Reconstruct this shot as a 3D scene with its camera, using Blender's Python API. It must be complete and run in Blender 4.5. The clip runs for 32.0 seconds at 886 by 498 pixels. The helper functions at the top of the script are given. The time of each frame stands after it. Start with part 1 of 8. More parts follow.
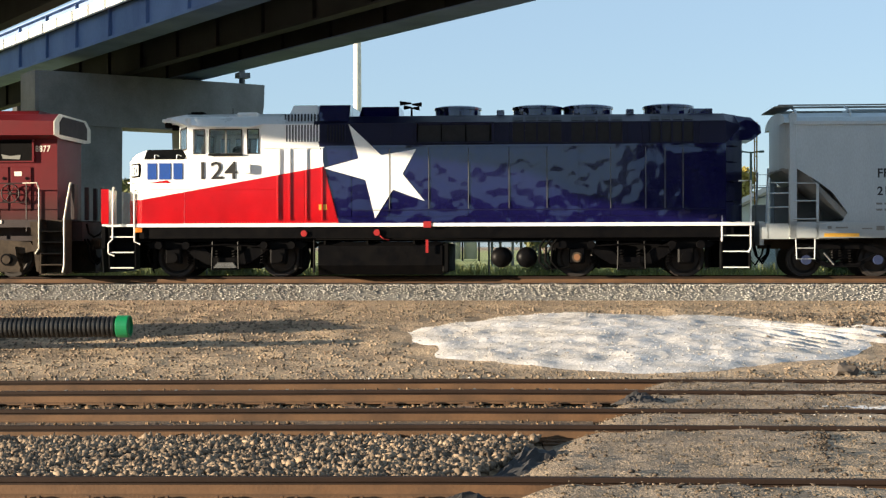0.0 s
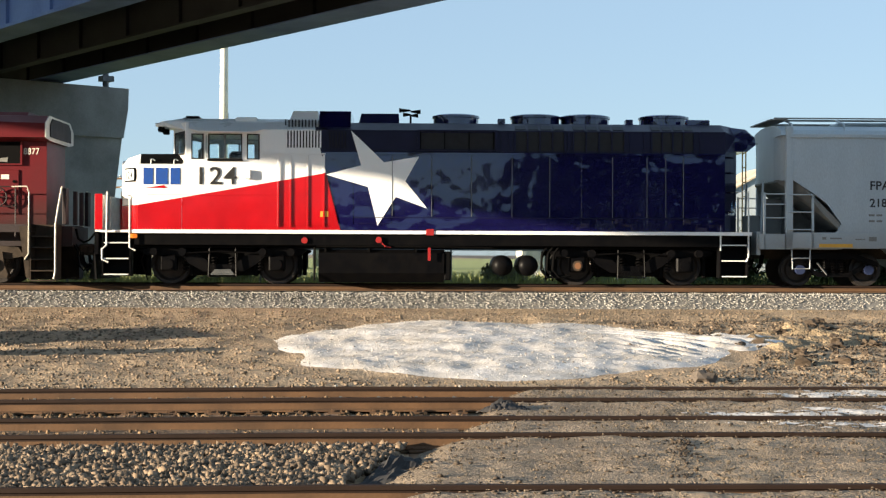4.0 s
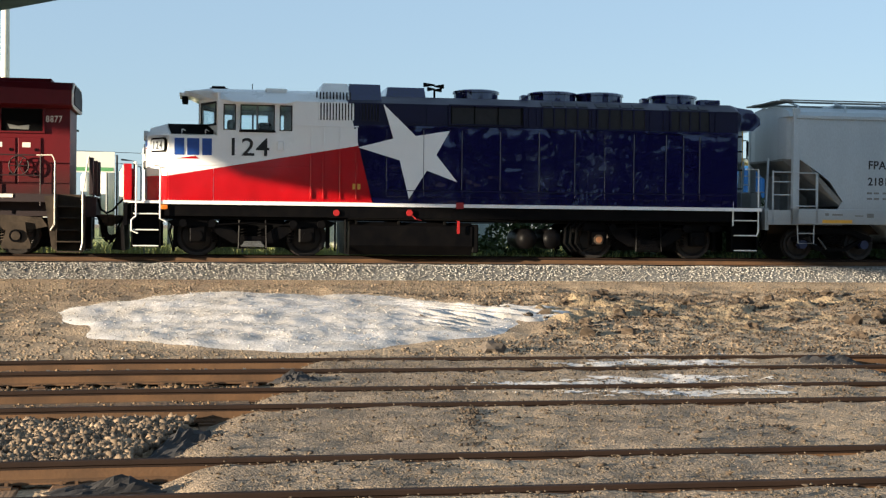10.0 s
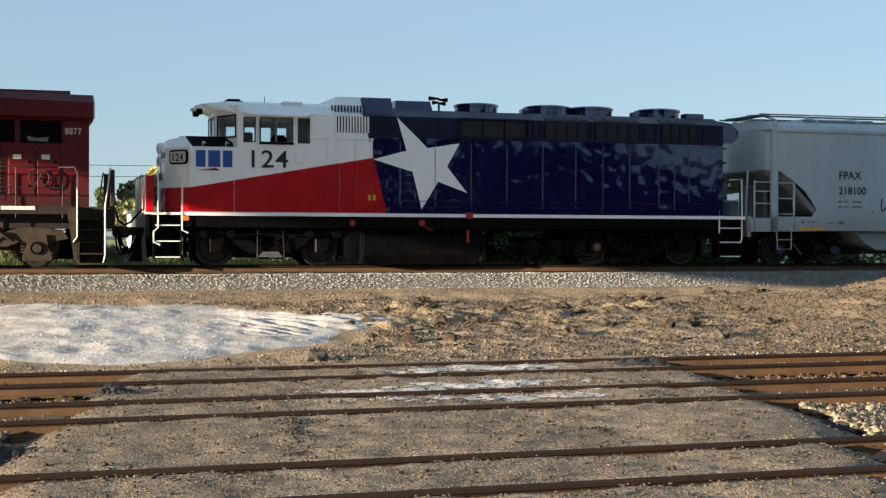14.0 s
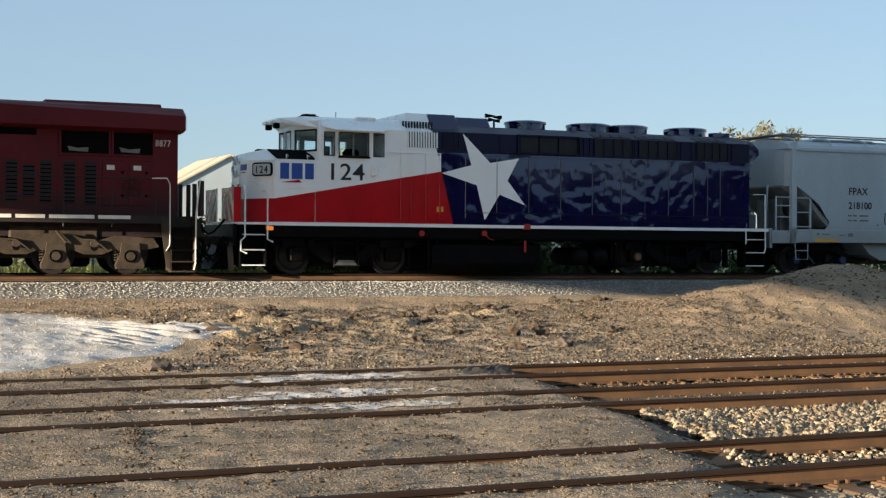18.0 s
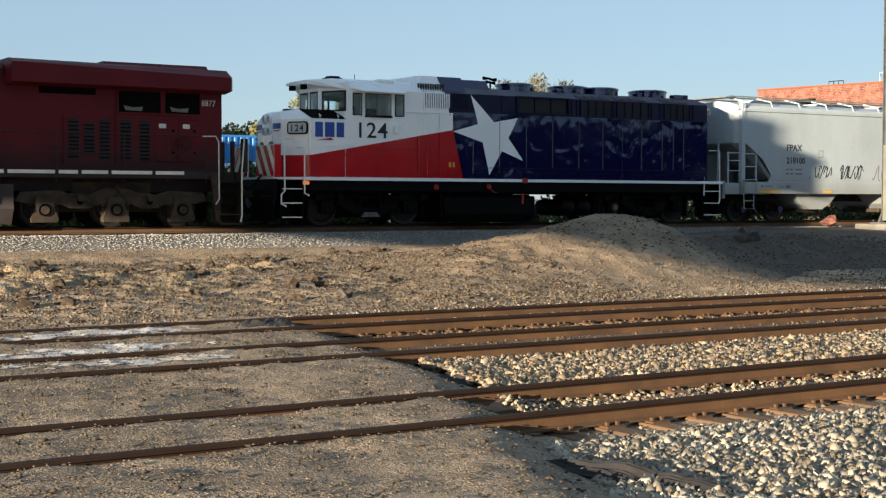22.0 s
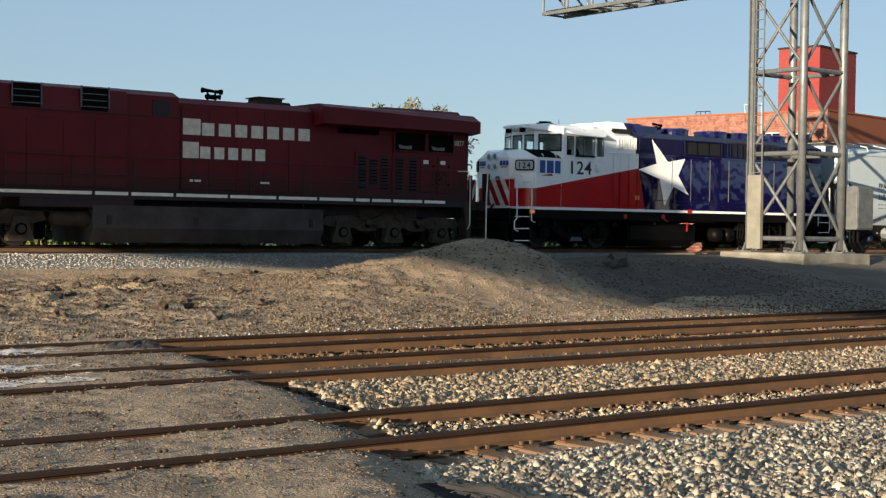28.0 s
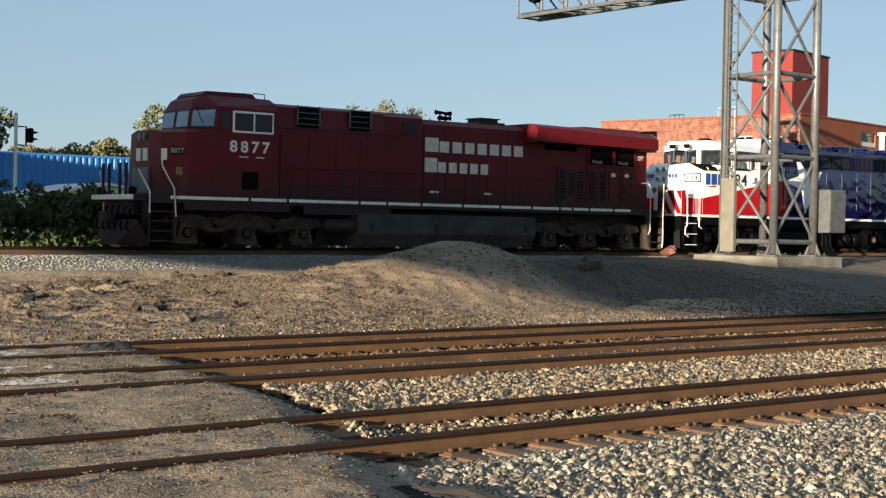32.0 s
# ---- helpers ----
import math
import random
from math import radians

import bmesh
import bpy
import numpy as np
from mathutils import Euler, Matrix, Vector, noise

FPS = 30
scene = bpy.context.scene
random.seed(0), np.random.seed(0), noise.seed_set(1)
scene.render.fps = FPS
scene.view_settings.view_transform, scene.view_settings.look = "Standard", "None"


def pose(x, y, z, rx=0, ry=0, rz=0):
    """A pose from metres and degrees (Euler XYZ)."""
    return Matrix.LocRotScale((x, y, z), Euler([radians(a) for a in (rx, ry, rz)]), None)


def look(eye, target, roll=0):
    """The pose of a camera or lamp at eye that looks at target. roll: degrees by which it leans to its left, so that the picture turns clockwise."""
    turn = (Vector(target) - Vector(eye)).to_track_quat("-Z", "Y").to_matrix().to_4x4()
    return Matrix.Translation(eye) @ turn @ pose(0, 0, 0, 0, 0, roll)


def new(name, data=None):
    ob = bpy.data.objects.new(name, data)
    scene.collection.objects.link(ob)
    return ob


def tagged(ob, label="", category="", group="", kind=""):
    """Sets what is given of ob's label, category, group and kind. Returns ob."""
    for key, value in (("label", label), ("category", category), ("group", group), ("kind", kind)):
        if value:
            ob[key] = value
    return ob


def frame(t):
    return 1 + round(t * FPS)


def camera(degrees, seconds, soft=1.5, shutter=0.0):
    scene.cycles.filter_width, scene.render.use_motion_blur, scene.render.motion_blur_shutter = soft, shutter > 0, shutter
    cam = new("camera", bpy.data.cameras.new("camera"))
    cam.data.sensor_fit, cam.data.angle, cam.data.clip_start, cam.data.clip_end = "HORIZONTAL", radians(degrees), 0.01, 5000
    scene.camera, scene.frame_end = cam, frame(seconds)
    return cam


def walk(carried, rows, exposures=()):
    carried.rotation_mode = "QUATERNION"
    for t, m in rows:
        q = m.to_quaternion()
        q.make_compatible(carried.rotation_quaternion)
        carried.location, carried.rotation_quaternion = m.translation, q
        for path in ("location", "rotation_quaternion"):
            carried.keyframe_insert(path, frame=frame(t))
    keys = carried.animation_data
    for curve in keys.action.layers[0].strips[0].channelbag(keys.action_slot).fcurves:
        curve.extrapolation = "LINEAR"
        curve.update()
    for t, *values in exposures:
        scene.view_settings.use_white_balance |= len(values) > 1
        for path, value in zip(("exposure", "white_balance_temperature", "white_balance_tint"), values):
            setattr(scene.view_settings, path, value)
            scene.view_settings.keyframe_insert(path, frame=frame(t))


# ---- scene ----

# eye height over the near rails, and (seconds, pan, tilt, roll) of the hand-held turn
EYE = 1.827
TURNS = [
    (0, -3.12, -0.09, -0.12),
    (0.5, -2.17, -0.18, 0.35),
    (1, -1.65, -0.25, 0.40),
    (1.5, -1.25, -0.17, 0.43),
    (2, -0.47, -0.20, 0.48),
    (2.5, 0.39, -0.19, 0.43),
    (3, 0.82, 0.07, 0.39),
    (3.5, 0.99, 0.24, 0.37),
    (4, 2.22, 0.23, 0.24),
    (4.5, 3.14, -0.07, 0.13),
    (6.5, 4.11, -0.05, 0.27),
    (7, 4.52, -0.04, 0.29),
    (7.5, 5.30, -0.11, 0.41),
    (8, 6.06, -0.59, 0.50),
    (8.5, 7.05, -0.57, 0.62),
    (9, 8.26, -0.57, 0.52),
    (9.5, 9.31, -0.67, 0.53),
    (10, 10.57, -0.86, 0.61),
    (10.5, 11.67, -0.76, 0.66),
    (11, 12.47, -0.80, 0.69),
    (11.5, 13.27, -0.53, 0.62),
    (12, 14.08, -0.47, 0.65),
    (12.5, 14.68, -0.62, 0.67),
    (13, 15.55, -0.50, 0.67),
    (13.5, 16.72, -0.47, 0.31),
    (14, 17.74, -0.49, 0.18),
    (14.5, 18.79, -0.30, 0.20),
    (15, 20.46, -0.18, 0.22),
    (15.5, 21.48, -0.21, 0.30),
    (17.5, 23.64, 0.01, 0.40),
    (18, 23.88, -0.11, 0.42),
    (18.5, 24.51, -0.30, 0.45),
    (19, 24.75, -0.35, 0.38),
    (19.5, 24.89, -0.38, 0.38),
    (20, 24.87, -0.42, 0.40),
    (20.5, 25.41, -0.57, 0.46),
    (21, 26.80, -1.23, 0.42),
    (21.5, 29.93, -2.04, 0.15),
    (22, 32.77, -2.02, 0.12),
    (22.5, 34.40, -1.11, 0.25),
    (23, 37.48, -0.56, 0.24),
    (23.5, 38.89, -0.85, 0.96),
    (24, 39.53, -0.95, 1.02),
    (24.5, 40.05, -1.02, 1.15),
    (26.5, 40.05, -1.38, 0.99),
    (27, 39.45, -1.20, 0.97),
    (27.5, 38.39, -1.10, 0.89),
    (28, 37.89, -1.03, 0.90),
    (28.5, 37.83, -1.02, 0.84),
    (29, 37.96, -0.97, 0.83),
    (29.5, 38.27, -0.97, 0.86),
    (30, 38.48, -0.98, 0.90),
    (30.5, 38.32, -0.95, 0.93),
    (31, 38.37, -0.91, 0.99),
    (31.5, 38.45, -0.88, 0.93),
    (32, 38.92, -0.92, 1.04),
]
cam = camera(34.53, 32.0, 1.3)


def turned(pan, tilt, roll):
    return Matrix.Translation((0, 0, EYE)) @ pose(0, 0, 0, 0, 0, -pan) @ pose(0, 0, 0, 90 + tilt) @ pose(0, 0, 0, 0, 0, roll)


walk(cam, [(t, turned(p, e, r)) for t, p, e, r in TURNS],
     exposures=[(0, 1.88), (5, 1.86), (10, 1.77), (13, 1.65), (20, 1.61), (22, 1.58), (23.5, 1.43), (32, 1.41)])

# travel of the train along the far track, metres at each whole second
TRAVEL = [-4.33, -3.52, -2.66, -1.79, -0.89, 0.03, 0.98, 1.96, 2.99, 4.07, 5.20, 6.38, 7.62, 8.92, 10.29, 11.73, 13.25, 14.85, 16.53, 18.31, 20.16, 22.09, 24.09, 26.15, 28.26, 30.41, 32.61, 34.85, 37.13, 39.46, 41.85, 44.26, 46.67]
RAIL_Z, TRACK_Y, TRACK_TURN = 1.055, 37.75, -0.810


def travelled(t):
    i = min(int(t), len(TRAVEL) - 2)
    p0, p1 = TRAVEL[i], TRAVEL[i + 1]
    m0 = (p1 - TRAVEL[i - 1]) / 2 if i > 0 else p1 - p0
    m1 = (TRAVEL[i + 2] - p0) / 2 if i + 2 < len(TRAVEL) else p1 - p0
    u = t - i
    return ((2 * u**3 - 3 * u**2 + 1) * p0 + (u**3 - 2 * u**2 + u) * m0 + (3 * u**2 - 2 * u**3) * p1 + (u**3 - u**2) * m1)


def on_far_track(s, side=0.0, up=0.0):
    a = radians(TRACK_TURN)
    return pose(s * math.cos(a) - side * math.sin(a), TRACK_Y + s * math.sin(a) + side * math.cos(a), RAIL_Z + up, 0, 0, TRACK_TURN)

# low evening sun from behind the bridge, clear sky
SUN_UP, SUN_FROM = 7.0, 252.0
world = bpy.data.worlds.new("sky")
scene.world = world
world.use_nodes = True
wn = world.node_tree.nodes
sky = wn.new("ShaderNodeTexSky")
sky.sky_type = "NISHITA"
sky.sun_disc = False
sky.sun_elevation, sky.sun_rotation = radians(SUN_UP + 6.0), radians(SUN_FROM)
sky.air_density, sky.dust_density, sky.ozone_density, sky.altitude = 1.0, 0.3, 3.0, 200
wn["Background"].inputs["Strength"].default_value = 0.05
pale = wn.new("ShaderNodeHueSaturation")
pale.inputs["Hue"].default_value = 0.507
pale.inputs["Saturation"].default_value = 0.88
pale.inputs["Value"].default_value = 1.0
world.node_tree.links.new(sky.outputs["Color"], pale.inputs["Color"])
haze = wn.new("ShaderNodeMixRGB")
haze.inputs[0].default_value, haze.inputs[2].default_value = 0.6, (2.68, 3.82, 4.85, 1.0)
world.node_tree.links.new(pale.outputs["Color"], haze.inputs[1])
world.node_tree.links.new(haze.outputs[0], wn["Background"].inputs["Color"])
sun = new("sun", bpy.data.lights.new("sun", "SUN"))
sun.data.energy, sun.data.angle, sun.data.color = 5.0, radians(0.32), (1.0, 0.845, 0.63)
sun.matrix_world = look((-95, -31, 12.2), (0, 0, 0))

# ---- mesh helpers ----
def mesh_ob(name, bm, material, smooth=False):
    me = bpy.data.meshes.new(name)
    bm.normal_update()
    bm.to_mesh(me)
    bm.free()
    if smooth:
        for p in me.polygons:
            p.use_smooth = True
    for m in material if isinstance(material, (list, tuple)) else [material]:
        me.materials.append(m)
    return new(name, me)


def under(ob, parent):
    """Hang ob under a part; a part that gets pieces of its own hangs directly under its thing."""
    if parent is not None and parent.parent is not None and parent.parent.parent is not None:
        parent.parent = parent.parent.parent
    ob.parent = parent


def part(name, bm, material, parent, label="", smooth=False):
    ob = mesh_ob(name, bm, material, smooth)
    under(ob, parent)
    if label:
        tagged(ob, label)
    return ob


def thing(name, m, label, category, group="", kind=""):
    ob = new(name)
    ob.matrix_world = m
    return tagged(ob, label, category, group, kind)


def box(bm, x0, x1, y0, y1, z0, z1, bevel=0.0, m=None):
    x0, x1, y0, y1, z0, z1 = min(x0, x1), max(x0, x1), min(y0, y1), max(y0, y1), min(z0, z1), max(z0, z1)
    vs = [bm.verts.new((x, y, z)) for x in (x0, x1) for y in (y0, y1) for z in (z0, z1)]
    fs = [bm.faces.new([vs[i] for i in q]) for q in ((0, 1, 3, 2), (4, 6, 7, 5), (0, 4, 5, 1), (2, 3, 7, 6), (0, 2, 6, 4), (1, 5, 7, 3))]
    if bevel:
        es = list({e for f in fs for e in f.edges})
        out = bmesh.ops.bevel(bm, geom=es, offset=bevel, segments=1, affect="EDGES", profile=0.5)
        vs = list({v for f in out["faces"] for v in f.verts})
    if m is not None:
        bmesh.ops.transform(bm, matrix=m, verts=vs)
    return vs


def prism(bm, pts, lo, hi, axis="y"):
    """A flat outline pushed from lo to hi: outline in (x, z) along y, in (y, z) along x, or in (x, y) along z."""
    def at3(p, d):
        return {"y": (p[0], d, p[1]), "x": (d, p[0], p[1]), "z": (p[0], p[1], d)}[axis]
    a = [bm.verts.new(at3(p, lo)) for p in pts]
    b = [bm.verts.new(at3(p, hi)) for p in pts]
    n = len(pts)
    fs = [bm.faces.new(a), bm.faces.new(b[::-1])]
    for i in range(n):
        fs.append(bm.faces.new((a[i], b[i], b[(i + 1) % n], a[(i + 1) % n])))
    bmesh.ops.recalc_face_normals(bm, faces=fs)
    return a + b


def tube(bm, pts, r, n=8, r_end=None):
    """A round bar along a bent line."""
    pts = [Vector(p) for p in pts]
    rings = []
    ref = None
    for i, p in enumerate(pts):
        d = (pts[min(i + 1, len(pts) - 1)] - pts[max(i - 1, 0)]).normalized()
        if ref is None or abs(d.dot(ref)) > 0.99:
            ref = Vector((0, 0, 1)) if abs(d.z) < 0.9 else Vector((1, 0, 0))
        u = d.cross(ref).normalized()
        ref = u.cross(d)
        w = d.cross(u)
        k = r if r_end is None else r + (r_end - r) * i / max(1, len(pts) - 1)
        rings.append([bm.verts.new(p + k * (math.cos(2 * math.pi * j / n) * u + math.sin(2 * math.pi * j / n) * w)) for j in range(n)])
    fs = []
    for a, b in zip(rings, rings[1:]):
        for j in range(n):
            fs.append(bm.faces.new((a[j], a[(j + 1) % n], b[(j + 1) % n], b[j])))
    fs.append(bm.faces.new(rings[0][::-1]))
    fs.append(bm.faces.new(rings[-1]))
    bmesh.ops.recalc_face_normals(bm, faces=fs)
    return [v for ring in rings for v in ring]


def disc(bm, x, y0, y1, z, r, n=20, axis="y"):
    a, b = {"y": ((x, y0, z), (x, y1, z)), "z": ((x, z, y0), (x, z, y1)), "x": ((y0, x, z), (y1, x, z))}[axis]
    return tube(bm, [a, b], r, n)


def lathe(bm, profile, n=24, m=None):
    """Rings of (radius, height) round z."""
    rings = [[bm.verts.new((r * math.cos(2 * math.pi * j / n), r * math.sin(2 * math.pi * j / n), z)) for j in range(n)] for r, z in profile]
    fs = []
    for a, b in zip(rings, rings[1:]):
        for j in range(n):
            fs.append(bm.faces.new((a[j], a[(j + 1) % n], b[(j + 1) % n], b[j])))
    fs.append(bm.faces.new(rings[0][::-1]))
    fs.append(bm.faces.new(rings[-1]))
    bmesh.ops.recalc_face_normals(bm, faces=fs)
    vs = [v for r in rings for v in r]
    if m is not None:
        bmesh.ops.transform(bm, matrix=m, verts=vs)
    return vs


def made(fn, *a, **k):
    """A new bmesh filled by one of the helpers above."""
    bm = bmesh.new()
    fn(bm, *a, **k)
    return bm


def merged(*bms):
    out = bmesh.new()
    for b in bms:
        me = bpy.data.meshes.new("tmp")
        b.to_mesh(me)
        b.free()
        out.from_mesh(me)
        bpy.data.meshes.remove(me)
    return out


def words(name, text, size, m, material, parent, squeeze=1.0, spacing=1.0, depth=0.003, bold=0.0):
    """Lettering as a thin flat mesh: the text's lower left corner at the pose m, reading along its x."""
    cu = bpy.data.curves.new(name, "FONT")
    cu.body, cu.size, cu.extrude, cu.space_character, cu.offset = text, size, depth, spacing, bold
    tmp = bpy.data.objects.new(name, cu)
    scene.collection.objects.link(tmp)
    me = bpy.data.meshes.new_from_object(tmp.evaluated_get(bpy.context.evaluated_depsgraph_get()))
    bpy.data.objects.remove(tmp)
    bpy.data.curves.remove(cu)
    me.transform(m @ Matrix.Diagonal((squeeze, 1, 1, 1)))
    me.materials.clear()
    me.materials.append(material)
    ob = new(name, me)
    under(ob, parent)
    return ob


# ---- materials ----
def lin(c):
    """A colour given as picture values 0 to 255, as a linear base colour."""
    return tuple((v / 255 / 12.92 if v <= 10 else ((v / 255 + 0.055) / 1.055) ** 2.4) for v in c) + (1.0,)


def surface(name, base, rough=0.6, metal=0.0, second=None, scale=3.0, amount=0.5, fine=40.0, bump=0.15, coat=0.0, rough_var=0.15, stretch=(1, 1, 1), piece=0.0, bump_dist=0.01, spec=0.5, cells=None, soft=4):
    """A procedural paint, metal, earth or stone: base mixed with a second colour by broad noise, fine grain in bump and roughness."""
    mt = bpy.data.materials.new(name)
    mt.use_nodes = True
    nt = mt.node_tree
    n, l = nt.nodes, nt.links
    bs = n["Principled BSDF"]
    bs.inputs["Metallic"].default_value = metal
    bs.inputs["Coat Weight"].default_value = coat
    bs.inputs["Coat Roughness"].default_value = 0.06
    bs.inputs["Specular IOR Level"].default_value = spec
    tc = n.new("ShaderNodeTexCoord")
    mp = n.new("ShaderNodeMapping")
    mp.inputs["Scale"].default_value = stretch
    l.new(tc.outputs["Object"], mp.inputs["Vector"])
    big = n.new("ShaderNodeTexNoise")
    big.inputs["Scale"].default_value, big.inputs["Detail"].default_value, big.inputs["Roughness"].default_value = scale, 6, 0.6
    l.new(mp.outputs[0], big.inputs["Vector"])
    small = n.new("ShaderNodeTexNoise")
    small.inputs["Scale"].default_value, small.inputs["Detail"].default_value = fine, soft
    l.new(mp.outputs[0], small.inputs["Vector"])
    ramp = n.new("ShaderNodeMapRange")
    ramp.inputs["From Min"].default_value, ramp.inputs["From Max"].default_value = 0.35, 0.68
    ramp.inputs["To Max"].default_value = amount
    l.new(big.outputs["Fac"], ramp.inputs["Value"])
    mix = n.new("ShaderNodeMixRGB")
    b = tuple(base) + (1.0,) if len(base) == 3 else base
    s2 = second if second is not None else tuple(v * 0.72 for v in b[:3])
    mix.inputs[1].default_value, mix.inputs[2].default_value = b, tuple(s2)[:3] + (1.0,)
    l.new(ramp.outputs[0], mix.inputs[0])
    grain = n.new("ShaderNodeMapRange")
    grain.inputs["To Min"].default_value, grain.inputs["To Max"].default_value = 0.82, 1.18
    l.new(small.outputs["Fac"], grain.inputs["Value"])
    mul = n.new("ShaderNodeVectorMath")
    mul.operation = "SCALE"
    l.new(mix.outputs[0], mul.inputs[0])
    l.new(grain.outputs[0], mul.inputs["Scale"])
    out = mul.outputs[0]
    if piece:
        info = n.new("ShaderNodeObjectInfo")
        geo = n.new("ShaderNodeNewGeometry")
        add = n.new("ShaderNodeMath")
        add.operation = "ADD"
        l.new(info.outputs["Random"], add.inputs[0])
        l.new(geo.outputs["Random Per Island"], add.inputs[1])
        fr = n.new("ShaderNodeMath")
        fr.operation = "FRACT"
        l.new(add.outputs[0], fr.inputs[0])
        pr = n.new("ShaderNodeMapRange")
        pr.inputs["To Min"].default_value, pr.inputs["To Max"].default_value = 1 - piece, 1 + piece
        l.new(fr.outputs[0], pr.inputs["Value"])
        m2 = n.new("ShaderNodeVectorMath")
        m2.operation = "SCALE"
        l.new(out, m2.inputs[0])
        l.new(pr.outputs[0], m2.inputs["Scale"])
        out = m2.outputs[0]
    heights = small.outputs["Fac"]
    if cells:
        vo = n.new("ShaderNodeTexVoronoi")
        vo.inputs["Scale"].default_value = cells[0]
        l.new(mp.outputs[0], vo.inputs["Vector"])
        sep = n.new("ShaderNodeSeparateColor")
        l.new(vo.outputs["Color"], sep.inputs[0])
        pw = n.new("ShaderNodeMath")
        pw.operation, pw.inputs[1].default_value = "POWER", 2.2
        l.new(sep.outputs[0], pw.inputs[0])
        cr = n.new("ShaderNodeMapRange")
        cr.inputs["To Min"].default_value, cr.inputs["To Max"].default_value = 1 - cells[1], 1 + 1.6 * cells[1]
        l.new(pw.outputs[0], cr.inputs["Value"])
        m3 = n.new("ShaderNodeVectorMath")
        m3.operation = "SCALE"
        l.new(out, m3.inputs[0])
        l.new(cr.outputs[0], m3.inputs["Scale"])
        out = m3.outputs[0]
        hs = n.new("ShaderNodeMath")
        hs.operation, hs.inputs[1].default_value = "MULTIPLY_ADD", -cells[2]
        l.new(vo.outputs["Distance"], hs.inputs[0])
        l.new(small.outputs["Fac"], hs.inputs[2])
        heights = hs.outputs[0]
    l.new(out, bs.inputs["Base Color"])
    rr = n.new("ShaderNodeMapRange")
    rr.inputs["To Min"].default_value, rr.inputs["To Max"].default_value = max(0.02, rough - rough_var), min(1, rough + rough_var)
    l.new(big.outputs["Fac"], rr.inputs["Value"])
    l.new(rr.outputs[0], bs.inputs["Roughness"])
    if bump:
        bp = n.new("ShaderNodeBump")
        bp.inputs["Strength"].default_value, bp.inputs["Distance"].default_value = bump, bump_dist
        l.new(heights, bp.inputs["Height"])
        l.new(bp.outputs[0], bs.inputs["Normal"])
    return mt


def glass(name, tint=(0.85, 0.93, 0.95)):
    mt = bpy.data.materials.new(name)
    mt.use_nodes = True
    nt = mt.node_tree
    bs = nt.nodes["Principled BSDF"]
    bs.inputs["Base Color"].default_value = tuple(tint) + (1,)
    bs.inputs["Roughness"].default_value = 0.03
    bs.inputs["Transmission Weight"].default_value = 1.0
    bs.inputs["IOR"].default_value = 1.3
    return mt


def glow(name, colour, strength):
    mt = bpy.data.materials.new(name)
    mt.use_nodes = True
    bs = mt.node_tree.nodes["Principled BSDF"]
    bs.inputs["Base Color"].default_value = tuple(colour) + (1,)
    bs.inputs["Emission Color"].default_value = tuple(colour) + (1,)
    bs.inputs["Emission Strength"].default_value = strength
    return mt


M = {}
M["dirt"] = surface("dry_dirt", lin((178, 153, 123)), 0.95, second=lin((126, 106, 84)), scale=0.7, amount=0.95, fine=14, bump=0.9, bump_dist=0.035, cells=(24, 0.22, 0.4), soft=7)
M["tan_ballast"] = surface("tan_ballast", lin((148, 133, 111)), 0.9, second=lin((100, 84, 67)), scale=2.0, amount=0.6, fine=60, bump=0.3, piece=0.6)
M["brown_ballast"] = surface("brown_ballast", lin((120, 102, 82)), 0.9, second=lin((78, 63, 50)), scale=2.0, amount=0.7, fine=60, bump=0.3, piece=0.6)
M["grey_ballast"] = surface("grey_ballast", lin((148, 145, 139)), 0.9, second=lin((114, 107, 98)), scale=1.2, amount=0.6, fine=60, bump=0.3, piece=0.45)
M["crossing"] = surface("packed_grit", lin((147, 128, 106)), 0.95, second=lin((98, 85, 70)), scale=1.4, amount=0.95, fine=22, bump=1.0, bump_dist=0.028, cells=(60, 0.36, 0.3), soft=9)
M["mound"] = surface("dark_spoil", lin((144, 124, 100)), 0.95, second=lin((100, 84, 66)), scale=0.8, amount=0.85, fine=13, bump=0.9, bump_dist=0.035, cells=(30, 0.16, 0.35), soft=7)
M["white_grit"] = surface("pale_crushed_stone", lin((208, 203, 200)), 0.95, second=lin((158, 146, 130)), scale=0.9, amount=0.7, fine=16, bump=0.7, bump_dist=0.016, cells=(40, 0.14, 0.3), soft=8)
M["pale_stone"] = surface("pale_stone", lin((158, 151, 143)), 0.95, second=lin((128, 119, 108)), scale=1.2, amount=0.7, fine=60, bump=0.3, piece=0.5, spec=0.15)
M["bank_ballast"] = surface("bank_ballast", lin((155, 152, 146)), 0.9, second=lin((122, 115, 106)), scale=1.2, amount=0.6, fine=60, bump=0.3, piece=0.35)
M["gravel"] = surface("loose_gravel", lin((112, 98, 81)), 0.95, second=lin((88, 75, 61)), scale=1.2, amount=0.7, fine=60, bump=0.3, piece=0.35, spec=0.15)
M["near_ballast"] = surface("near_ballast", lin((156, 147, 131)), 0.9, second=lin((116, 104, 88)), scale=1.6, amount=0.7, fine=50, bump=0.4, piece=0.62)
M["rust_ballast"] = surface("rust_stained_ballast", lin((152, 128, 98)), 0.9, second=lin((116, 95, 73)), scale=1.6, amount=0.7, fine=50, bump=0.4, piece=0.5)
M["fine_rust"] = surface("rust_coated_stone", lin((112, 92, 70)), 0.95, second=lin((80, 64, 49)), scale=1.6, amount=0.7, fine=50, bump=0.4, piece=0.5, spec=0.15)
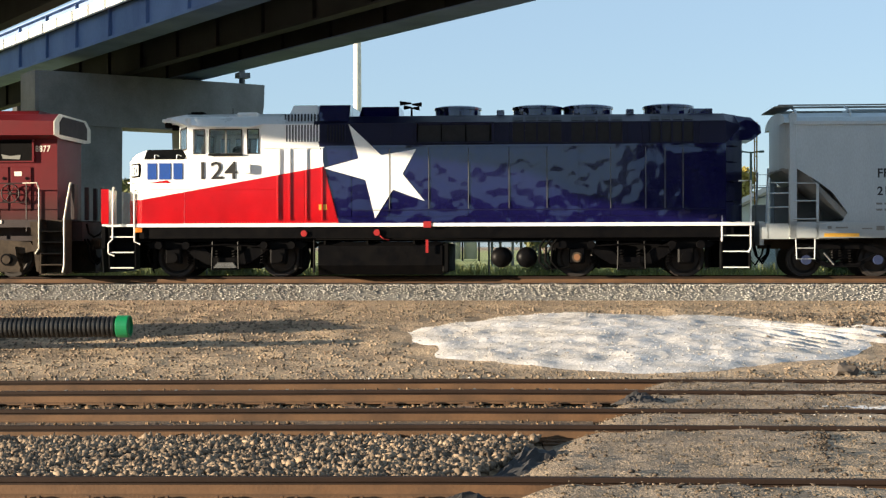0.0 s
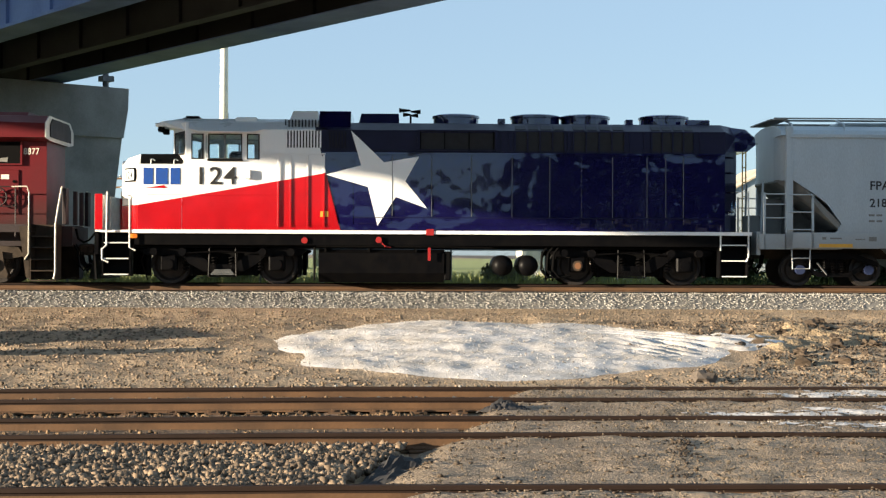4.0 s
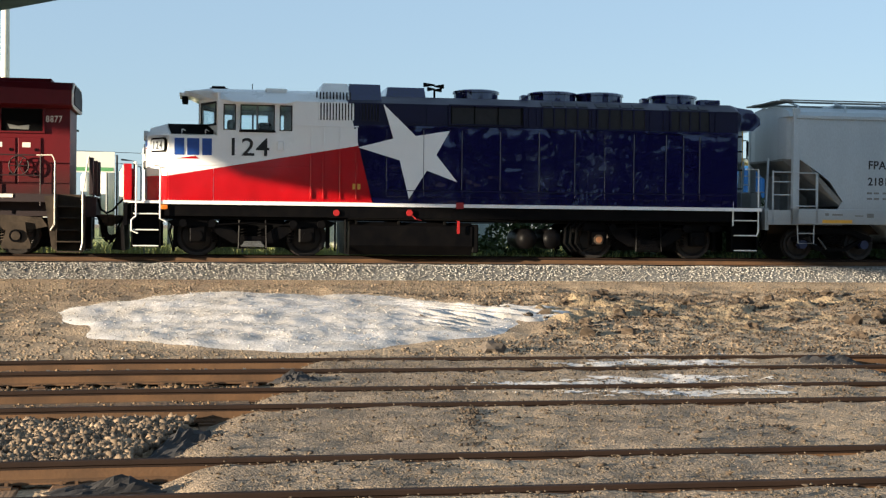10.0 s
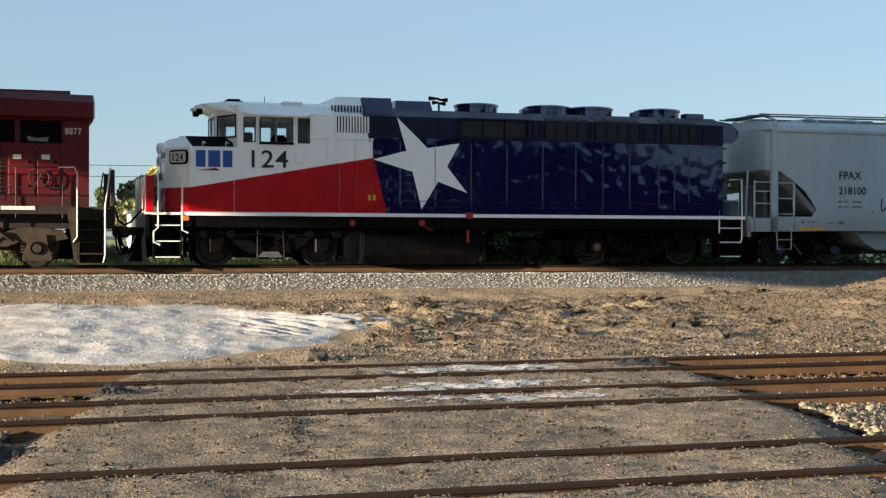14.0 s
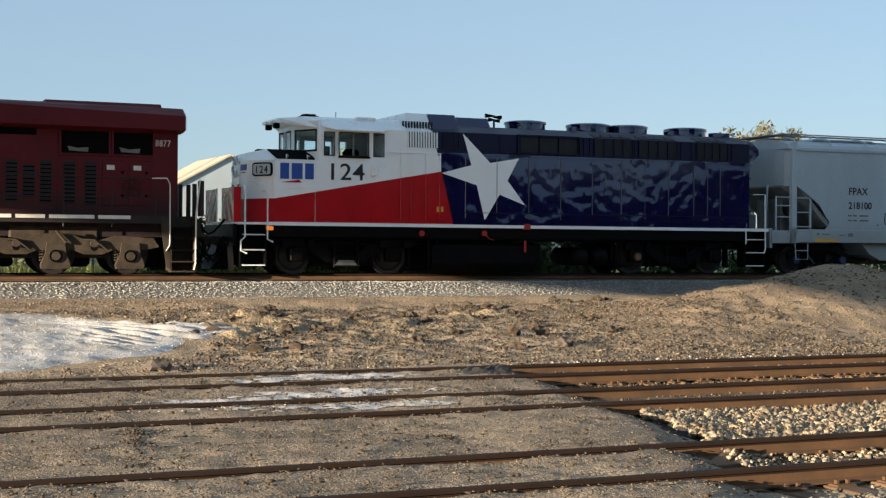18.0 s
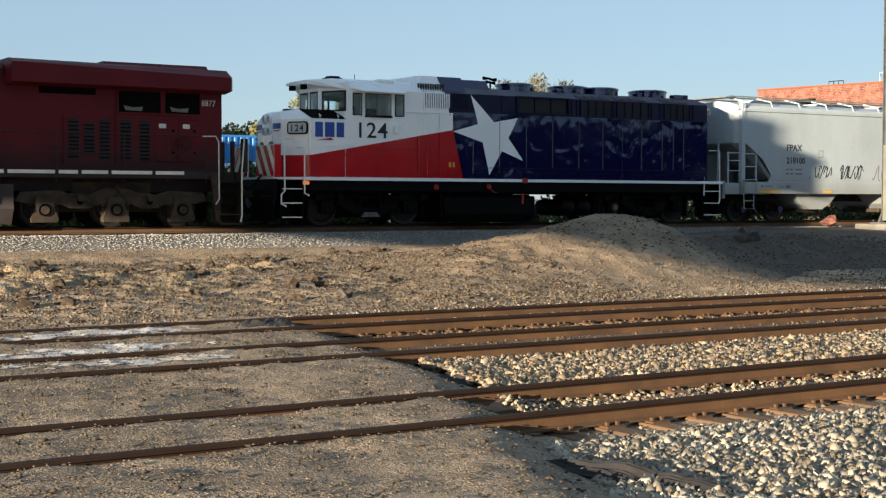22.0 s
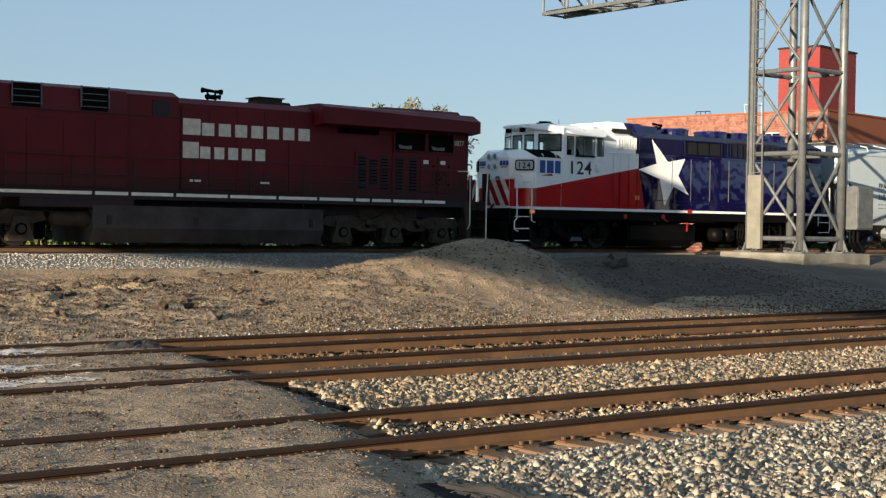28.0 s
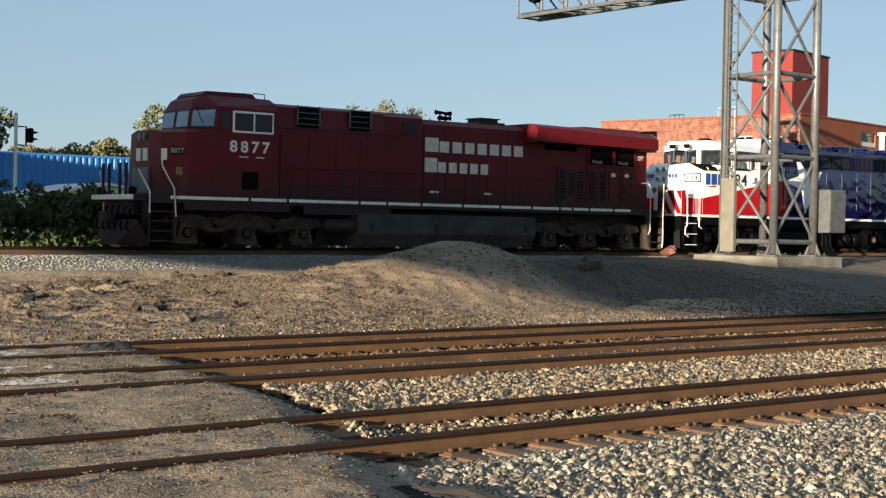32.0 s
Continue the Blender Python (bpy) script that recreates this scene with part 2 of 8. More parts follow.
M["spoil"] = surface("churned_tan_earth", lin((160, 139, 109)), 0.95, second=lin((112, 94, 71)), scale=1.3, amount=0.9, fine=12, bump=1.0, bump_dist=0.04, cells=(26, 0.2, 0.4), soft=8)
M["packed_stone"] = surface("packed_stone", lin((94, 84, 71)), 0.95, second=lin((74, 65, 55)), scale=1.4, amount=0.7, fine=40, bump=0.3, piece=0.4, spec=0.1)
M["pebble"] = surface("dusty_pebble", lin((120, 104, 86)), 0.95, second=lin((96, 82, 68)), scale=2.0, amount=0.6, fine=60, bump=0.3, piece=0.4)
M["rail_head"] = surface("rail_head", lin((48, 36, 30)), 0.7, 0.0, second=lin((30, 24, 21)), scale=2, fine=60, bump=0.1, spec=0.12)
M["rail"] = surface("rusty_rail", lin((98, 69, 42)), 0.85, 0.0, second=lin((64, 45, 29)), scale=1.5, amount=0.8, fine=40, bump=0.25)
M["tie"] = surface("weathered_tie", lin((122, 92, 65)), 0.95, second=lin((80, 62, 48)), scale=6, amount=0.7, fine=50, bump=0.5, stretch=(1, 0.15, 1), piece=0.25)
M["fines"] = surface("rusty_fines", lin((104, 82, 60)), 0.95, second=lin((74, 58, 43)), scale=1.2, amount=0.8, fine=25, bump=0.7, bump_dist=0.03, cells=(28, 0.3, 0.4))
M["shed_grey"] = surface("grey_cladding", lin((126, 138, 152)), 0.7, second=lin((106, 116, 130)), scale=1.5, amount=0.6, fine=20, bump=0.1)
# A darker tone than the pier's concrete.
M["plinth"] = surface("darker_concrete", lin((128, 124, 114)), 0.92, second=lin((88, 84, 76)), scale=1.6, amount=0.8, fine=22, bump=0.4)
M["concrete"] = surface("old_concrete", lin((150, 149, 147)), 0.9, second=lin((106, 105, 104)), scale=0.7, amount=0.7, fine=18, bump=0.3)
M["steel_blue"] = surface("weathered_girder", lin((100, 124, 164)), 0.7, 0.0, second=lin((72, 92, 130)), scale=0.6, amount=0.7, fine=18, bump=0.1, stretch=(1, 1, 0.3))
# Near black: the shade under the decks is put into this steel's colour.
M["steel_dark"] = surface("shaded_girder", lin((27, 27, 29)), 0.85, 0.0, second=lin((19, 19, 21)), scale=0.8, amount=0.6, fine=20, bump=0.1)
M["galv"] = surface("galvanised_steel", lin((108, 110, 110)), 0.5, 0.4, second=lin((74, 75, 77)), scale=4, amount=0.7, fine=50, bump=0.1)
M["loco_white"] = surface("white_paint", (0.84, 0.84, 0.83), 0.3, second=(0.76, 0.76, 0.75), scale=1.2, amount=0.4, fine=120, bump=0.02, coat=0.35)
M["loco_red"] = surface("red_paint", lin((172, 13, 21)), 0.2, second=lin((150, 11, 18)), scale=1.2, amount=0.5, fine=2.3, bump=0.2, bump_dist=0.06, coat=0.15, spec=0.35, soft=0.8, rough_var=0.06)
M["loco_navy"] = surface("navy_paint", lin((18, 16, 60)), 0.06, second=lin((14, 13, 52)), scale=1.2, amount=0.5, fine=2.3, bump=0.32, bump_dist=0.06, coat=0.4, rough_var=0.03, soft=0.8, spec=0.8)
M["loco_navy"].node_tree.nodes["Principled BSDF"].inputs["Specular Tint"].default_value = (0.66, 0.76, 1.0, 1.0)
M["sooty_navy"] = surface("soot_dulled_navy_paint", lin((17, 16, 48)), 0.42, second=lin((13, 12, 36)), scale=1.2, amount=0.6, fine=30, bump=0.05, spec=0.22)
M["black"] = surface("grimy_black", lin((7, 7, 9)), 0.45, second=lin((18, 16, 15)), scale=3, amount=0.6, fine=40, bump=0.1, spec=0.06)
M["soot"] = surface("flat_black", lin((10, 10, 11)), 0.75, second=lin((17, 16, 15)), scale=3, fine=40, bump=0.1, spec=0.05)
M["freight_red"] = surface("dull_red_paint", lin((93, 12, 20)), 0.5, second=lin((76, 10, 17)), scale=0.8, amount=0.7, fine=60, bump=0.05, coat=0.02, spec=0.25)
M["grime"] = surface("brown_grime", lin((70, 60, 50)), 0.9, second=lin((38, 33, 29)), scale=3, amount=0.8, fine=40, bump=0.3, spec=0.2)
M["worn_white"] = surface("worn_white_paint", lin((226, 222, 210)), 0.6, second=lin((190, 182, 168)), scale=5, amount=0.6, fine=60, bump=0.1)
M["hopper_grey"] = surface("pale_grey_paint", lin((172, 182, 187)), 0.45, second=lin((150, 159, 164)), scale=0.7, amount=0.7, fine=40, bump=0.05, stretch=(1, 1, 0.35))
M["letter_white"] = surface("worn_white_lettering", lin((214, 206, 190)), 0.6, second=lin((176, 160, 146)), scale=6, amount=0.7, fine=40, bump=0.05)
M["ink"] = surface("black_lettering", lin((24, 24, 26)), 0.6, scale=9, bump=0.0)
M["logo_blue"] = surface("blue_lettering", lin((28, 72, 150)), 0.4, scale=9, bump=0.0)
M["yellow"] = surface("yellow_paint", lin((214, 160, 52)), 0.5, second=lin((190, 140, 50)), scale=6, bump=0.05)
M["window"] = glass("cab_glass")
M["dark_glass"] = surface("dark_window", lin((9, 10, 12)), 0.06, scale=2, bump=0.0, rough_var=0.02, spec=0.3)



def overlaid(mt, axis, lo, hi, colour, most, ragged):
    """A second colour that comes in from lo to hi along one of the object's axes, with a ragged edge: road grime, dark
    earth deepened with overpass shade.
    """
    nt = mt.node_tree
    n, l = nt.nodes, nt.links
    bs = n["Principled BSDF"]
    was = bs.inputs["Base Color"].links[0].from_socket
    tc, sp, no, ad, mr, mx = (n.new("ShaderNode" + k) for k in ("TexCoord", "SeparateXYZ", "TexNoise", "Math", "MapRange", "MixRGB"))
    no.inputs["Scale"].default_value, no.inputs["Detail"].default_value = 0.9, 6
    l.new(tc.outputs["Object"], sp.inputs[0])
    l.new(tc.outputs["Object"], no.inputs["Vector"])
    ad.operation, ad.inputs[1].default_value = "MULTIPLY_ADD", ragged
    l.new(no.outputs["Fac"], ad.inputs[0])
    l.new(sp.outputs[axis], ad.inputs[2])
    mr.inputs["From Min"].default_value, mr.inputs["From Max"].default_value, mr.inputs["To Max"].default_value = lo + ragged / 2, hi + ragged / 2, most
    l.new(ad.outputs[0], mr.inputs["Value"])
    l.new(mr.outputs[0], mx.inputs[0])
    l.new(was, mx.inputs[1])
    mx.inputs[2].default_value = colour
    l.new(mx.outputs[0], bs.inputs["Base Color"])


overlaid(M["freight_red"], "Z", 2.35, 1.5, lin((44, 31, 28)), 0.8, 0.8)
# Dark gravel to the east, its colour deepened to carry the overpass shade.
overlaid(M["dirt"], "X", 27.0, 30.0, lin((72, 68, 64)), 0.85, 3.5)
# East half of the heap darkened: overpass shade painted into the soil.
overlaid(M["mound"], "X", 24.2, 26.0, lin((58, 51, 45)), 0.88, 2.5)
overlaid(M["hopper_grey"], "Z", 1.7, 1.0, lin((120, 116, 108)), 0.5, 0.6)
# ---- ground ----
def smooth(a, b, v):
    u = min(1.0, max(0.0, (v - a) / (b - a)))
    return u * u * (3 - 2 * u)


def rough_at(x, y, size, seed=0.0):
    return noise.noise(Vector((x / size + seed, y / size - seed, seed * 1.7)))


def near_dip(x):
    """The near tracks fall off gently to the left of the crossing."""
    return -0.0074 * max(0.0, -0.6 - x)


def lie(x, y):
    """Height of the bare ground."""
    if y < 21:
        z = -0.21 + near_dip(max(x, -60))
    elif y < 35:
        z = -0.21 + (y - 21) / 14 * 0.70 + near_dip(max(x, -60)) * (1 - smooth(21, 32, y))
    else:
        z = 0.49 + smooth(39.5, 46, y) * 0.22
    rutted = smooth(21.5, 23.5, y) * (1 - smooth(32.5, 35.5, y))
    lumps = smooth(5.0, 8.5, x) * rutted
    z += rutted * (0.05 * rough_at(x, y, 2.3) + 0.038 * rough_at(x, y, 0.55, 3.0))
    z += lumps * (0.05 * rough_at(x, y, 1.7, 9.0) + 0.028 * rough_at(x, y, 0.6, 5.0) + 0.03 * rough_at(x, y, 0.3, 15.0) + 0.01)
    z += 0.34 * smooth(26, 37, x) * smooth(23, 30, y) * (1 - smooth(35.5, 38, y))
    return z


def spread(lo, hi, fine_lo, fine_hi, step, grow=1.35):
    v, out = fine_lo, []
    while v < fine_hi:
        out.append(v)
        v += step
    d, v = step, fine_lo
    left = []
    while v > lo:
        d *= grow
        v -= d
        left.append(max(v, lo))
    d, v = step, fine_hi
    right = [fine_hi]
    while v < hi:
        d *= grow
        v += d
        right.append(min(v, hi))
    return left[::-1] + out + right


def sheet(name, xs, ys, height, material, keep=None):
    idx, verts, faces = {}, [], []
    for i, x in enumerate(xs):
        for j, y in enumerate(ys):
            idx[i, j] = len(verts)
            verts.append((x, y, height(x, y)))
    for i in range(len(xs) - 1):
        for j in range(len(ys) - 1):
            if keep is None or keep((xs[i] + xs[i + 1]) / 2, (ys[j] + ys[j + 1]) / 2):
                faces.append((idx[i, j], idx[i + 1, j], idx[i + 1, j + 1], idx[i, j + 1]))
    me = bpy.data.meshes.new(name)
    me.from_pydata(verts, [], faces)
    for p in me.polygons:
        p.use_smooth = True
    me.materials.append(material)
    return new(name, me)


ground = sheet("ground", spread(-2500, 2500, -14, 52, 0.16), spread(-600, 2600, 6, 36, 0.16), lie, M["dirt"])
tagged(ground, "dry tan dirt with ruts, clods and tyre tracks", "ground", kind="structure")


def stones(name, spots, size, material, label, flat=0.95, seed=1):
    """Loose broken stones at the spots given, all in one mesh."""
    rng = np.random.RandomState(seed)
    base = np.array([(1, 0, 0), (-1, 0, 0), (0, 1, 0), (0, -1, 0), (0, 0, 1), (0, 0, -1), (0.62, 0.62, 0.5), (-0.6, 0.55, 0.55)], float)
    tri = np.array([(6, 0, 2), (6, 2, 4), (6, 4, 0), (7, 2, 1), (7, 4, 2), (7, 1, 4), (0, 4, 3), (3, 4, 1), (2, 0, 5), (0, 3, 5), (3, 1, 5), (1, 2, 5)])
    n = len(spots)
    p = np.array(spots, float)
    a = rng.rand(n, 3) * 2 * math.pi
    ca, sa = np.cos(a), np.sin(a)
    zero, one = np.zeros(n), np.ones(n)
    rz = np.stack([ca[:, 0], -sa[:, 0], zero, sa[:, 0], ca[:, 0], zero, zero, zero, one], -1).reshape(n, 3, 3)
    rx = np.stack([one, zero, zero, zero, ca[:, 1], -sa[:, 1], zero, sa[:, 1], ca[:, 1]], -1).reshape(n, 3, 3)
    s = size * (0.55 + 0.9 * rng.rand(n, 1)) * (0.7 + 0.6 * rng.rand(n, 3)) / 2
    v = base[None] * (0.5 + 1.0 * rng.rand(n, 8, 1)) * s[:, None, :]
    v = np.einsum("nij,nkj->nki", rz @ rx, v)
    v[:, :, 2] *= flat
    v += p[:, None, :]
    f = (tri[None] + (np.arange(n) * 8)[:, None, None]).reshape(-1, 3)
    me = bpy.data.meshes.new(name)
    me.vertices.add(n * 8)
    me.vertices.foreach_set("co", v.reshape(-1))
    me.loops.add(len(f) * 3)
    me.loops.foreach_set("vertex_index", f.reshape(-1).astype(np.int32))
    me.polygons.add(len(f))
    me.polygons.foreach_set("loop_start", (np.arange(len(f)) * 3).astype(np.int32))
    me.update(calc_edges=True)
    me.validate()
    me.materials.append(material)
    return tagged(new(name, me), label, "gravel", kind="stuff")


def scatter(n, x0, x1, y0, y1, height, keep=None, seed=1):
    rng = np.random.RandomState(seed)
    out = []
    for x, y in zip(x0 + (x1 - x0) * rng.rand(n), y0 + (y1 - y0) * rng.rand(n)):
        if keep is None or keep(x, y):
            out.append((x, y, height(x, y) + 0.02 * rng.rand()))
    return out


# the crossing: packed grit up to the rail heads, cut askew
def cross_left(y):
    return -0.35 + 0.22 * max(0.0, y - 12.0) + 0.12 * rough_at(0.0, y, 0.7, 2.0)


def cross_right(y):
    return 6.85 - 0.43 * max(0.0, 9.0 - y) + 0.45 * min(max(0.0, y - 9.0), 4.0) + 0.235 * max(0.0, y - 13.0) + 0.15 * rough_at(9.0, y, 0.6, 4.0)


RAILS = [("near", 9.825), ("near", 11.33), ("middle", 14.647), ("middle", 16.152), ("third", 18.218), ("third", 19.723)]


def cross_height(x, y):
    inside = min(smooth(0, 0.7, x - cross_left(y)), smooth(0, 0.95, cross_right(y) + 0.25 - x))
    groove = min(abs(y - r[1] - 0.0) for r in RAILS)
    z = -0.03 + 0.022 * rough_at(x, y, 0.4) + 0.018 * rough_at(x, y, 0.17, 3.0) + 0.025 * rough_at(x, y, 1.6, 7.0)
    z -= 0.1 * (1 - smooth(0.06, 0.17, groove))
    return -0.22 + (z + 0.22) * inside


crossing = sheet("road", [-0.8 + 0.1 * i for i in range(122)], [5.5 + 0.06 * j for j in range(258)], cross_height, M["crossing"],
                 keep=lambda x, y: cross_left(y) - 0.1 < x < cross_right(y) + 0.3 and y < 20.4)
# two tan strips worn by wheels
nt = M["crossing"].node_tree
tcx = nt.nodes.new("ShaderNodeTexCoord")
sx = nt.nodes.new("ShaderNodeSeparateXYZ")
nt.links.new(tcx.outputs["Object"], sx.inputs[0])
skew = nt.nodes.new("ShaderNodeMath")
skew.operation, skew.inputs[1].default_value = "MULTIPLY_ADD", -0.28
nt.links.new(sx.outputs["Y"], skew.inputs[0])
nt.links.new(sx.outputs["X"], skew.inputs[2])
worn = None
for c in (-0.5, 2.75):
    off = nt.nodes.new("ShaderNodeMath")
    off.operation, off.inputs[1].default_value = "SUBTRACT", c
    nt.links.new(skew.outputs[0], off.inputs[0])
    ab = nt.nodes.new("ShaderNodeMath")
    ab.operation = "ABSOLUTE"
    nt.links.new(off.outputs[0], ab.inputs[0])
    mr = nt.nodes.new("ShaderNodeMapRange")
    mr.inputs["From Min"].default_value, mr.inputs["From Max"].default_value, mr.inputs["To Min"].default_value, mr.inputs["To Max"].default_value = 0.2, 0.75, 0.4, 0.0
    nt.links.new(ab.outputs[0], mr.inputs["Value"])
    if worn is None:
        worn = mr.outputs[0]
    else:
        both = nt.nodes.new("ShaderNodeMath")
        both.operation = "ADD"
        nt.links.new(worn, both.inputs[0])
        nt.links.new(mr.outputs[0], both.inputs[1])
        worn = both.outputs[0]
bsdf = nt.nodes["Principled BSDF"]
was = bsdf.inputs["Base Color"].links[0].from_socket
tan = nt.nodes.new("ShaderNodeMixRGB")
tan.inputs[2].default_value = lin((160, 139, 113))
nt.links.new(worn, tan.inputs[0])
nt.links.new(was, tan.inputs[1])
nt.links.new(tan.outputs[0], bsdf.inputs["Base Color"])
tagged(crossing, "packed grey grit laid across three rusty tracks", "crossing", kind="structure")

# ---- tracks ----
def rail_profile(k=1.0):
    h = 0.171 * k
    return [(-0.07, -h), (0.07, -h), (0.07, -h + 0.014), (0.012, -h + 0.034), (0.01, -0.066), (0.009, -0.05), (0.036, -0.038), (0.037, -0.008), (0.03, 0), (-0.03, 0), (-0.037, -0.008), (-0.036, -0.038), (-0.009, -0.05), (-0.01, -0.066), (-0.012, -h + 0.034), (-0.07, -h + 0.014)]


def rail_mesh(name, xs, heights, parent, y):
    bm = bmesh.new()
    prof = rail_profile()
    rings = [[bm.verts.new((x, y + p[0], z + p[1])) for p in prof] for x, z in zip(xs, heights)]
    for a, b in zip(rings, rings[1:]):
        for j in range(len(prof)):
            f = bm.faces.new((a[j], b[j], b[(j + 1) % len(prof)], a[(j + 1) % len(prof)]))
            # Head colour runs onto the upper web: the head's shadow, painted on.
            f.material_index = 1 if 4 <= j <= 12 else 0
    bm.faces.new(rings[0]), bm.faces.new(rings[-1][::-1])
    bmesh.ops.recalc_face_normals(bm, faces=bm.faces[:])
    return part(name, bm, [M["rail"], M["rail_head"]], parent)


TRACKS = {}
for key, label in (("near", "rusty railway track with bolted rails on worn ties"), ("middle", "rusty railway track sunk in pale ballast"), ("third", "rusty railway track beside the bare dirt")):
    tr = thing("railway_track", Matrix.Identity(4), label, "track", "near tracks", "structure")
    TRACKS[key] = tr
for key, y in RAILS:
    xs = [-260, -60, -20, -8, -3, -0.6, 3, 8, 20, 60, 260]
    rail_mesh("rail", xs, [near_dip(max(x, -60)) for x in xs], TRACKS[key], y)

far_track = thing("railway_track", on_far_track(0), "busy railway track raised on a ballast bank", "track", "", "structure")
for s in (-0.7525, 0.7525):
    rail_mesh("rail", [-300, 0, 300], [0, 0, 0], far_track, s)


def bank_height(x, y):
    e = abs(y) - 1.55
    return -0.22 - 0.49 * smooth(-0.05, 1.25, e) - 0.4 * smooth(1.2, 2.4, e) + 0.02 * rough_at(x, y, 0.5)


bank = sheet("ballast_bank", spread(-300, 300, -16, 46, 0.5), [-3.6 + 0.15 * j for j in range(49)], bank_height, M["grey_ballast"])
bank.matrix_world = on_far_track(0)
tagged(bank, "bank of grey crushed stone under the rails", "ballast", kind="structure")
# ---- parts common to the rolling stock ----
MOVING, WHEELS = [], []


def shift(bm, x):
    bmesh.ops.translate(bm, verts=bm.verts[:], vec=(x, 0, 0))
    return bm


def wheelset(x, r, parent, x0, hub=None):
    """Axle with two flanged wheels, turning as the train rolls."""
    bm = bmesh.new()
    tube(bm, [(0, -1.02, 0), (0, 1.02, 0)], 0.08, 10)
    ws = part("axle", bm, M["grime"], parent)
    ws.location = (x - x0, 0, r)
    for s in (-1, 1):
        turn = Matrix.Rotation(-s * math.pi / 2, 4, "X")
        w = bmesh.new()
        lathe(w, [(0.12, -0.06), (0.12, 0.07), (0.16, 0.06), (r - 0.14, 0.02), (r - 0.08, 0.07), (r - 0.002, 0.07), (r, -0.04), (r + 0.025, -0.05), (r + 0.025, -0.075), (r - 0.1, -0.07), (0.16, -0.05)], 28,
              Matrix.Translation((0, s * 0.755, 0)) @ turn)
        part("wheel", w, M["wheel"], ws, smooth=False)
    WHEELS.append((ws, Matrix.Translation((x - x0, 0, r)), r))
    return ws


def coil(bm, x, y, z0, z1, r=0.07, turns=5):
    n = turns * 8
    tube(bm, [(x + r * math.cos(i / 8 * 2 * math.pi), y + r * math.sin(i / 8 * 2 * math.pi), z0 + (z1 - z0) * i / n) for i in range(n + 1)], 0.016, 5)


def clip_band(poly, lo, hi):
    def cut(p, z, above):
        out = []
        for i, a in enumerate(p):
            b = p[(i + 1) % len(p)]
            ia, ib = (a[1] >= z) == above, (b[1] >= z) == above
            if ia:
                out.append(a)
            if ia != ib:
                u = (z - a[1]) / (b[1] - a[1])
                out.append((a[0] + u * (b[0] - a[0]), z))
        return out
    q = cut(poly, lo, True)
    return cut(q, hi, False) if len(q) > 2 else []


def painted(polys, outline, proud=0.004, s=1):
    """Thin paint films that follow a bent side wall: outline is the wall's (y, z) line from sill to roof, on both sides."""
    bm = bmesh.new()
    for (y0, z0), (y1, z1) in zip(outline, outline[1:]):
        for poly in polys:
            q = clip_band(poly, z0, z1)
            if len(q) > 2:
                bm.faces.new([bm.verts.new((x, s * (y0 + (y1 - y0) * (z - z0) / (z1 - z0) - proud), z + proud * 0.3)) for x, z in q])
    bmesh.ops.remove_doubles(bm, verts=bm.verts[:], dist=0.0005)
    return bm


M["wheel"] = surface("worn_wheel_steel", lin((48, 43, 40)), 0.6, 0.4, second=lin((32, 29, 27)), scale=4, fine=40, bump=0.15)
M["seam"] = surface("panel_seam", lin((12, 12, 26)), 0.6, scale=9, bump=0.0)
M["amber"] = glow("amber_lens", (0.8, 0.2, 0.02), 0.25)
M["tag_red"] = surface("red_tag", lin((150, 22, 22)), 0.5, scale=9, bump=0.05)
M["rod_white"] = surface("white_handrail", (0.74, 0.74, 0.7), 0.4, scale=9, bump=0.03)
M["rod_cream"] = surface("cream_handrail", lin((216, 210, 194)), 0.45, second=lin((184, 178, 160)), scale=9, bump=0.05)
# Pale blue base: the sky's reflection is put into the glass colour.
M["pale_glass"] = surface("sky_pale_windscreen", lin((120, 150, 165)), 0.05, scale=2, bump=0.0, rough_var=0.02)
M["board_rubber"] = surface("window_rubber", lin((20, 20, 22)), 0.7, scale=9, bump=0.0)
M["interior"] = surface("cab_lining", lin((120, 124, 120)), 0.8, scale=3, bump=0.05)

# ---- passenger locomotive ----
X0 = 2.0
commuter = thing("locomotive", on_far_track(TRAVEL[0] + X0), "white, red and navy passenger locomotive with a large white star", "locomotive", "locomotives of the train")
MOVING.append((commuter, X0))


def tpart(name, bm, material, parent=None, label="", smooth=False, x0=None):
    """A part given in places along the train, moved to its thing's own origin."""
    return part(name, shift(bm, -(X0 if x0 is None else x0)), material, parent or commuter, label, smooth)


HW = 1.58
WALL = [(-HW, 1.38), (-HW, 3.36), (-HW + 0.015, 3.93), (-0.98, 4.16)]
section = WALL + [(-y, z) for y, z in WALL[::-1]]
bm = made(prism, section, -1.68, 9.5, "x")
bmesh.ops.convex_hull(bm, input=[bm.verts.new((x, s * y, z)) for s in (-1, 1) for x, y, z in ((9.5, HW, 1.38), (9.5, HW, 3.36), (9.5, HW - 0.015, 3.93), (9.5, 0.98, 4.16), (10.05, 0.45, 1.38), (10.05, 0.45, 3.9), (9.9, 0.4, 4.16))])
for f in bm.faces:
    f.material_index = 1 if f.calc_center_median().z > 3.4 else 0
body = tpart("body", bm, [M["loco_navy"], M["sooty_navy"]])


# cab shell: lower walls, pillars, roof; the front corners are cut back
CORNER, FRONT = (-4.2, HW), (-4.66, 0.63)


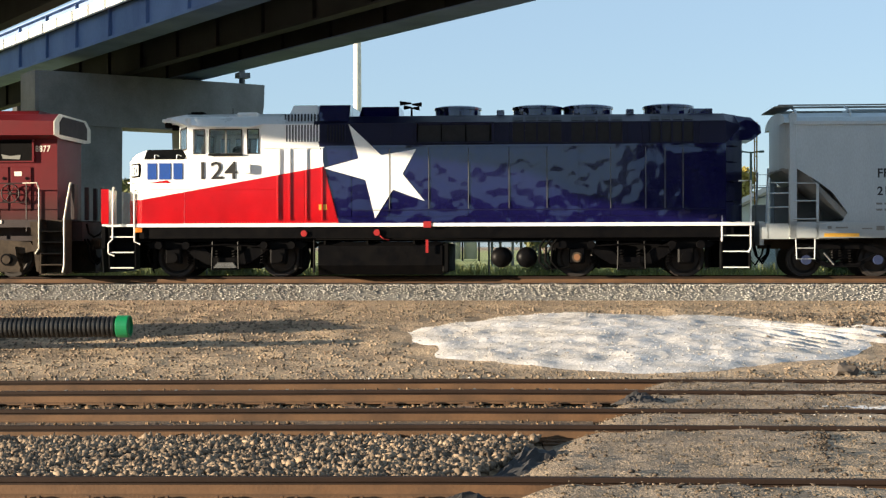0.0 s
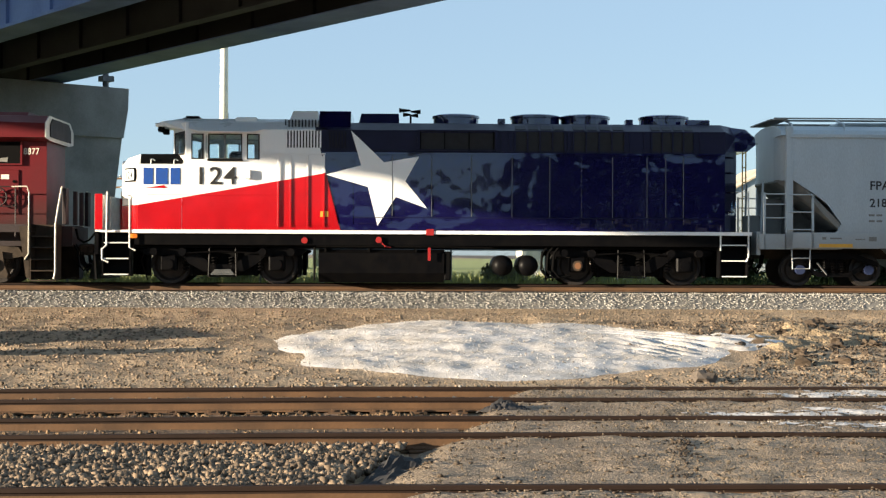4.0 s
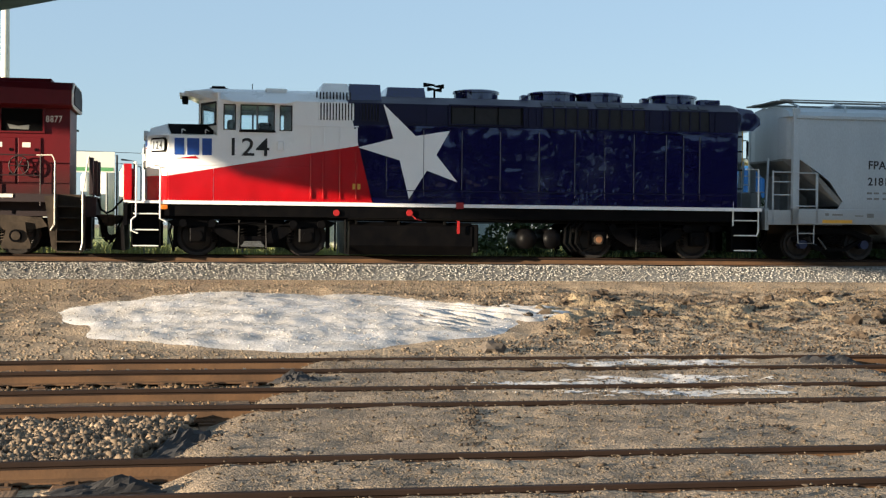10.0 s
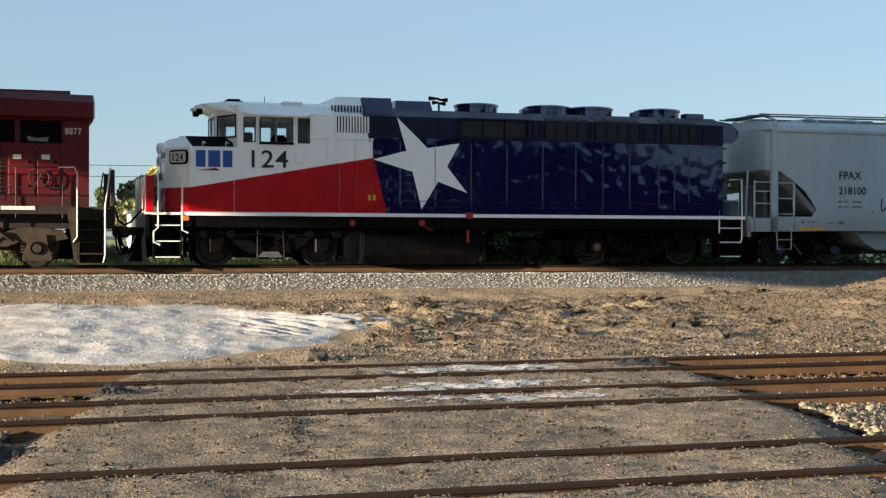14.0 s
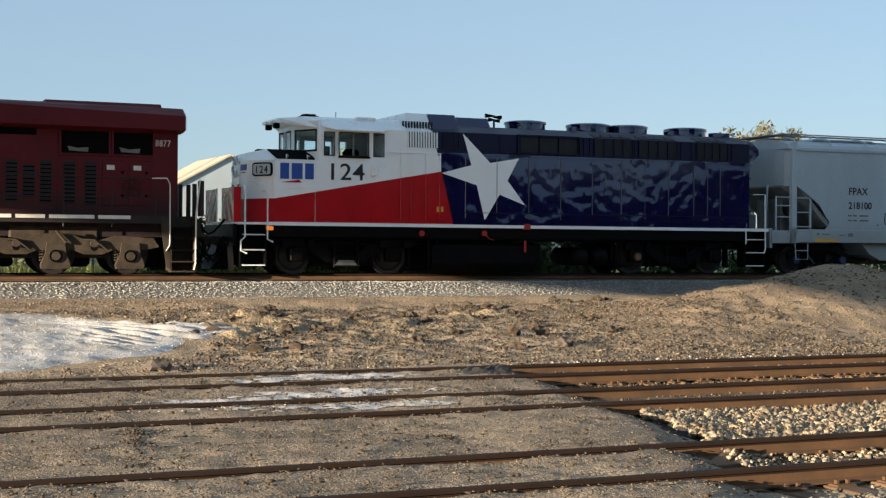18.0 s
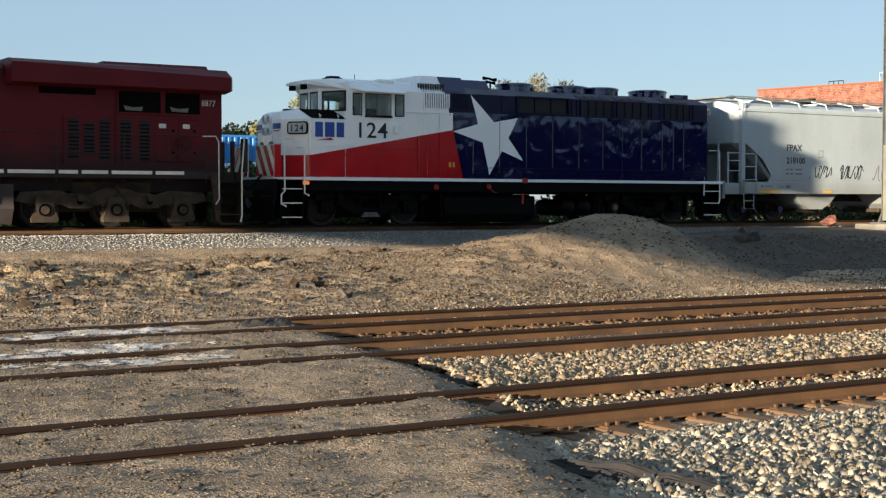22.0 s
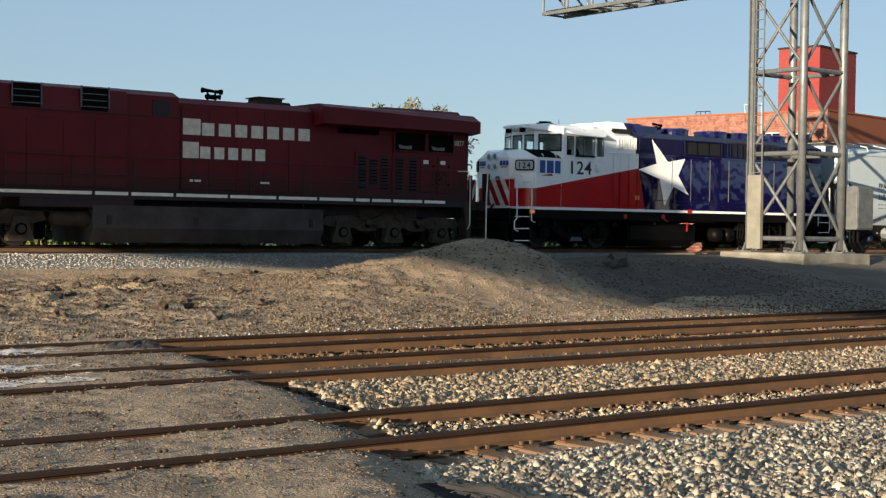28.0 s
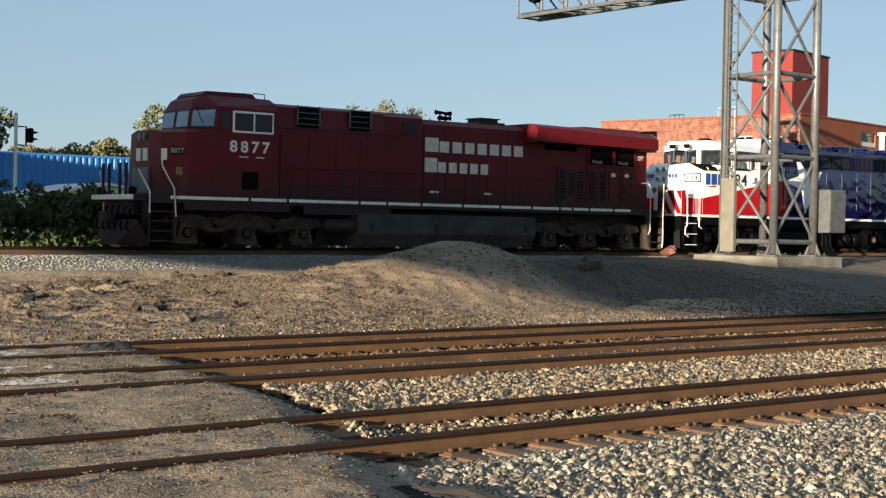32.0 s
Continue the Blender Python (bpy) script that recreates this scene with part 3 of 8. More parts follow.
def wall_strip(bm, a, b, u0, u1, z0, z1, t=0.07):
    """A piece of wall between two plan points, from u0 to u1 along it."""
    a, b = Vector(a), Vector(b)
    nrm = Vector((-(b - a).y, (b - a).x)).normalized()
    if nrm.x < 0:
        nrm = -nrm
    p, q = a.lerp(b, u0), a.lerp(b, u1)
    prism(bm, [(p.x, p.y), (q.x, q.y), (q.x + nrm.x * t, q.y + nrm.y * t), (p.x + nrm.x * t, p.y + nrm.y * t)], z0, z1, "z")


def cab_shell():
    bm = bmesh.new()
    box(bm, -4.2, -1.68, -HW, HW, 1.38, 3.18)
    bmesh.ops.convex_hull(bm, input=[bm.verts.new((x, s * y, z)) for s in (-1, 1) for x, y in (CORNER, FRONT) for z in (3.0, 3.3)])
    for s in (-1, 1):
        for a, b in ((-4.2, -4.04), (-3.77, -3.62), (-2.8, -2.64), (-2.36, -1.68)):
            box(bm, a, b, s * HW, s * (HW - 0.08), 3.18, 3.80)
        box(bm, -4.2, -1.68, s * HW, s * (HW - 0.08), 3.80, 3.92)
        c, f, m = (CORNER[0], s * CORNER[1]), (FRONT[0], s * FRONT[1]), (FRONT[0], 0)
        for a, b, u0, u1 in ((c, f, 0.0, 0.1), (c, f, 0.86, 1.0), (f, m, 0.0, 0.14), (f, m, 0.86, 1.0)):
            wall_strip(bm, a, b, u0, u1, 3.3, 3.86)
        for a, b, u0, u1 in ((c, f, 0.0, 1.0), (f, m, 0.0, 1.0)):
            wall_strip(bm, a, b, u0, u1, 3.86, 4.1)
    box(bm, -1.76, -1.68, -HW + 0.08, HW - 0.08, 3.18, 3.9)
    bmesh.ops.convex_hull(bm, input=[bm.verts.new((x, s * y, z)) for s in (-1, 1) for x, y, z in ((-1.68, HW, 3.9), (-4.2, HW, 3.9), (-4.72, 0.7, 4.0), (-4.9, 0.62, 4.08), (-4.3, 1.2, 4.16), (-1.68, 1.2, 4.16), (-4.4, 0.9, 4.25), (-1.68, 0.9, 4.25), (-4.95, 0.55, 4.2))])
    return bm


cab = tpart("cab", cab_shell(), M["loco_white"])
for s in (-1, 1):
    for a, b in ((-4.04, -3.77), (-3.62, -2.8), (-2.64, -2.36)):
        tpart("window_pane", made(box, a, b, s * (HW - 0.05), s * (HW - 0.04), 3.18, 3.80), M["window"], cab)
        tpart("window_rubber", merged(made(box, a - 0.02, b + 0.02, s * HW, s * (HW + 0.012), 3.78, 3.81), made(box, a - 0.02, b + 0.02, s * HW, s * (HW + 0.012), 3.165, 3.19), made(box, a - 0.02, a + 0.01, s * HW, s * (HW + 0.012), 3.19, 3.78), made(box, b - 0.01, b + 0.02, s * HW, s * (HW + 0.012), 3.19, 3.78)), M["board_rubber"], cab)
    tpart("window_frame", made(box, -3.24, -3.19, s * (HW - 0.02), s * (HW - 0.06), 3.18, 3.80), M["galv"], cab)
    tpart("window_sill", made(box, -3.66, -2.76, s * HW, s * (HW + 0.05), 3.12, 3.165), M["soot"], cab)
    tpart("wind_deflector", made(box, -3.68, -3.665, s * HW, s * (HW + 0.12), 3.2, 3.76), M["window"], cab)
    c, f, m = (CORNER[0], s * CORNER[1]), (FRONT[0], s * FRONT[1]), (FRONT[0], 0)
    for a, b, u0, u1 in ((c, f, 0.1, 0.86), (f, m, 0.14, 0.86)):
        bm = bmesh.new()
        wall_strip(bm, a, b, u0, u1, 3.3, 3.86, 0.03)
        w = tpart("windscreen", bm, M["window"], cab)
        bm = bmesh.new()
        for v0, v1, z0, z1 in ((u0 - 0.03, u1 + 0.03, 3.83, 3.88), (u0 - 0.03, u1 + 0.03, 3.28, 3.33), (u0 - 0.03, u0 + 0.02, 3.33, 3.83), (u1 - 0.02, u1 + 0.03, 3.33, 3.83)):
            wall_strip(bm, a, b, v0, v1, z0, z1, -0.012)
        tpart("rubber_frame", bm, M["board_rubber"], w)
    # slanting eave over the side windows
    bm = bmesh.new()
    vs = [bm.verts.new(p) for p in ((-4.12, s * 1.56, 3.94), (-3.85, s * 1.85, 3.84), (-2.5, s * 1.85, 3.82), (-2.18, s * 1.57, 3.94), (-4.12, s * 1.3, 4.12), (-3.85, s * 1.85, 3.86), (-2.5, s * 1.85, 3.84), (-2.18, s * 1.3, 4.12))]
    bmesh.ops.convex_hull(bm, input=vs)
    tpart("eave", bm, M["loco_white"], cab)
    tpart("mirror", made(box, -2.72, -2.55, s * (HW + 0.01), s * (HW + 0.1), 2.66, 2.9, 0.02), M["loco_white"], cab)
bm = bmesh.new()
bmesh.ops.convex_hull(bm, input=[bm.verts.new(p) for s in (-1, 1) for p in ((-4.7, s * 0.6, 4.06), (-5.02, s * 0.55, 4.08), (-5.04, s * 0.5, 4.2), (-4.7, s * 0.6, 4.24))])
tpart("brow", bm, M["loco_white"], cab)
for s in (-1, 1):
    tpart("marker_lamp", made(box, -5.1, -4.94, s * 0.46, s * 0.28, 3.94, 4.08, 0.02), M["soot"], cab)
    tpart("lamp_hood", made(box, -5.16, -4.84, s * 0.53, s * 0.21, 4.08, 4.17, 0.02), M["loco_white"], cab)
tpart("roof_beacon", merged(made(box, -4.4, -3.95, -0.75, -0.35, 4.25, 4.29), made(box, -4.34, -4.0, -0.7, -0.4, 4.29, 4.34, 0.015)), M["soot"], cab)
tpart("antenna", made(tube, [(-3.3, -0.3, 4.24), (-3.3, -0.3, 4.46)], 0.01, 5), M["soot"], cab)
bm = bmesh.new()
box(bm, -3.0, -2.45, -1.2, -0.92, 4.13, 4.27, 0.03)
tpart("roof_box", bm, M["loco_white"], cab)
tpart("cab_seat", made(box, -3.2, -2.8, -0.9, -0.5, 3.18, 3.42, 0.08), M["soot"], cab)
tpart("control_stand", made(box, -3.95, -3.75, -1.2, -0.5, 3.18, 3.45, 0.04), M["interior"], cab)

# nose with bevelled corners
PLAN = [(-4.2, HW), (-5.4, HW), (-5.94, 0.8), (-6.0, 0.35)]
bm = bmesh.new()
pts = []
for z in (1.38, 3.02):
    for s in (-1, 1):
        pts += [(x, s * y, z) for x, y in PLAN]
for s in (-1, 1):
    pts += [(-4.28, s * 0.95, 3.33), (-5.45, s * 0.88, 3.33), (-5.86, s * 0.5, 3.24)]
bmesh.ops.convex_hull(bm, input=[bm.verts.new(p) for p in pts])
nose = tpart("nose", bm, M["loco_white"])
for s in (-1, 1):
    bm = bmesh.new()
    q = [(-5.34, 1.54, 3.045), (-4.3, 1.54, 3.045), (-4.3, 1.0, 3.31), (-5.44, 0.94, 3.31)]
    vs = [bm.verts.new((x, s * y, z)) for x, y, z in q] + [bm.verts.new((x, s * (y + 0.02), z + 0.02)) for x, y, z in q]
    bmesh.ops.convex_hull(bm, input=vs)
    tpart("antiglare_panel", bm, M["soot"], nose, "matt black anti-glare panel")
    for x in (-5.08, -4.5):
        tpart("grab_iron", made(tube, [(x, s * 1.56, 3.0), (x, s * 1.52, 3.15), (x + 0.02, s * 1.44, 3.17), (x + 0.1, s * 1.42, 3.12)], 0.015, 6), M["rod_white"], nose)
# red lower band round the nose
bm = bmesh.new()
for s in (-1, 1):
    a = [(-4.3, s * (HW + 0.004)), (-5.402, s * (HW + 0.004)), (-5.946, s * 0.803), (-6.006, s * 0.352)]
    for k, ((x0, y0), (x1, y1)) in enumerate(zip(a, a[1:])):
        bm.faces.new([bm.verts.new(p) for p in ((x0, y0, 1.385), (x1, y1, 1.385), (x1, y1, 2.0), (x0, y0, 2.19 if k == 0 else 2.0))])
bm.faces.new([bm.verts.new(p) for p in ((-6.006, -0.352, 1.385), (-6.006, 0.352, 1.385), (-6.006, 0.352, 2.0), (-6.006, -0.352, 2.0))])
bmesh.ops.recalc_face_normals(bm, faces=bm.faces[:])
tpart("red_band", bm, M["loco_red"], nose)
M["board_grey"] = surface("grey_number_plate", lin((176, 184, 188)), 0.5, scale=9, bump=0.0)


def rounded(w, h, r, n=5):
    """Outline of a plate with rounded corners."""
    out = []
    for cx, cy, a0 in ((w - r, h - r, 0), (r - w, h - r, 90), (r - w, r - h, 180), (w - r, r - h, 270)):
        out += [(cx + r * math.cos(radians(a0 + 90 * k / n)), cy + r * math.sin(radians(a0 + 90 * k / n))) for k in range(n + 1)]
    return out


for s in (-1, 1):
    turn = Matrix.Translation((-5.63 - X0, s * 1.25, 2.77)) @ Matrix.Rotation(math.atan2(s * 0.78, 0.54) + (math.pi if s > 0 else 0), 4, "Z")
    nb = None
    for nm, w, h, r, y0, y1, mt in (("number_board", 0.33, 0.18, 0.09, -0.055, 0.03, "soot"), ("number_plate", 0.29, 0.14, 0.06, -0.062, -0.055, "board_grey")):
        bm = made(prism, rounded(w, h, r), y0, y1)
        bmesh.ops.transform(bm, matrix=turn, verts=bm.verts[:])
        ob = part(nm, bm, M[mt], nb or nose, "dark-framed number board" if nb is None else "")
        nb = nb or ob
    words("number", "124", 0.27, turn @ pose(-0.23, -0.064, -0.1, 90, 0, 0), M["ink"], nb, 0.9, 1.3, 0.002, 0.006)
    front = Matrix.Translation((-5.97 - X0, s * 0.58, 0)) @ Matrix.Rotation(math.atan2(s * 0.45, 0.06) + (math.pi if s > 0 else 0), 4, "Z")
    for k in range(3):
        bm = made(box, -0.2 + 0.14 * k, -0.09 + 0.14 * k, -0.016, 0.0, 2.76, 2.92)
        bmesh.ops.transform(bm, matrix=front, verts=bm.verts[:])
        part("emblem_bar", bm, M["logo_blue"], nose)
    bm = made(box, -0.16, 0.12, -0.016, 0.0, 2.69, 2.72)
    bmesh.ops.transform(bm, matrix=front, verts=bm.verts[:])
    part("emblem_bar", bm, M["loco_red"], nose)
    for z in (3.06, 2.72):
        h = tpart("headlight", made(lathe, [(0.13, -0.05), (0.13, 0.05), (0.1, 0.06), (0.095, 0.01)], 18, pose(-6.0, s * 0.16, z, 0, -90)), M["loco_white"], nose)
        tpart("lens", made(lathe, [(0.09, 0.0), (0.09, 0.02), (0.03, 0.03)], 16, pose(-6.02, s * 0.16, z, 0, -90)), M["pale_glass"], h)
    tpart("ditch_light", made(lathe, [(0.1, -0.06), (0.11, 0.04), (0.08, 0.05)], 16, pose(-6.02, s * 0.3, 2.3, 0, -90)), M["galv"], nose)
    tpart("nose_seam", made(tube, [(-5.44, s * 1.53, 2.02), (-5.46, s * 1.5, 3.0), (-5.5, s * 1.2, 3.12)], 0.012, 5), M["rod_white"], nose)
    tpart("nose_handrail", made(tube, [(-5.86, s * 0.95, 2.46), (-5.94, s * 1.0, 2.46), (-5.78, s * 1.24, 2.46), (-5.72, s * 1.2, 2.38)], 0.014, 6), M["rod_white"], nose)
tpart("nose_door", made(box, -6.03, -6.0, -0.34, 0.34, 1.42, 2.6, 0.01), M["loco_white"], nose)
tpart("horn_bracket", made(box, -5.5, -5.15, -0.25, 0.05, 3.33, 3.37, 0.01), M["soot"], nose)

# livery: white panel, red wedge and star as thin paint
white = [(-1.68, 1.38), (-1.68, 4.16), (-0.99, 4.16), (-0.29, 1.38)]
red = [(-4.29, 2.19), (-0.655, 2.83), (-0.29, 1.385), (-4.29, 1.385)]
tips = [(-0.03, 3.90), (1.70, 3.25), (1.91, 1.93), (0.65, 1.49), (-0.67, 2.78)]
dents = [(0.81, 3.10), (1.35, 2.62), (1.11, 2.22), (0.40, 2.47), (0.23, 3.02)]
for s in (1, -1):
    tpart("white_panel", painted([white], WALL, 0.004, s), M["loco_white"], body)
    tpart("red_wedge", painted([red], WALL, 0.009, s), M["loco_red"], body)
    tpart("star", painted([dents] + [[dents[i - 1], tips[i], dents[i]] for i in range(5)], WALL, 0.032, s), M["loco_white"], body, "large white five-pointed star")

# side doors, each a shallow panel in its own gap
doors = [-1.62, -1.16, -0.72, -0.3, 1.02, 2.02, 3.03, 4.06, 5.02, 5.82, 6.62, 7.5, 7.98, 8.43, 9.46]
for s in (-1, 1):
    tpart("side_door", made(prism, [(-0.27, 1.55), (0.03, 1.55), (0.03, 3.28), (-0.62, 3.28), (-0.53, 2.75)], s * HW, s * (HW + 0.022)), M["loco_navy"], body)
    tpart("side_door", made(box, 0.06, 1.0, s * HW, s * (HW + 0.022), 1.55, 3.28, 0.008), M["loco_navy"], body)
    for a, b in zip(doors[4:], doors[5:]):
        tpart("side_door", made(box, a + 0.009, b - 0.009, s * HW, s * (HW + 0.022), 1.55, 3.28, 0.004), M["loco_navy"], body)
    for x in doors[5:-1]:
        for z in (1.75, 2.4, 3.1):
            tpart("door_latch", made(box, x + 0.03, x + 0.055, s * (HW + 0.022), s * (HW + 0.034), z, z + 0.07), M["loco_navy"], body)
    def wedge(x):
        """Upper edge of the red paint."""
        return 2.19 + (x + 4.29) * 0.176
    tpart("side_door", made(prism, [(-0.7, 1.5), (-0.335, 1.5), (-0.665, 2.81), (-0.7, wedge(-0.7))], s * HW, s * (HW + 0.02)), M["loco_red"], body)
    for a, b in zip(doors[:2], doors[1:3]):
        a, b = a + 0.012, b - 0.012
        tpart("side_door", made(prism, [(a, 1.5), (b, 1.5), (b, wedge(b)), (a, wedge(a))], s * HW, s * (HW + 0.02)), M["loco_red"], body)
        tpart("side_door", made(prism, [(a, wedge(a)), (b, wedge(b)), (b, 3.26), (a, 3.26)], s * HW, s * (HW + 0.02)), M["loco_white"], body)
    tpart("belt_strip", made(box, -0.55, 9.48, s * HW, s * (HW + 0.03), 3.31, 3.36), M["loco_navy"], body)
    for k in range(4):
        bm = bmesh.new()
        for j in range(6):
            x = -4.06 + 0.325 * k
            box(bm, x, x + 0.18, s * HW, s * (HW + 0.012), 1.61 + 0.063 * j, 1.64 + 0.063 * j)
        tpart("louvre", bm, M["loco_red"], cab)
    for x, z in ((-3.6, 2.04), (-2.75, 2.04), (-4.55, 1.75), (-4.0, 1.76)):
        tpart("plug", made(disc, x, s * HW, s * (HW + 0.02), z, 0.035, 10), M["loco_red"], cab)
    tpart("louvre", made(box, -4.62, -4.25, s * HW, s * (HW + 0.015), 2.0, 2.06), M["loco_red"], nose)
    # raised door strips, the ridge along the cab and the latch strips of the navy doors
    for x in (-1.88, -1.57, -1.14, -0.73):
        tpart("door_strip", made(box, x, x + 0.045, s * (HW + 0.02), s * (HW + 0.05), wedge(x) + 0.01, 3.29, 0.006), M["loco_white"], body)
        tpart("door_strip", made(box, x, x + 0.045, s * (HW + 0.02), s * (HW + 0.05), 1.47, wedge(x), 0.006), M["loco_red"], body)
    tpart("head_strip", made(box, -2.25, -0.66, s * (HW + 0.004), s * (HW + 0.03), 3.3, 3.33, 0.005), M["loco_white"], body)
    tpart("ridge", made(box, -3.85, -1.9, s * HW, s * (HW + 0.022), 2.24, 2.275, 0.006), M["loco_red"], cab)
    tpart("ridge", made(box, -5.2, -3.95, s * (HW + 0.004), s * (HW + 0.02), 2.265, 2.285, 0.004), M["loco_white"], nose)
    for x in (1.02, 2.02, 3.03, 4.06, 5.02, 6.62, 7.5, 7.98, 8.43):
        tpart("door_strip", made(box, x - 0.008, x + 0.008, s * (HW + 0.022), s * (HW + 0.04), 1.74, 3.26), M["galv"], body)
    tpart("foot_strip", made(box, 0.06, 9.46, s * (HW + 0.02), s * (HW + 0.034), 1.7, 1.72), M["sooty_navy"], body)
    tpart("fuel_sticker", made(box, -0.8, -0.6, s * HW, s * (HW + 0.024), 1.72, 1.86), M["yellow"], body)

# intake grilles and radiator shutters high on the sides
M["grille_dark"] = surface("grille_shadow", lin((9, 9, 15)), 0.7, scale=9, bump=0.0)


def leaned(x, z, out=0.0):
    """A place on the leaning upper wall, near side."""
    u = (z - 3.36) / 0.57
    return (x, -HW + 0.015 * u - out, z)


def lean_panel(x0, x1, z0, z1, out0, out1, s):
    bm = bmesh.new()
    vs = [bm.verts.new((p[0], p[1] * -s, p[2])) for p in (leaned(x0, z0, out0), leaned(x1, z0, out0), leaned(x1, z1, out0), leaned(x0, z1, out0), leaned(x0, z0, out1), leaned(x1, z0, out1), leaned(x1, z1, out1), leaned(x0, z1, out1))]
    bmesh.ops.convex_hull(bm, input=vs)
    return bm


for s in (-1, 1):
    g = tpart("air_intake", lean_panel(-1.68, -0.8, 3.47, 3.9, 0.0, 0.012, s), M["grille_dark"], body)
    for blade in [lean_panel(x, x + 0.04, 3.47, 3.9, 0.012, 0.04, s) for x in [-1.68 + 0.078 * k for k in range(12)]]:
        tpart("slat", blade, M["loco_white"], g)
    g = tpart("air_intake", lean_panel(-0.62, -0.12, 3.47, 3.9, 0.0, 0.012, s), M["grille_dark"], body)
    for blade in [lean_panel(x, x + 0.04, 3.47, 3.9, 0.012, 0.04, s) for x in [-0.62 + 0.078 * k for k in range(7)]]:
        tpart("slat", blade, M["sooty_navy"], g)
    g = tpart("air_intake", lean_panel(1.75, 3.62, 3.44, 3.86, 0.0, 0.012, s), M["grille_dark"], body)
    for blade in [lean_panel(x, x + 0.03, 3.44, 3.9, 0.012, 0.03, s) for x in (1.72, 2.33, 2.95, 3.57)]:
        tpart("slat", blade, M["soot"], g)
    tpart("intake_rim", merged(lean_panel(1.66, 3.68, 3.9, 3.94, 0.0, 0.06, s), lean_panel(1.66, 3.68, 3.41, 3.44, 0.0, 0.06, s), lean_panel(1.66, 1.71, 3.44, 3.9, 0.0, 0.06, s), lean_panel(3.63, 3.68, 3.44, 3.9, 0.0, 0.06, s)), M["sooty_navy"], g)
    for a, b in ((0.12, 1.05), (1.1, 1.6)):
        tpart("upper_panel", lean_panel(a, b, 3.42, 3.86, 0.0, 0.02, s), M["sooty_navy"], body)
    for a, b in ((4.12, 5.42), (5.6, 6.95), (7.6, 8.72)):
        g = tpart("shutter", lean_panel(a, b, 3.42, 3.9, 0.0, 0.012, s), M["grille_dark"], body)
        for blade in [lean_panel(x, x + 0.035, 3.42, 3.9, 0.012, 0.05, s) for x in np.linspace(a, b - 0.035, 5)]:
            tpart("slat", blade, M["sooty_navy"], g)
        for x0, x1 in zip(np.linspace(a, b, 5), np.linspace(a, b, 5)[1:]):
            bm = bmesh.new()
            bmesh.ops.convex_hull(bm, input=[bm.verts.new((x, -s * (-HW + 0.015 + 0.585 * u - k * 0.35), 3.93 + 0.23 * u + k)) for x in (x0 + 0.03, x1 - 0.03) for u in (0.12, 0.62) for k in (0.0, 0.014)])
            tpart("eave_plate", bm, M["seam"], body)
    for x in (3.78, 3.98, 5.47, 7.05, 7.42, 8.85):
        tpart("post", lean_panel(x, x + 0.07, 3.4, 3.92, 0.0, 0.03, s), M["sooty_navy"], body)
    # raised roof box behind the cab, its louvred sides
    bm = merged(*[made(box, x, x + 0.03, s * 1.29, s * 1.36, 4.0, 4.2) for x in [-1.72 + 0.085 * k for k in range(11)]])
    tpart("roof_louvre", bm, M["grille_dark"], body)


def roof_box(x0, x1, top, half, sl):
    bm = bmesh.new()
    bmesh.ops.convex_hull(bm, input=[bm.verts.new(p) for s in (-1, 1) for p in ((x0, s * half, 4.0), (x1, s * half, 4.0), (x0 + sl, s * (half - 0.3), top), (x1 - sl * 0.3, s * (half - 0.3), top))])
    return bm


tpart("roof_hatch", roof_box(-1.68, -0.86, 4.45, 1.35, 0.15), M["loco_white"], body)
tpart("roof_hatch", roof_box(-0.86, -0.05, 4.45, 1.35, 0.0), M["loco_navy"], body)
tpart("roof_hatch", roof_box(0.1, 1.2, 4.44, 0.9, 0.1), M["loco_navy"], body)
for x, r in ((2.68, 0.6), (4.78, 0.64), (6.1, 0.64), (8.2, 0.64)):
    fan = tpart("cooling_fan", made(lathe, [(r, 4.1), (r, 4.36), (r + 0.03, 4.37), (r + 0.03, 4.43), (r - 0.06, 4.46), (r - 0.1, 4.4)], 26, pose(x, 0, 0)), M["loco_navy"], body)
    bm = bmesh.new()
    for k in range(8):
        a = k * math.pi / 8
        tube(bm, [(x - (r - 0.08) * math.cos(a), -(r - 0.08) * math.sin(a), 4.45), (x + (r - 0.08) * math.cos(a), (r - 0.08) * math.sin(a), 4.45)], 0.012, 4)
    tpart("guard", bm, M["soot"], fan)
for x, w in ((3.83, 0.1), (7.15, 0.1), (8.95, 0.3)):
    tpart("roof_box", made(box, x - w, x + w, -0.9, -0.6, 4.14, 4.3, 0.02), M["loco_navy"], body)
bm = bmesh.new()
tube(bm, [(1.48, -0.4, 4.1), (1.48, -0.4, 4.42)], 0.03, 6)
for d, z, L in ((-1, 4.54, 0.3), (1, 4.52, 0.26), (-1, 4.43, 0.2), (1, 4.42, 0.2)):
    tube(bm, [(1.48, -0.4 + 0.06 * d, z), (1.48 + d * L, -0.4 + 0.06 * d, z)], 0.02, 8, 0.06)
tpart("horn", bm, M["soot"], body, "black air horn cluster")
# rear overhang and end wall
bm = bmesh.new()
prism(bm, [(9.7, 3.5), (10.3, 3.5), (10.52, 3.68), (10.5, 3.86), (10.25, 4.08), (9.7, 4.15)], -0.62, 0.62)
tpart("rear_hood", bm, M["loco_navy"], body)
bm = bmesh.new()
for z in (1.9, 2.4, 2.9, 3.3):
    tube(bm, [(9.6, -1.38, z), (9.68, -1.42, z), (9.84, -1.08, z), (9.76, -1.04, z)], 0.014, 5)
tpart("end_rungs", bm, M["black"], body)

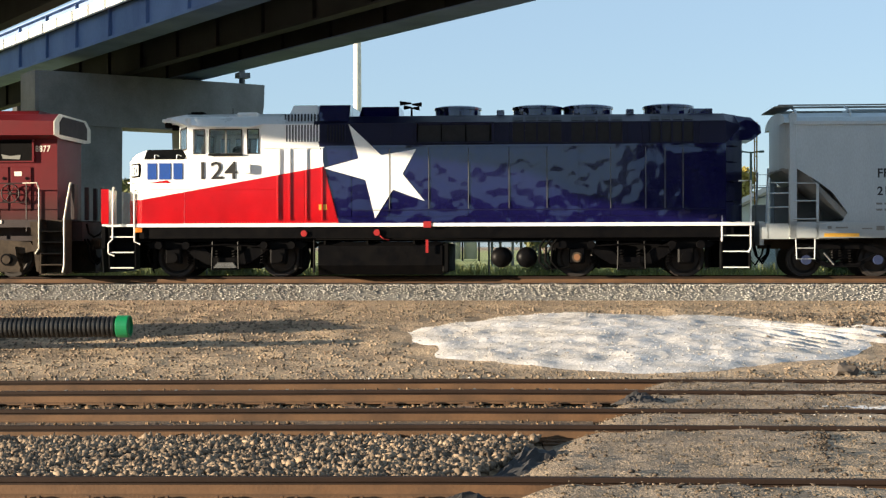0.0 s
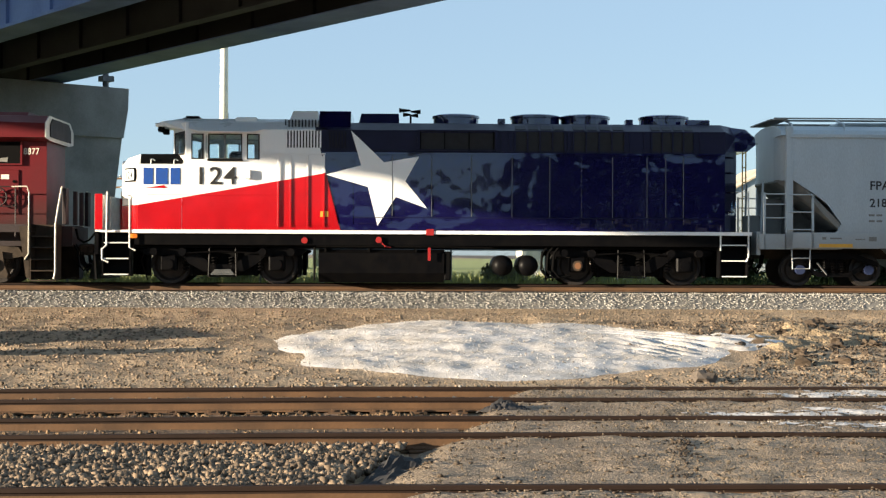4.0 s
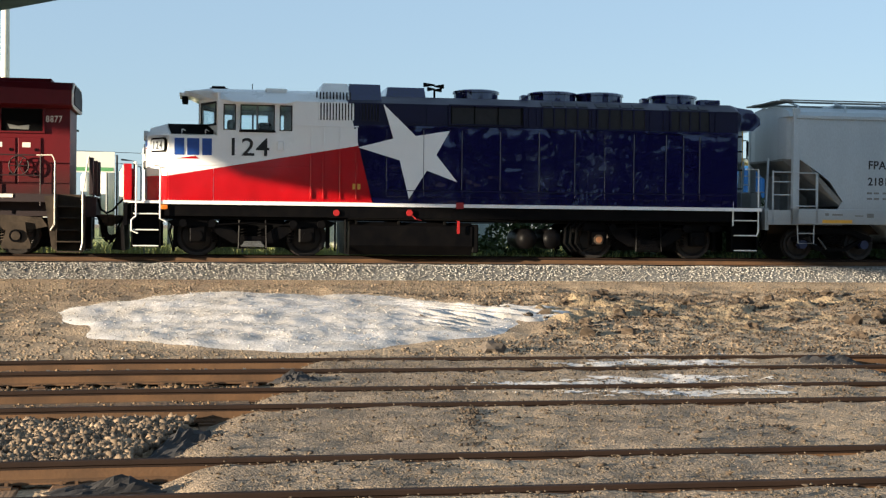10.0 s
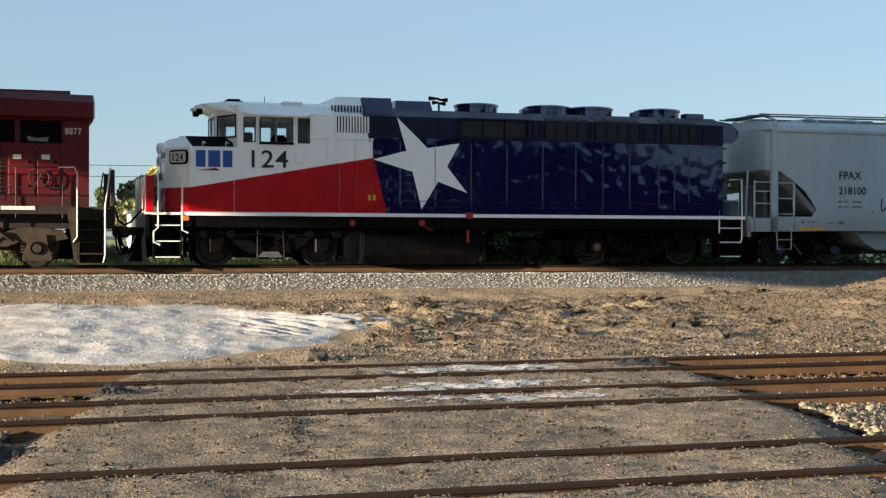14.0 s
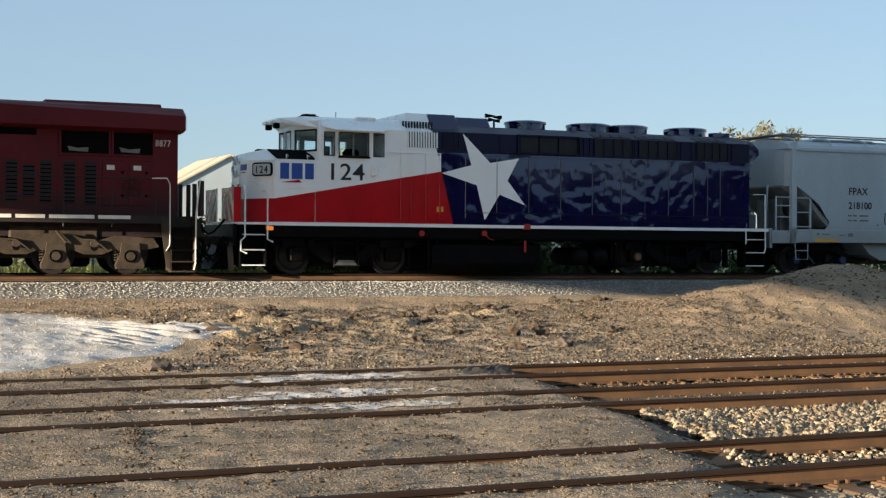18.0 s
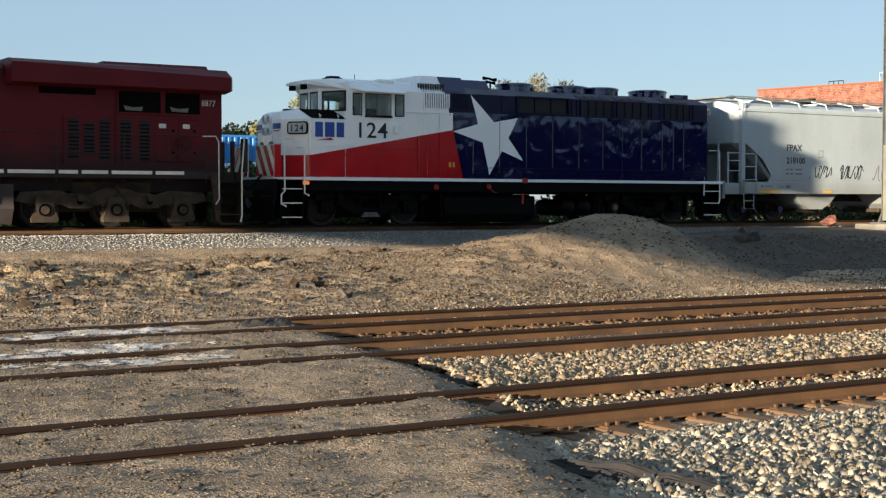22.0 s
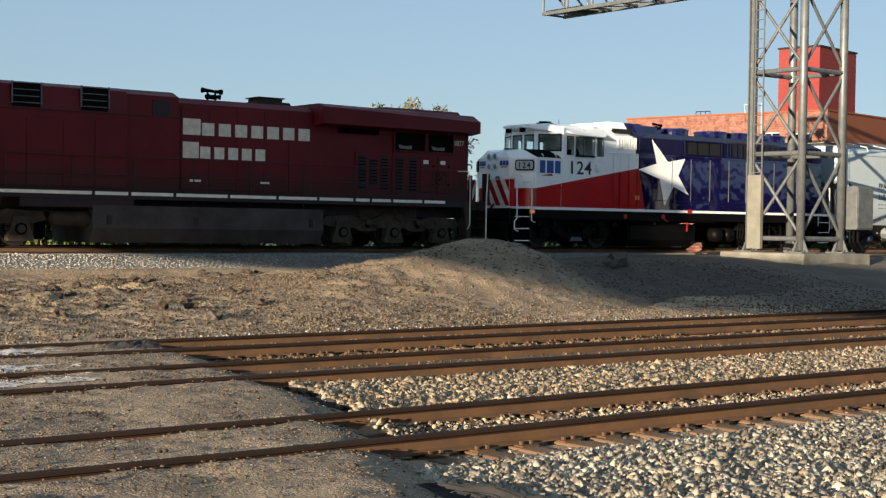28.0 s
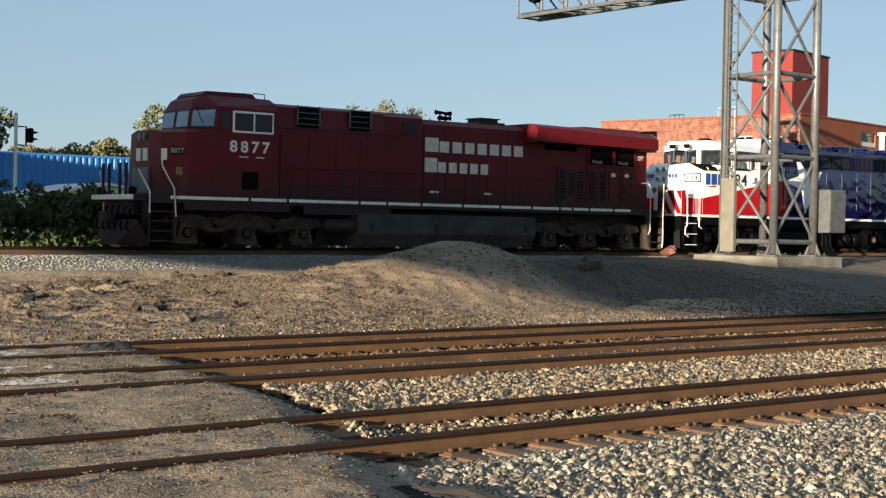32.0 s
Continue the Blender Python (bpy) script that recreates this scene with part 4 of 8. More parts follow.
# underframe, sill stripe, steps and end platforms
tpart("underframe", merged(made(box, -5.5, 9.7, -1.5, 1.5, 1.0, 1.30), made(box, -6.45, 10.18, -1.15, 1.15, 0.92, 1.30), made(box, -6.5, -6.4, -1.5, 1.5, 0.75, 1.32), made(box, 10.1, 10.2, -1.5, 1.5, 0.75, 1.32)), M["black"])
for a, b in ((-5.58, 1.92), (2.08, 10.2)):
    tpart("sill_stripe", made(box, a, b, -1.6, 1.6, 1.29, 1.378), M["loco_white"])
tpart("platform", made(box, -6.5, -5.58, -1.45, 1.45, 1.31, 1.37), M["loco_white"])
for s in (-1, 1):
    for x0, x1, front in ((-6.28, -5.62, True), (9.42, 10.1, False)):
        st = tpart("step_frame", merged(made(box, x0 - 0.03, x0, s * 1.5, s * 1.12, 0.2, 1.3), made(box, x1, x1 + 0.03, s * 1.5, s * 1.12, 0.2, 1.3), made(box, x0, x1, s * 1.14, s * 1.1, 0.2, 1.3)), M["black"])
        for z in (1.05, 0.65, 0.25):
            tpart("tread", made(box, x0, x1, s * 1.52, s * 1.15, z - 0.03, z), M["black"], st)
            tpart("tread_edge", made(box, x0 + 0.02, x1 - 0.02, s * 1.54, s * 1.515, z - 0.022, z + 0.008), M["rod_white"], st)
    hr = [(-6.25, s * 1.2, 2.32), (-6.2, s * 1.45, 2.32), (-6.19, s * 1.52, 2.15), (-6.19, s * 1.55, 0.98), (-6.3, s * 1.55, 0.88), (-6.3, s * 1.55, 0.62), (-6.14, s * 1.55, 0.55)]
    tpart("handrail", made(tube, hr, 0.022, 8), M["rod_white"])
    tpart("handrail", made(tube, [(-5.64, s * 1.2, 2.22), (-5.62, s * 1.55, 2.2), (-5.6, s * 1.6, 2.1), (-5.6, s * 1.6, 0.92), (-5.45, s * 1.6, 0.85)], 0.022, 8), M["rod_white"])
    tpart("handrail", made(tube, [(9.4, s * 1.56, 2.62), (9.4, s * 1.56, 0.9)], 0.022, 8), M["rod_white"])
    tpart("handrail", made(tube, [(9.85, s * 1.3, 2.42), (10.12, s * 1.52, 2.42), (10.12, s * 1.55, 0.75), (10.06, s * 1.55, 0.62)], 0.022, 8), M["rod_white"])
    # striped boards on the front platform
    bd = tpart("striped_board", made(box, -6.5, -6.46, s * 0.3, s * 1.5, 1.38, 2.28), M["worn_white"], None, "white board with red chevron stripes")
    bm = bmesh.new()
    for y0 in (-0.2, 0.28, 0.76, 1.24):
        # slanting bands, cut off at the board's edges
        band = []
        ring = [(y0, 2.26), (y0 + 0.24, 2.26), (y0 + 0.78, 1.4), (y0 + 0.54, 1.4)]
        for edge, side in ((0.31, 1), (1.49, -1)):
            band = []
            for p, q in zip(ring, ring[1:] + ring[:1]):
                if (p[0] - edge) * side >= 0:
                    band.append(p)
                if (p[0] - edge) * (q[0] - edge) < 0:
                    f = (edge - p[0]) / (q[0] - p[0])
                    band.append((edge, p[1] + f * (q[1] - p[1])))
            ring = band
        if len(ring) > 2:
            prism(bm, [(s * y, z) for y, z in ring], -6.504, -6.5, "x")
    tpart("stripes", bm, M["loco_red"], bd)
    tpart("board_edge", made(box, -6.49, -6.3, s * 1.5, s * 1.53, 1.38, 2.28), M["loco_red"], bd)
    tpart("marker_light", made(box, -5.62, -5.42, s * 1.5, s * 1.56, 1.16, 1.27, 0.02), M["amber"])
    # emergency cut-off tags
    bm = bmesh.new()
    disc(bm, -1.2, s * 1.5, s * 1.55, 1.12, 0.08, 14)
    tpart("cutoff_button", bm, M["tag_red"])
    bm = bmesh.new()
    disc(bm, 0.68, s * 1.5, s * 1.56, 1.14, 0.08, 14)
    tube(bm, [(0.72, s * 1.52, 1.1), (0.85, s * 1.55, 0.98), (1.0, s * 1.5, 0.95)], 0.015, 6)
    tpart("cutoff_button", bm, M["tag_red"])
    tpart("tag", made(box, 1.93, 2.0, s * 1.5, s * 1.52, 0.62, 0.95), M["tag_red"])
    tpart("tag", made(box, 1.88, 2.08, s * 1.6, s * 1.62, 1.26, 1.42), M["tag_red"])
# plough, coupler and hoses at the front
bm = bmesh.new()
bmesh.ops.convex_hull(bm, input=[bm.verts.new(p) for s in (-1, 1) for p in ((-6.5, s * 1.45, 0.85), (-6.45, s * 1.45, 0.12), (-6.85, s * 0.5, 0.12), (-6.6, s * 0.4, 0.8))])
tpart("plough", bm, M["black"])
for x, d in ((-6.5, -1), (10.18, 1)):
    bm = merged(made(box, x, x + d * 0.5, -0.12, 0.12, 0.78, 1.0, 0.02), made(box, x + d * 0.42, x + d * 0.68, -0.2, 0.2, 0.72, 1.02, 0.05))
    tpart("coupler", bm, M["grime"])
    for k, y in enumerate((-0.5, -0.65, -0.85, 0.5)):
        h = 0.5 + 0.06 * k
        tpart("air_hose", made(tube, [(x, y, 0.98), (x + d * 0.12, y, 0.85), (x + d * 0.2, y, 0.55 - 0.04 * k), (x + d * 0.34, y * 0.9, 0.42 - 0.05 * k), (x + d * 0.5, y * 0.8, 0.55), (x + d * 0.55, y * 0.75, 0.8)], 0.026, 6), M["soot"])
tpart("jumper_cable", made(tube, [(-6.5, -0.7, 1.45), (-6.65, -0.72, 1.3), (-6.8, -0.7, 1.12), (-6.95, -0.7, 1.05), (-7.1, -0.68, 1.15), (-7.16, -0.66, 1.4)], 0.03, 6), M["soot"])

# tank, reservoirs, pipes
tk = tpart("fuel_tank", made(prism, [(-1.42, 0.3), (-1.25, 0.05), (1.25, 0.05), (1.42, 0.3), (1.42, 0.8), (1.3, 0.9), (-1.3, 0.9), (-1.42, 0.8)], -0.85, 2.35, "x"), M["black"])
tpart("tank_end", made(box, 2.35, 2.52, -1.4, 1.4, 0.12, 0.86, 0.03), M["soot"], tk)
tpart("tank_strap", merged(*[made(box, x, x + 0.05, -1.44, 1.44, 0.84, 0.93) for x in (-0.7, 0.4, 1.6)]), M["soot"], tk)
for s in (-1, 1):
    tpart("pipe", made(tube, [(-0.9, s * 1.46, 0.97), (2.4, s * 1.46, 0.97), (3.6, s * 1.4, 0.95)], 0.02, 6), M["soot"])
    tpart("side_pipe", made(tube, [(-0.95, s * 1.4, 0.95), (-0.95, s * 1.42, 0.1)], 0.03, 6), M["soot"])
for x in (3.85, 4.5):
    tpart("air_reservoir", made(lathe, [(0.1, -0.85), (0.24, -0.78), (0.27, -0.6), (0.27, 0.6), (0.24, 0.78), (0.1, 0.85)], 18, pose(x, -0.6, 0.5, 90)), M["black"], None, "", True)
for dx in (0.0, 0.15, 0.3):
    tpart("traction_cable", made(tube, [(5.0 + dx, -1.35, 1.0), (4.85 + dx, -1.4, 0.8), (4.82 + dx, -1.4, 0.4), (5.0 + dx, -1.35, 0.2), (5.3 + dx, -1.3, 0.25)], 0.03, 6), M["soot"])

# two-axle bogies
for xa, xb in ((-4.68, -1.92), (5.78, 8.54)):
    bg = tpart("bogie", made(box, xa - 0.3, xb + 0.3, -0.55, 0.55, 0.55, 0.85, 0.05), M["black"])
    xc = (xa + xb) / 2
    tpart("bolster", made(box, xa + 0.55, xb - 0.55, -0.98, 0.98, 0.22, 0.95, 0.06), M["soot"], bg)
    for x in (xa, xb):
        tpart("traction_motor", made(box, x - 0.5, x + 0.5, -0.62, 0.62, 0.14, 0.9, 0.08), M["soot"], bg)
    for s in (-1, 1):
        f = [(xa - 0.75, 0.86), (xa - 0.3, 0.98), (xa + 0.45, 0.86), (xc - 0.55, 0.72), (xc - 0.3, 0.5), (xc + 0.3, 0.5), (xc + 0.55, 0.72), (xb - 0.45, 0.86), (xb + 0.3, 0.98), (xb + 0.75, 0.86), (xb + 0.6, 0.74), (xb + 0.32, 0.72), (xb - 0.32, 0.7), (xb - 0.55, 0.5), (xc + 0.5, 0.32), (xc - 0.5, 0.32), (xa + 0.55, 0.5), (xa + 0.32, 0.7), (xa - 0.32, 0.72), (xa - 0.6, 0.74)]
        tpart("side_frame", made(prism, f, s * 1.02, s * 1.18), M["black"], bg)
        for x in (xa, xb):
            bx = tpart("axle_box", made(box, x - 0.21, x + 0.21, s * 1.0, s * 1.27, 0.33, 0.74, 0.04), M["black"], bg)
            tpart("cover", made(disc, x, s * 1.27, s * 1.31, 0.5, 0.13, 16), M["grime"] if (x < 6.5 and x > 5) else M["black"], bx)
            for d in (-0.36, 0.36):
                tpart("brake_cylinder", made(disc, x + d, s * 1.05, s * 1.36, 0.82, 0.1, 14), M["black"], bg)
                bm = bmesh.new()
                box(bm, x + d * 1.55 - 0.05, x + d * 1.55 + 0.05, s * 0.8, s * 1.0, 0.2, 0.75, 0.02)
                tpart("brake_shoe", bm, M["soot"], bg)
        for x in (xc - 0.22, xc + 0.22, xa + 0.42, xb - 0.42):
            tpart("spring", made(coil, x, s * 1.1, 0.33, 0.7, 0.08, 5), M["black"], bg)
        tpart("swing_hanger", made(tube, [(xc - 0.33, s * 1.24, 0.92), (xc - 0.35, s * 1.28, 0.2), (xc + 0.35, s * 1.28, 0.2), (xc + 0.33, s * 1.24, 0.92)], 0.03, 6), M["black"], bg)
        tpart("leaf_spring", merged(*[made(box, xc - 0.3 + 0.03 * k, xc + 0.3 - 0.03 * k, s * 1.2, s * 1.3, 0.24 + 0.035 * k, 0.268 + 0.035 * k) for k in range(4)]), M["galv"] if xa < 0 else M["black"], bg)
        tpart("sand_pipe", made(tube, [(xa - 0.55, s * 1.15, 1.0), (xa - 0.72, s * 1.1, 0.6), (xa - 0.6, s * 0.85, 0.1)], 0.02, 6), M["black"], bg)
        tpart("brake_rod", made(tube, [(xa + 0.3, s * 1.33, 0.78), (xc, s * 1.33, 0.84), (xb - 0.3, s * 1.33, 0.78)], 0.02, 6), M["black"], bg)
    for x in (xa, xb):
        wheelset(x, 0.508, commuter, X0)
bm = bmesh.new()
disc(bm, 5.78, -1.31, -1.33, 0.5, 0.085, 16)
tpart("rusty_cap", bm, surface("rusty_cap", lin((120, 80, 50)), 0.8, scale=9), None, "rust-brown axle cap")

# numerals and emblem on both sides
for s in (-1, 1):
    m = pose(-3.99 - X0, -HW - 0.014, 2.53, 90) if s < 0 else pose(-3.1 - X0, HW + 0.014, 2.475, 90, 0, 180)
    words("number", "124", 0.63, m, M["ink"], cab, 1.12, 1.05, 0.003, 0.004)
    for x, w in ((-5.26, 0.24), (-4.95, 0.3), (-4.58, 0.24)):
        tpart("emblem_bar", made(box, x, x + w, s * (HW + 0.006), s * (HW + 0.012), 2.52, 2.94), M["logo_blue"], nose)
    tpart("swoosh", made(prism, [(-5.22, 2.43), (-4.75, 2.5), (-4.66, 2.43)], s * (HW + 0.006), s * (HW + 0.012)), M["loco_red"], nose)
# ---- freight locomotive ----
C0 = -18.3
freight = thing("locomotive", on_far_track(TRAVEL[0] + C0), "dull red freight locomotive with worn white lettering blocks", "locomotive", "locomotives of the train")
MOVING.append((freight, C0))


def fpart(name, bm, material, parent=None, label="", smooth=False):
    return tpart(name, bm, material, parent or freight, label, smooth, C0)


HH = 0.98
M["shade_grey"] = surface("mid_grey_steel", lin((120, 120, 116)), 0.7, second=lin((92, 90, 86)), scale=1.5, amount=0.6, bump=0.1)
M["lamp_pale"] = surface("pale_plate", lin((150, 160, 150)), 0.6, scale=9, bump=0.0)
WX = -7.76  # rear end of the radiator housing
M["freight_dark"] = surface("dark_grille_paint", lin((32, 13, 16)), 0.7, second=lin((24, 12, 13)), scale=2, bump=0.1)
hood_line = [(-HH, 1.5), (-HH, 4.06), (-0.72, 4.23)]
hood_sec = hood_line + [(-y, z) for y, z in hood_line[::-1]]
# hood in its main blocks: blower and inverter box behind the cab, engine hood, radiator end
inverter = fpart("inverter_cabinet", merged(made(prism, [(-1.3, 1.5), (-1.3, 3.55), (-1.2, 4.25), (-0.8, 4.36), (0.8, 4.36), (1.2, 4.25), (1.3, 3.55), (1.3, 1.5)], -23.95, -19.95, "x"), made(prism, [(-1.15, 1.5), (-1.15, 4.2), (-0.75, 4.36), (0.75, 4.36), (1.15, 4.2), (1.15, 1.5)], -19.95, -18.35, "x")), M["freight_red"])
hood = fpart("engine_hood", made(prism, hood_sec, -18.35, -13.8, "x"), M["freight_red"])
radhood = fpart("radiator_hood", made(prism, [(-HH, 1.5), (-HH, 3.75), (HH, 3.75), (HH, 1.5)], -13.8, -7.84, "x"), M["freight_red"])
bm = bmesh.new()
bmesh.ops.convex_hull(bm, input=[bm.verts.new(p) for s in (-1, 1) for p in ((-13.8, s * 1.0, 3.66), (-13.72, s * 1.5, 3.72), (-13.72, s * 1.5, 4.22), (-13.72, s * 1.15, 4.33), (WX, s * 1.0, 3.64), (WX, s * 1.5, 3.7), (WX, s * 1.5, 4.06), (WX, s * 1.1, 4.28))])
wing = fpart("radiator_wing", bm, M["freight_red"], radhood, "overhanging red radiator housing")
# White end plate: sunlight on the housing's end, put into the colour.
end = fpart("wing_end", made(prism, [(-1.5, 3.7), (-1.5, 4.06), (-1.1, 4.28), (1.1, 4.28), (1.5, 4.06), (1.5, 3.7), (1.0, 3.64), (-1.0, 3.64)], WX, WX + 0.02, "x"), M["worn_white"], wing, "end plate of the radiator housing, whitened as if sunlit")
fpart("outlet", made(prism, [(-1.1, 3.74), (-1.1, 4.06), (-0.85, 4.22), (0.85, 4.22), (1.1, 4.06), (1.1, 3.74)], WX + 0.02, WX + 0.05, "x"), M["freight_dark"], end)
bm = bmesh.new()
prism(bm, [(-1.12, 4.28), (1.12, 4.28), (1.0, 4.38), (-1.0, 4.38)], -11.2, -8.3, "x")
fpart("radiator_cap", bm, M["freight_red"], wing)
for s in (-1, 1):
    # A plain black strip below the overhang, without slats.
    fpart("radiator_grille", made(box, -12.9, -11.4, s * HH, s * (HH + 0.02), 3.48, 3.66), M["soot"], radhood)
    for a, b in ((-10.8, -9.62), (-9.5, -8.5)):
        g = fpart("radiator_grille", made(box, a, b, s * HH, s * (HH + 0.015), 3.06, 3.62), M["soot"], radhood)
        fpart("grille_rim", merged(made(box, a - 0.05, a, s * HH, s * (HH + 0.06), 3.02, 3.66), made(box, b, b + 0.05, s * HH, s * (HH + 0.06), 3.02, 3.66), made(box, a, b, s * HH, s * (HH + 0.06), 3.02, 3.06)), M["freight_red"], g)
        fpart("torn_sheet", made(prism, [(a + 0.15, 3.24), (a + 0.2, 3.12), (a + 0.66, 3.1), (a + 0.68, 3.22), (a + 0.4, 3.19)], s * (HH + 0.018), s * (HH + 0.024)), M["shade_grey"], g, "torn pale sheet in the grille")
    for a, b in ((-12.24, -10.94), (-10.83, -9.86)):
        fpart("louvre_frame", merged(made(box, a, b, s * HH, s * (HH + 0.012), 1.66, 2.92), made(box, a - 0.04, a, s * HH, s * (HH + 0.035), 1.66, 2.95)), M["freight_red"], radhood)
    for a, b, z0, z1 in ((-12.15, -11.85, 1.79, 2.86), (-11.74, -11.43, 1.92, 2.74), (-11.32, -11.02, 1.78, 2.86), (-10.75, -10.44, 1.78, 2.86), (-10.22, -9.92, 1.76, 2.86)):
        g = fpart("louvre_door", made(box, a, b, s * HH, s * (HH + 0.025), z0, z1, 0.008), M["freight_dark"], radhood)
        for blade in [made(box, a + 0.02, b - 0.02, s * (HH + 0.025), s * (HH + 0.04), z, z + 0.03) for z in np.arange(z0 + 0.05, z1 - 0.05, 0.1)]:
            fpart("slat", blade, M["soot"], g)
    for a, b in ((-9.77, -9.15), (-9.09, -8.54)):
        d = fpart("hood_door", made(box, a, b, s * HH, s * (HH + 0.03), 1.75, 2.9, 0.01), M["freight_red"], radhood)
        fpart("sticker", made(box, a + 0.1, a + 0.3, s * (HH + 0.03), s * (HH + 0.034), 2.66, 2.78), M["worn_white"], d)
        for z in (2.0, 2.6):
            fpart("latch", made(disc, b - 0.12, s * HH, s * (HH + 0.05), z, 0.04, 8), M["soot"], d)
    w = bmesh.new()
    n = 20
    tube(w, [(-9.05 + 0.24 * math.cos(2 * math.pi * k / n), s * (HH + 0.16), 2.2 + 0.24 * math.sin(2 * math.pi * k / n)) for k in range(n + 1)], 0.018, 6)
    for k in range(3):
        a = k * math.pi / 3
        tube(w, [(-9.05 - 0.24 * math.cos(a), s * (HH + 0.16), 2.2 - 0.24 * math.sin(a)), (-9.05 + 0.24 * math.cos(a), s * (HH + 0.16), 2.2 + 0.24 * math.sin(a))], 0.012, 5)
    tube(w, [(-9.05, s * HH, 2.2), (-9.05, s * (HH + 0.16), 2.2)], 0.03, 6)
    fpart("brake_wheel", w, M["freight_dark"], radhood)
    # engine hood doors
    xs = [-18.2, -17.3, -16.4, -15.5, -14.65, -13.85]
    for a, b in zip(xs, xs[1:]):
        fpart("hood_door", made(box, a + 0.015, b - 0.015, s * HH, s * (HH + 0.02), 1.62, 3.98, 0.006), M["freight_red"], hood)
    for a, b in ((-17.9, -17.55), (-15.6, -15.3)):
        fpart("sticker", made(box, a, b, s * (HH + 0.02), s * (HH + 0.026), 1.85, 1.91), M["worn_white"], hood)
    xs = [-23.8, -22.8, -21.8, -20.9, -20.0]
    for a, b in zip(xs, xs[1:]):
        fpart("cabinet_door", made(box, a + 0.015, b - 0.015, s * 1.3, s * 1.32, 1.6, 3.4, 0.006), M["freight_red"], inverter)
    for a, b in ((-23.18, -22.42), (-21.28, -20.52)):
        g = fpart("vent", made(box, a, b, s * 1.22, s * 1.29, 3.66, 4.28), M["soot"], inverter)
        fpart("louvre", merged(*[made(box, a + 0.03, b - 0.03, s * 1.29, s * 1.32, 3.76 + 0.17 * k, 3.78 + 0.17 * k) for k in range(3)], made(box, a - 0.03, a, s * 1.28, s * 1.34, 3.74, 4.32), made(box, b, b + 0.03, s * 1.28, s * 1.34, 3.74, 4.32)), M["galv"], g)
    fpart("vent", made(box, -19.15, -18.6, s * 1.14, s * 1.17, 3.66, 4.1, 0.01), M["freight_dark"], inverter)
    fpart("hand_rail", made(tube, [(-23.9, s * 1.36, 3.62), (-18.4, s * 1.36, 3.62)], 0.015, 5), M["freight_dark"], inverter)
fpart("exhaust_stack", merged(made(prism, [(-16.0, 4.2), (-15.4, 4.33), (-14.35, 4.33), (-14.25, 4.2)], -0.5, 0.5), made(box, -15.3, -14.5, -0.35, 0.35, 4.33, 4.44, 0.02), made(box, -15.36, -14.44, -0.4, 0.4, 4.44, 4.475, 0.01)), M["grime"], hood)
bm = bmesh.new()
for x in (-17.0, -16.75):
    tube(bm, [(x, -0.3, 4.18), (x, -0.3, 4.5)], 0.03, 6)
tube(bm, [(-17.06, -0.3, 4.36), (-16.7, -0.3, 4.36)], 0.07, 8)
for x, d, z, L, y in ((-16.86, -1, 4.54, 0.36, -0.36), (-16.9, 1, 4.53, 0.4, -0.24), (-16.9, -1, 4.36, 0.14, -0.42), (-16.86, 1, 4.36, 0.2, -0.42)):
    tube(bm, [(x, y, z), (x + d * L * 0.7, y, z), (x + d * L, y, z)], 0.03, 8, 0.085)
fpart("horn", bm, M["soot"], hood, "black air horn cluster")

# cab and nose
M["tan_plate"] = surface("dull_gold_plate", lin((120, 96, 50)), 0.6, scale=9, bump=0.0)
def between(corners, u0, u1, v0, v1, lift):
    """A thin pane on a wall: corners are its lower two and upper two points, u along them, v up."""
    p00, p10, p01, p11 = (Vector(p) for p in corners)
    nrm = (p10 - p00).cross(p01 - p00).normalized()
    if nrm.dot(p00 + p11 - Vector((-51.0, 0, 5.0))) < 0:
        nrm = -nrm
    def at_uv(u, v):
        return (p00 * (1 - u) + p10 * u) * (1 - v) + (p01 * (1 - u) + p11 * u) * v
    bm = bmesh.new()
    bmesh.ops.convex_hull(bm, input=[bm.verts.new(at_uv(u, v) + nrm * k) for u in (u0, u1) for v in (v0, v1) for k in (lift, lift + 0.008)])
    return bm


bm = bmesh.new()
bmesh.ops.convex_hull(bm, input=[bm.verts.new(p) for s in (-1, 1) for p in ((-23.95, s * 1.5, 1.5), (-26.05, s * 1.5, 1.5), (-26.05, s * 1.5, 3.4), (-26.6, s * 0.86, 3.4), (-25.98, s * 1.5, 4.1), (-26.5, s * 0.83, 4.05), (-26.38, s * 0.68, 4.32), (-26.05, s * 0.8, 4.48), (-23.95, s * 0.9, 4.45), (-23.95, s * 1.3, 4.28), (-23.95, s * 1.5, 4.06))])
ccab = fpart("cab", bm, M["freight_red"])
bm = bmesh.new()
bmesh.ops.convex_hull(bm, input=[bm.verts.new(p) for s in (-1, 1) for p in ((-26.0, s * 1.496, 1.5), (-26.9, s * 1.48, 1.5), (-27.55, s * 1.0, 1.5), (-27.62, s * 0.5, 1.5), (-26.0, s * 1.496, 3.42), (-26.94, s * 1.42, 3.3), (-27.5, s * 0.95, 3.3), (-27.58, s * 0.45, 3.38), (-26.0, s * 1.1, 3.5))])
cnose = fpart("nose", bm, M["freight_red"])
fpart("roof_hatch", made(prism, [(-26.15, 4.46), (-26.0, 4.58), (-24.5, 4.6), (-24.3, 4.46)], -0.78, 0.78), M["freight_red"], ccab)
M["visor"] = surface("windscreen_rubber", lin((30, 22, 24)), 0.7, scale=9, bump=0.0)
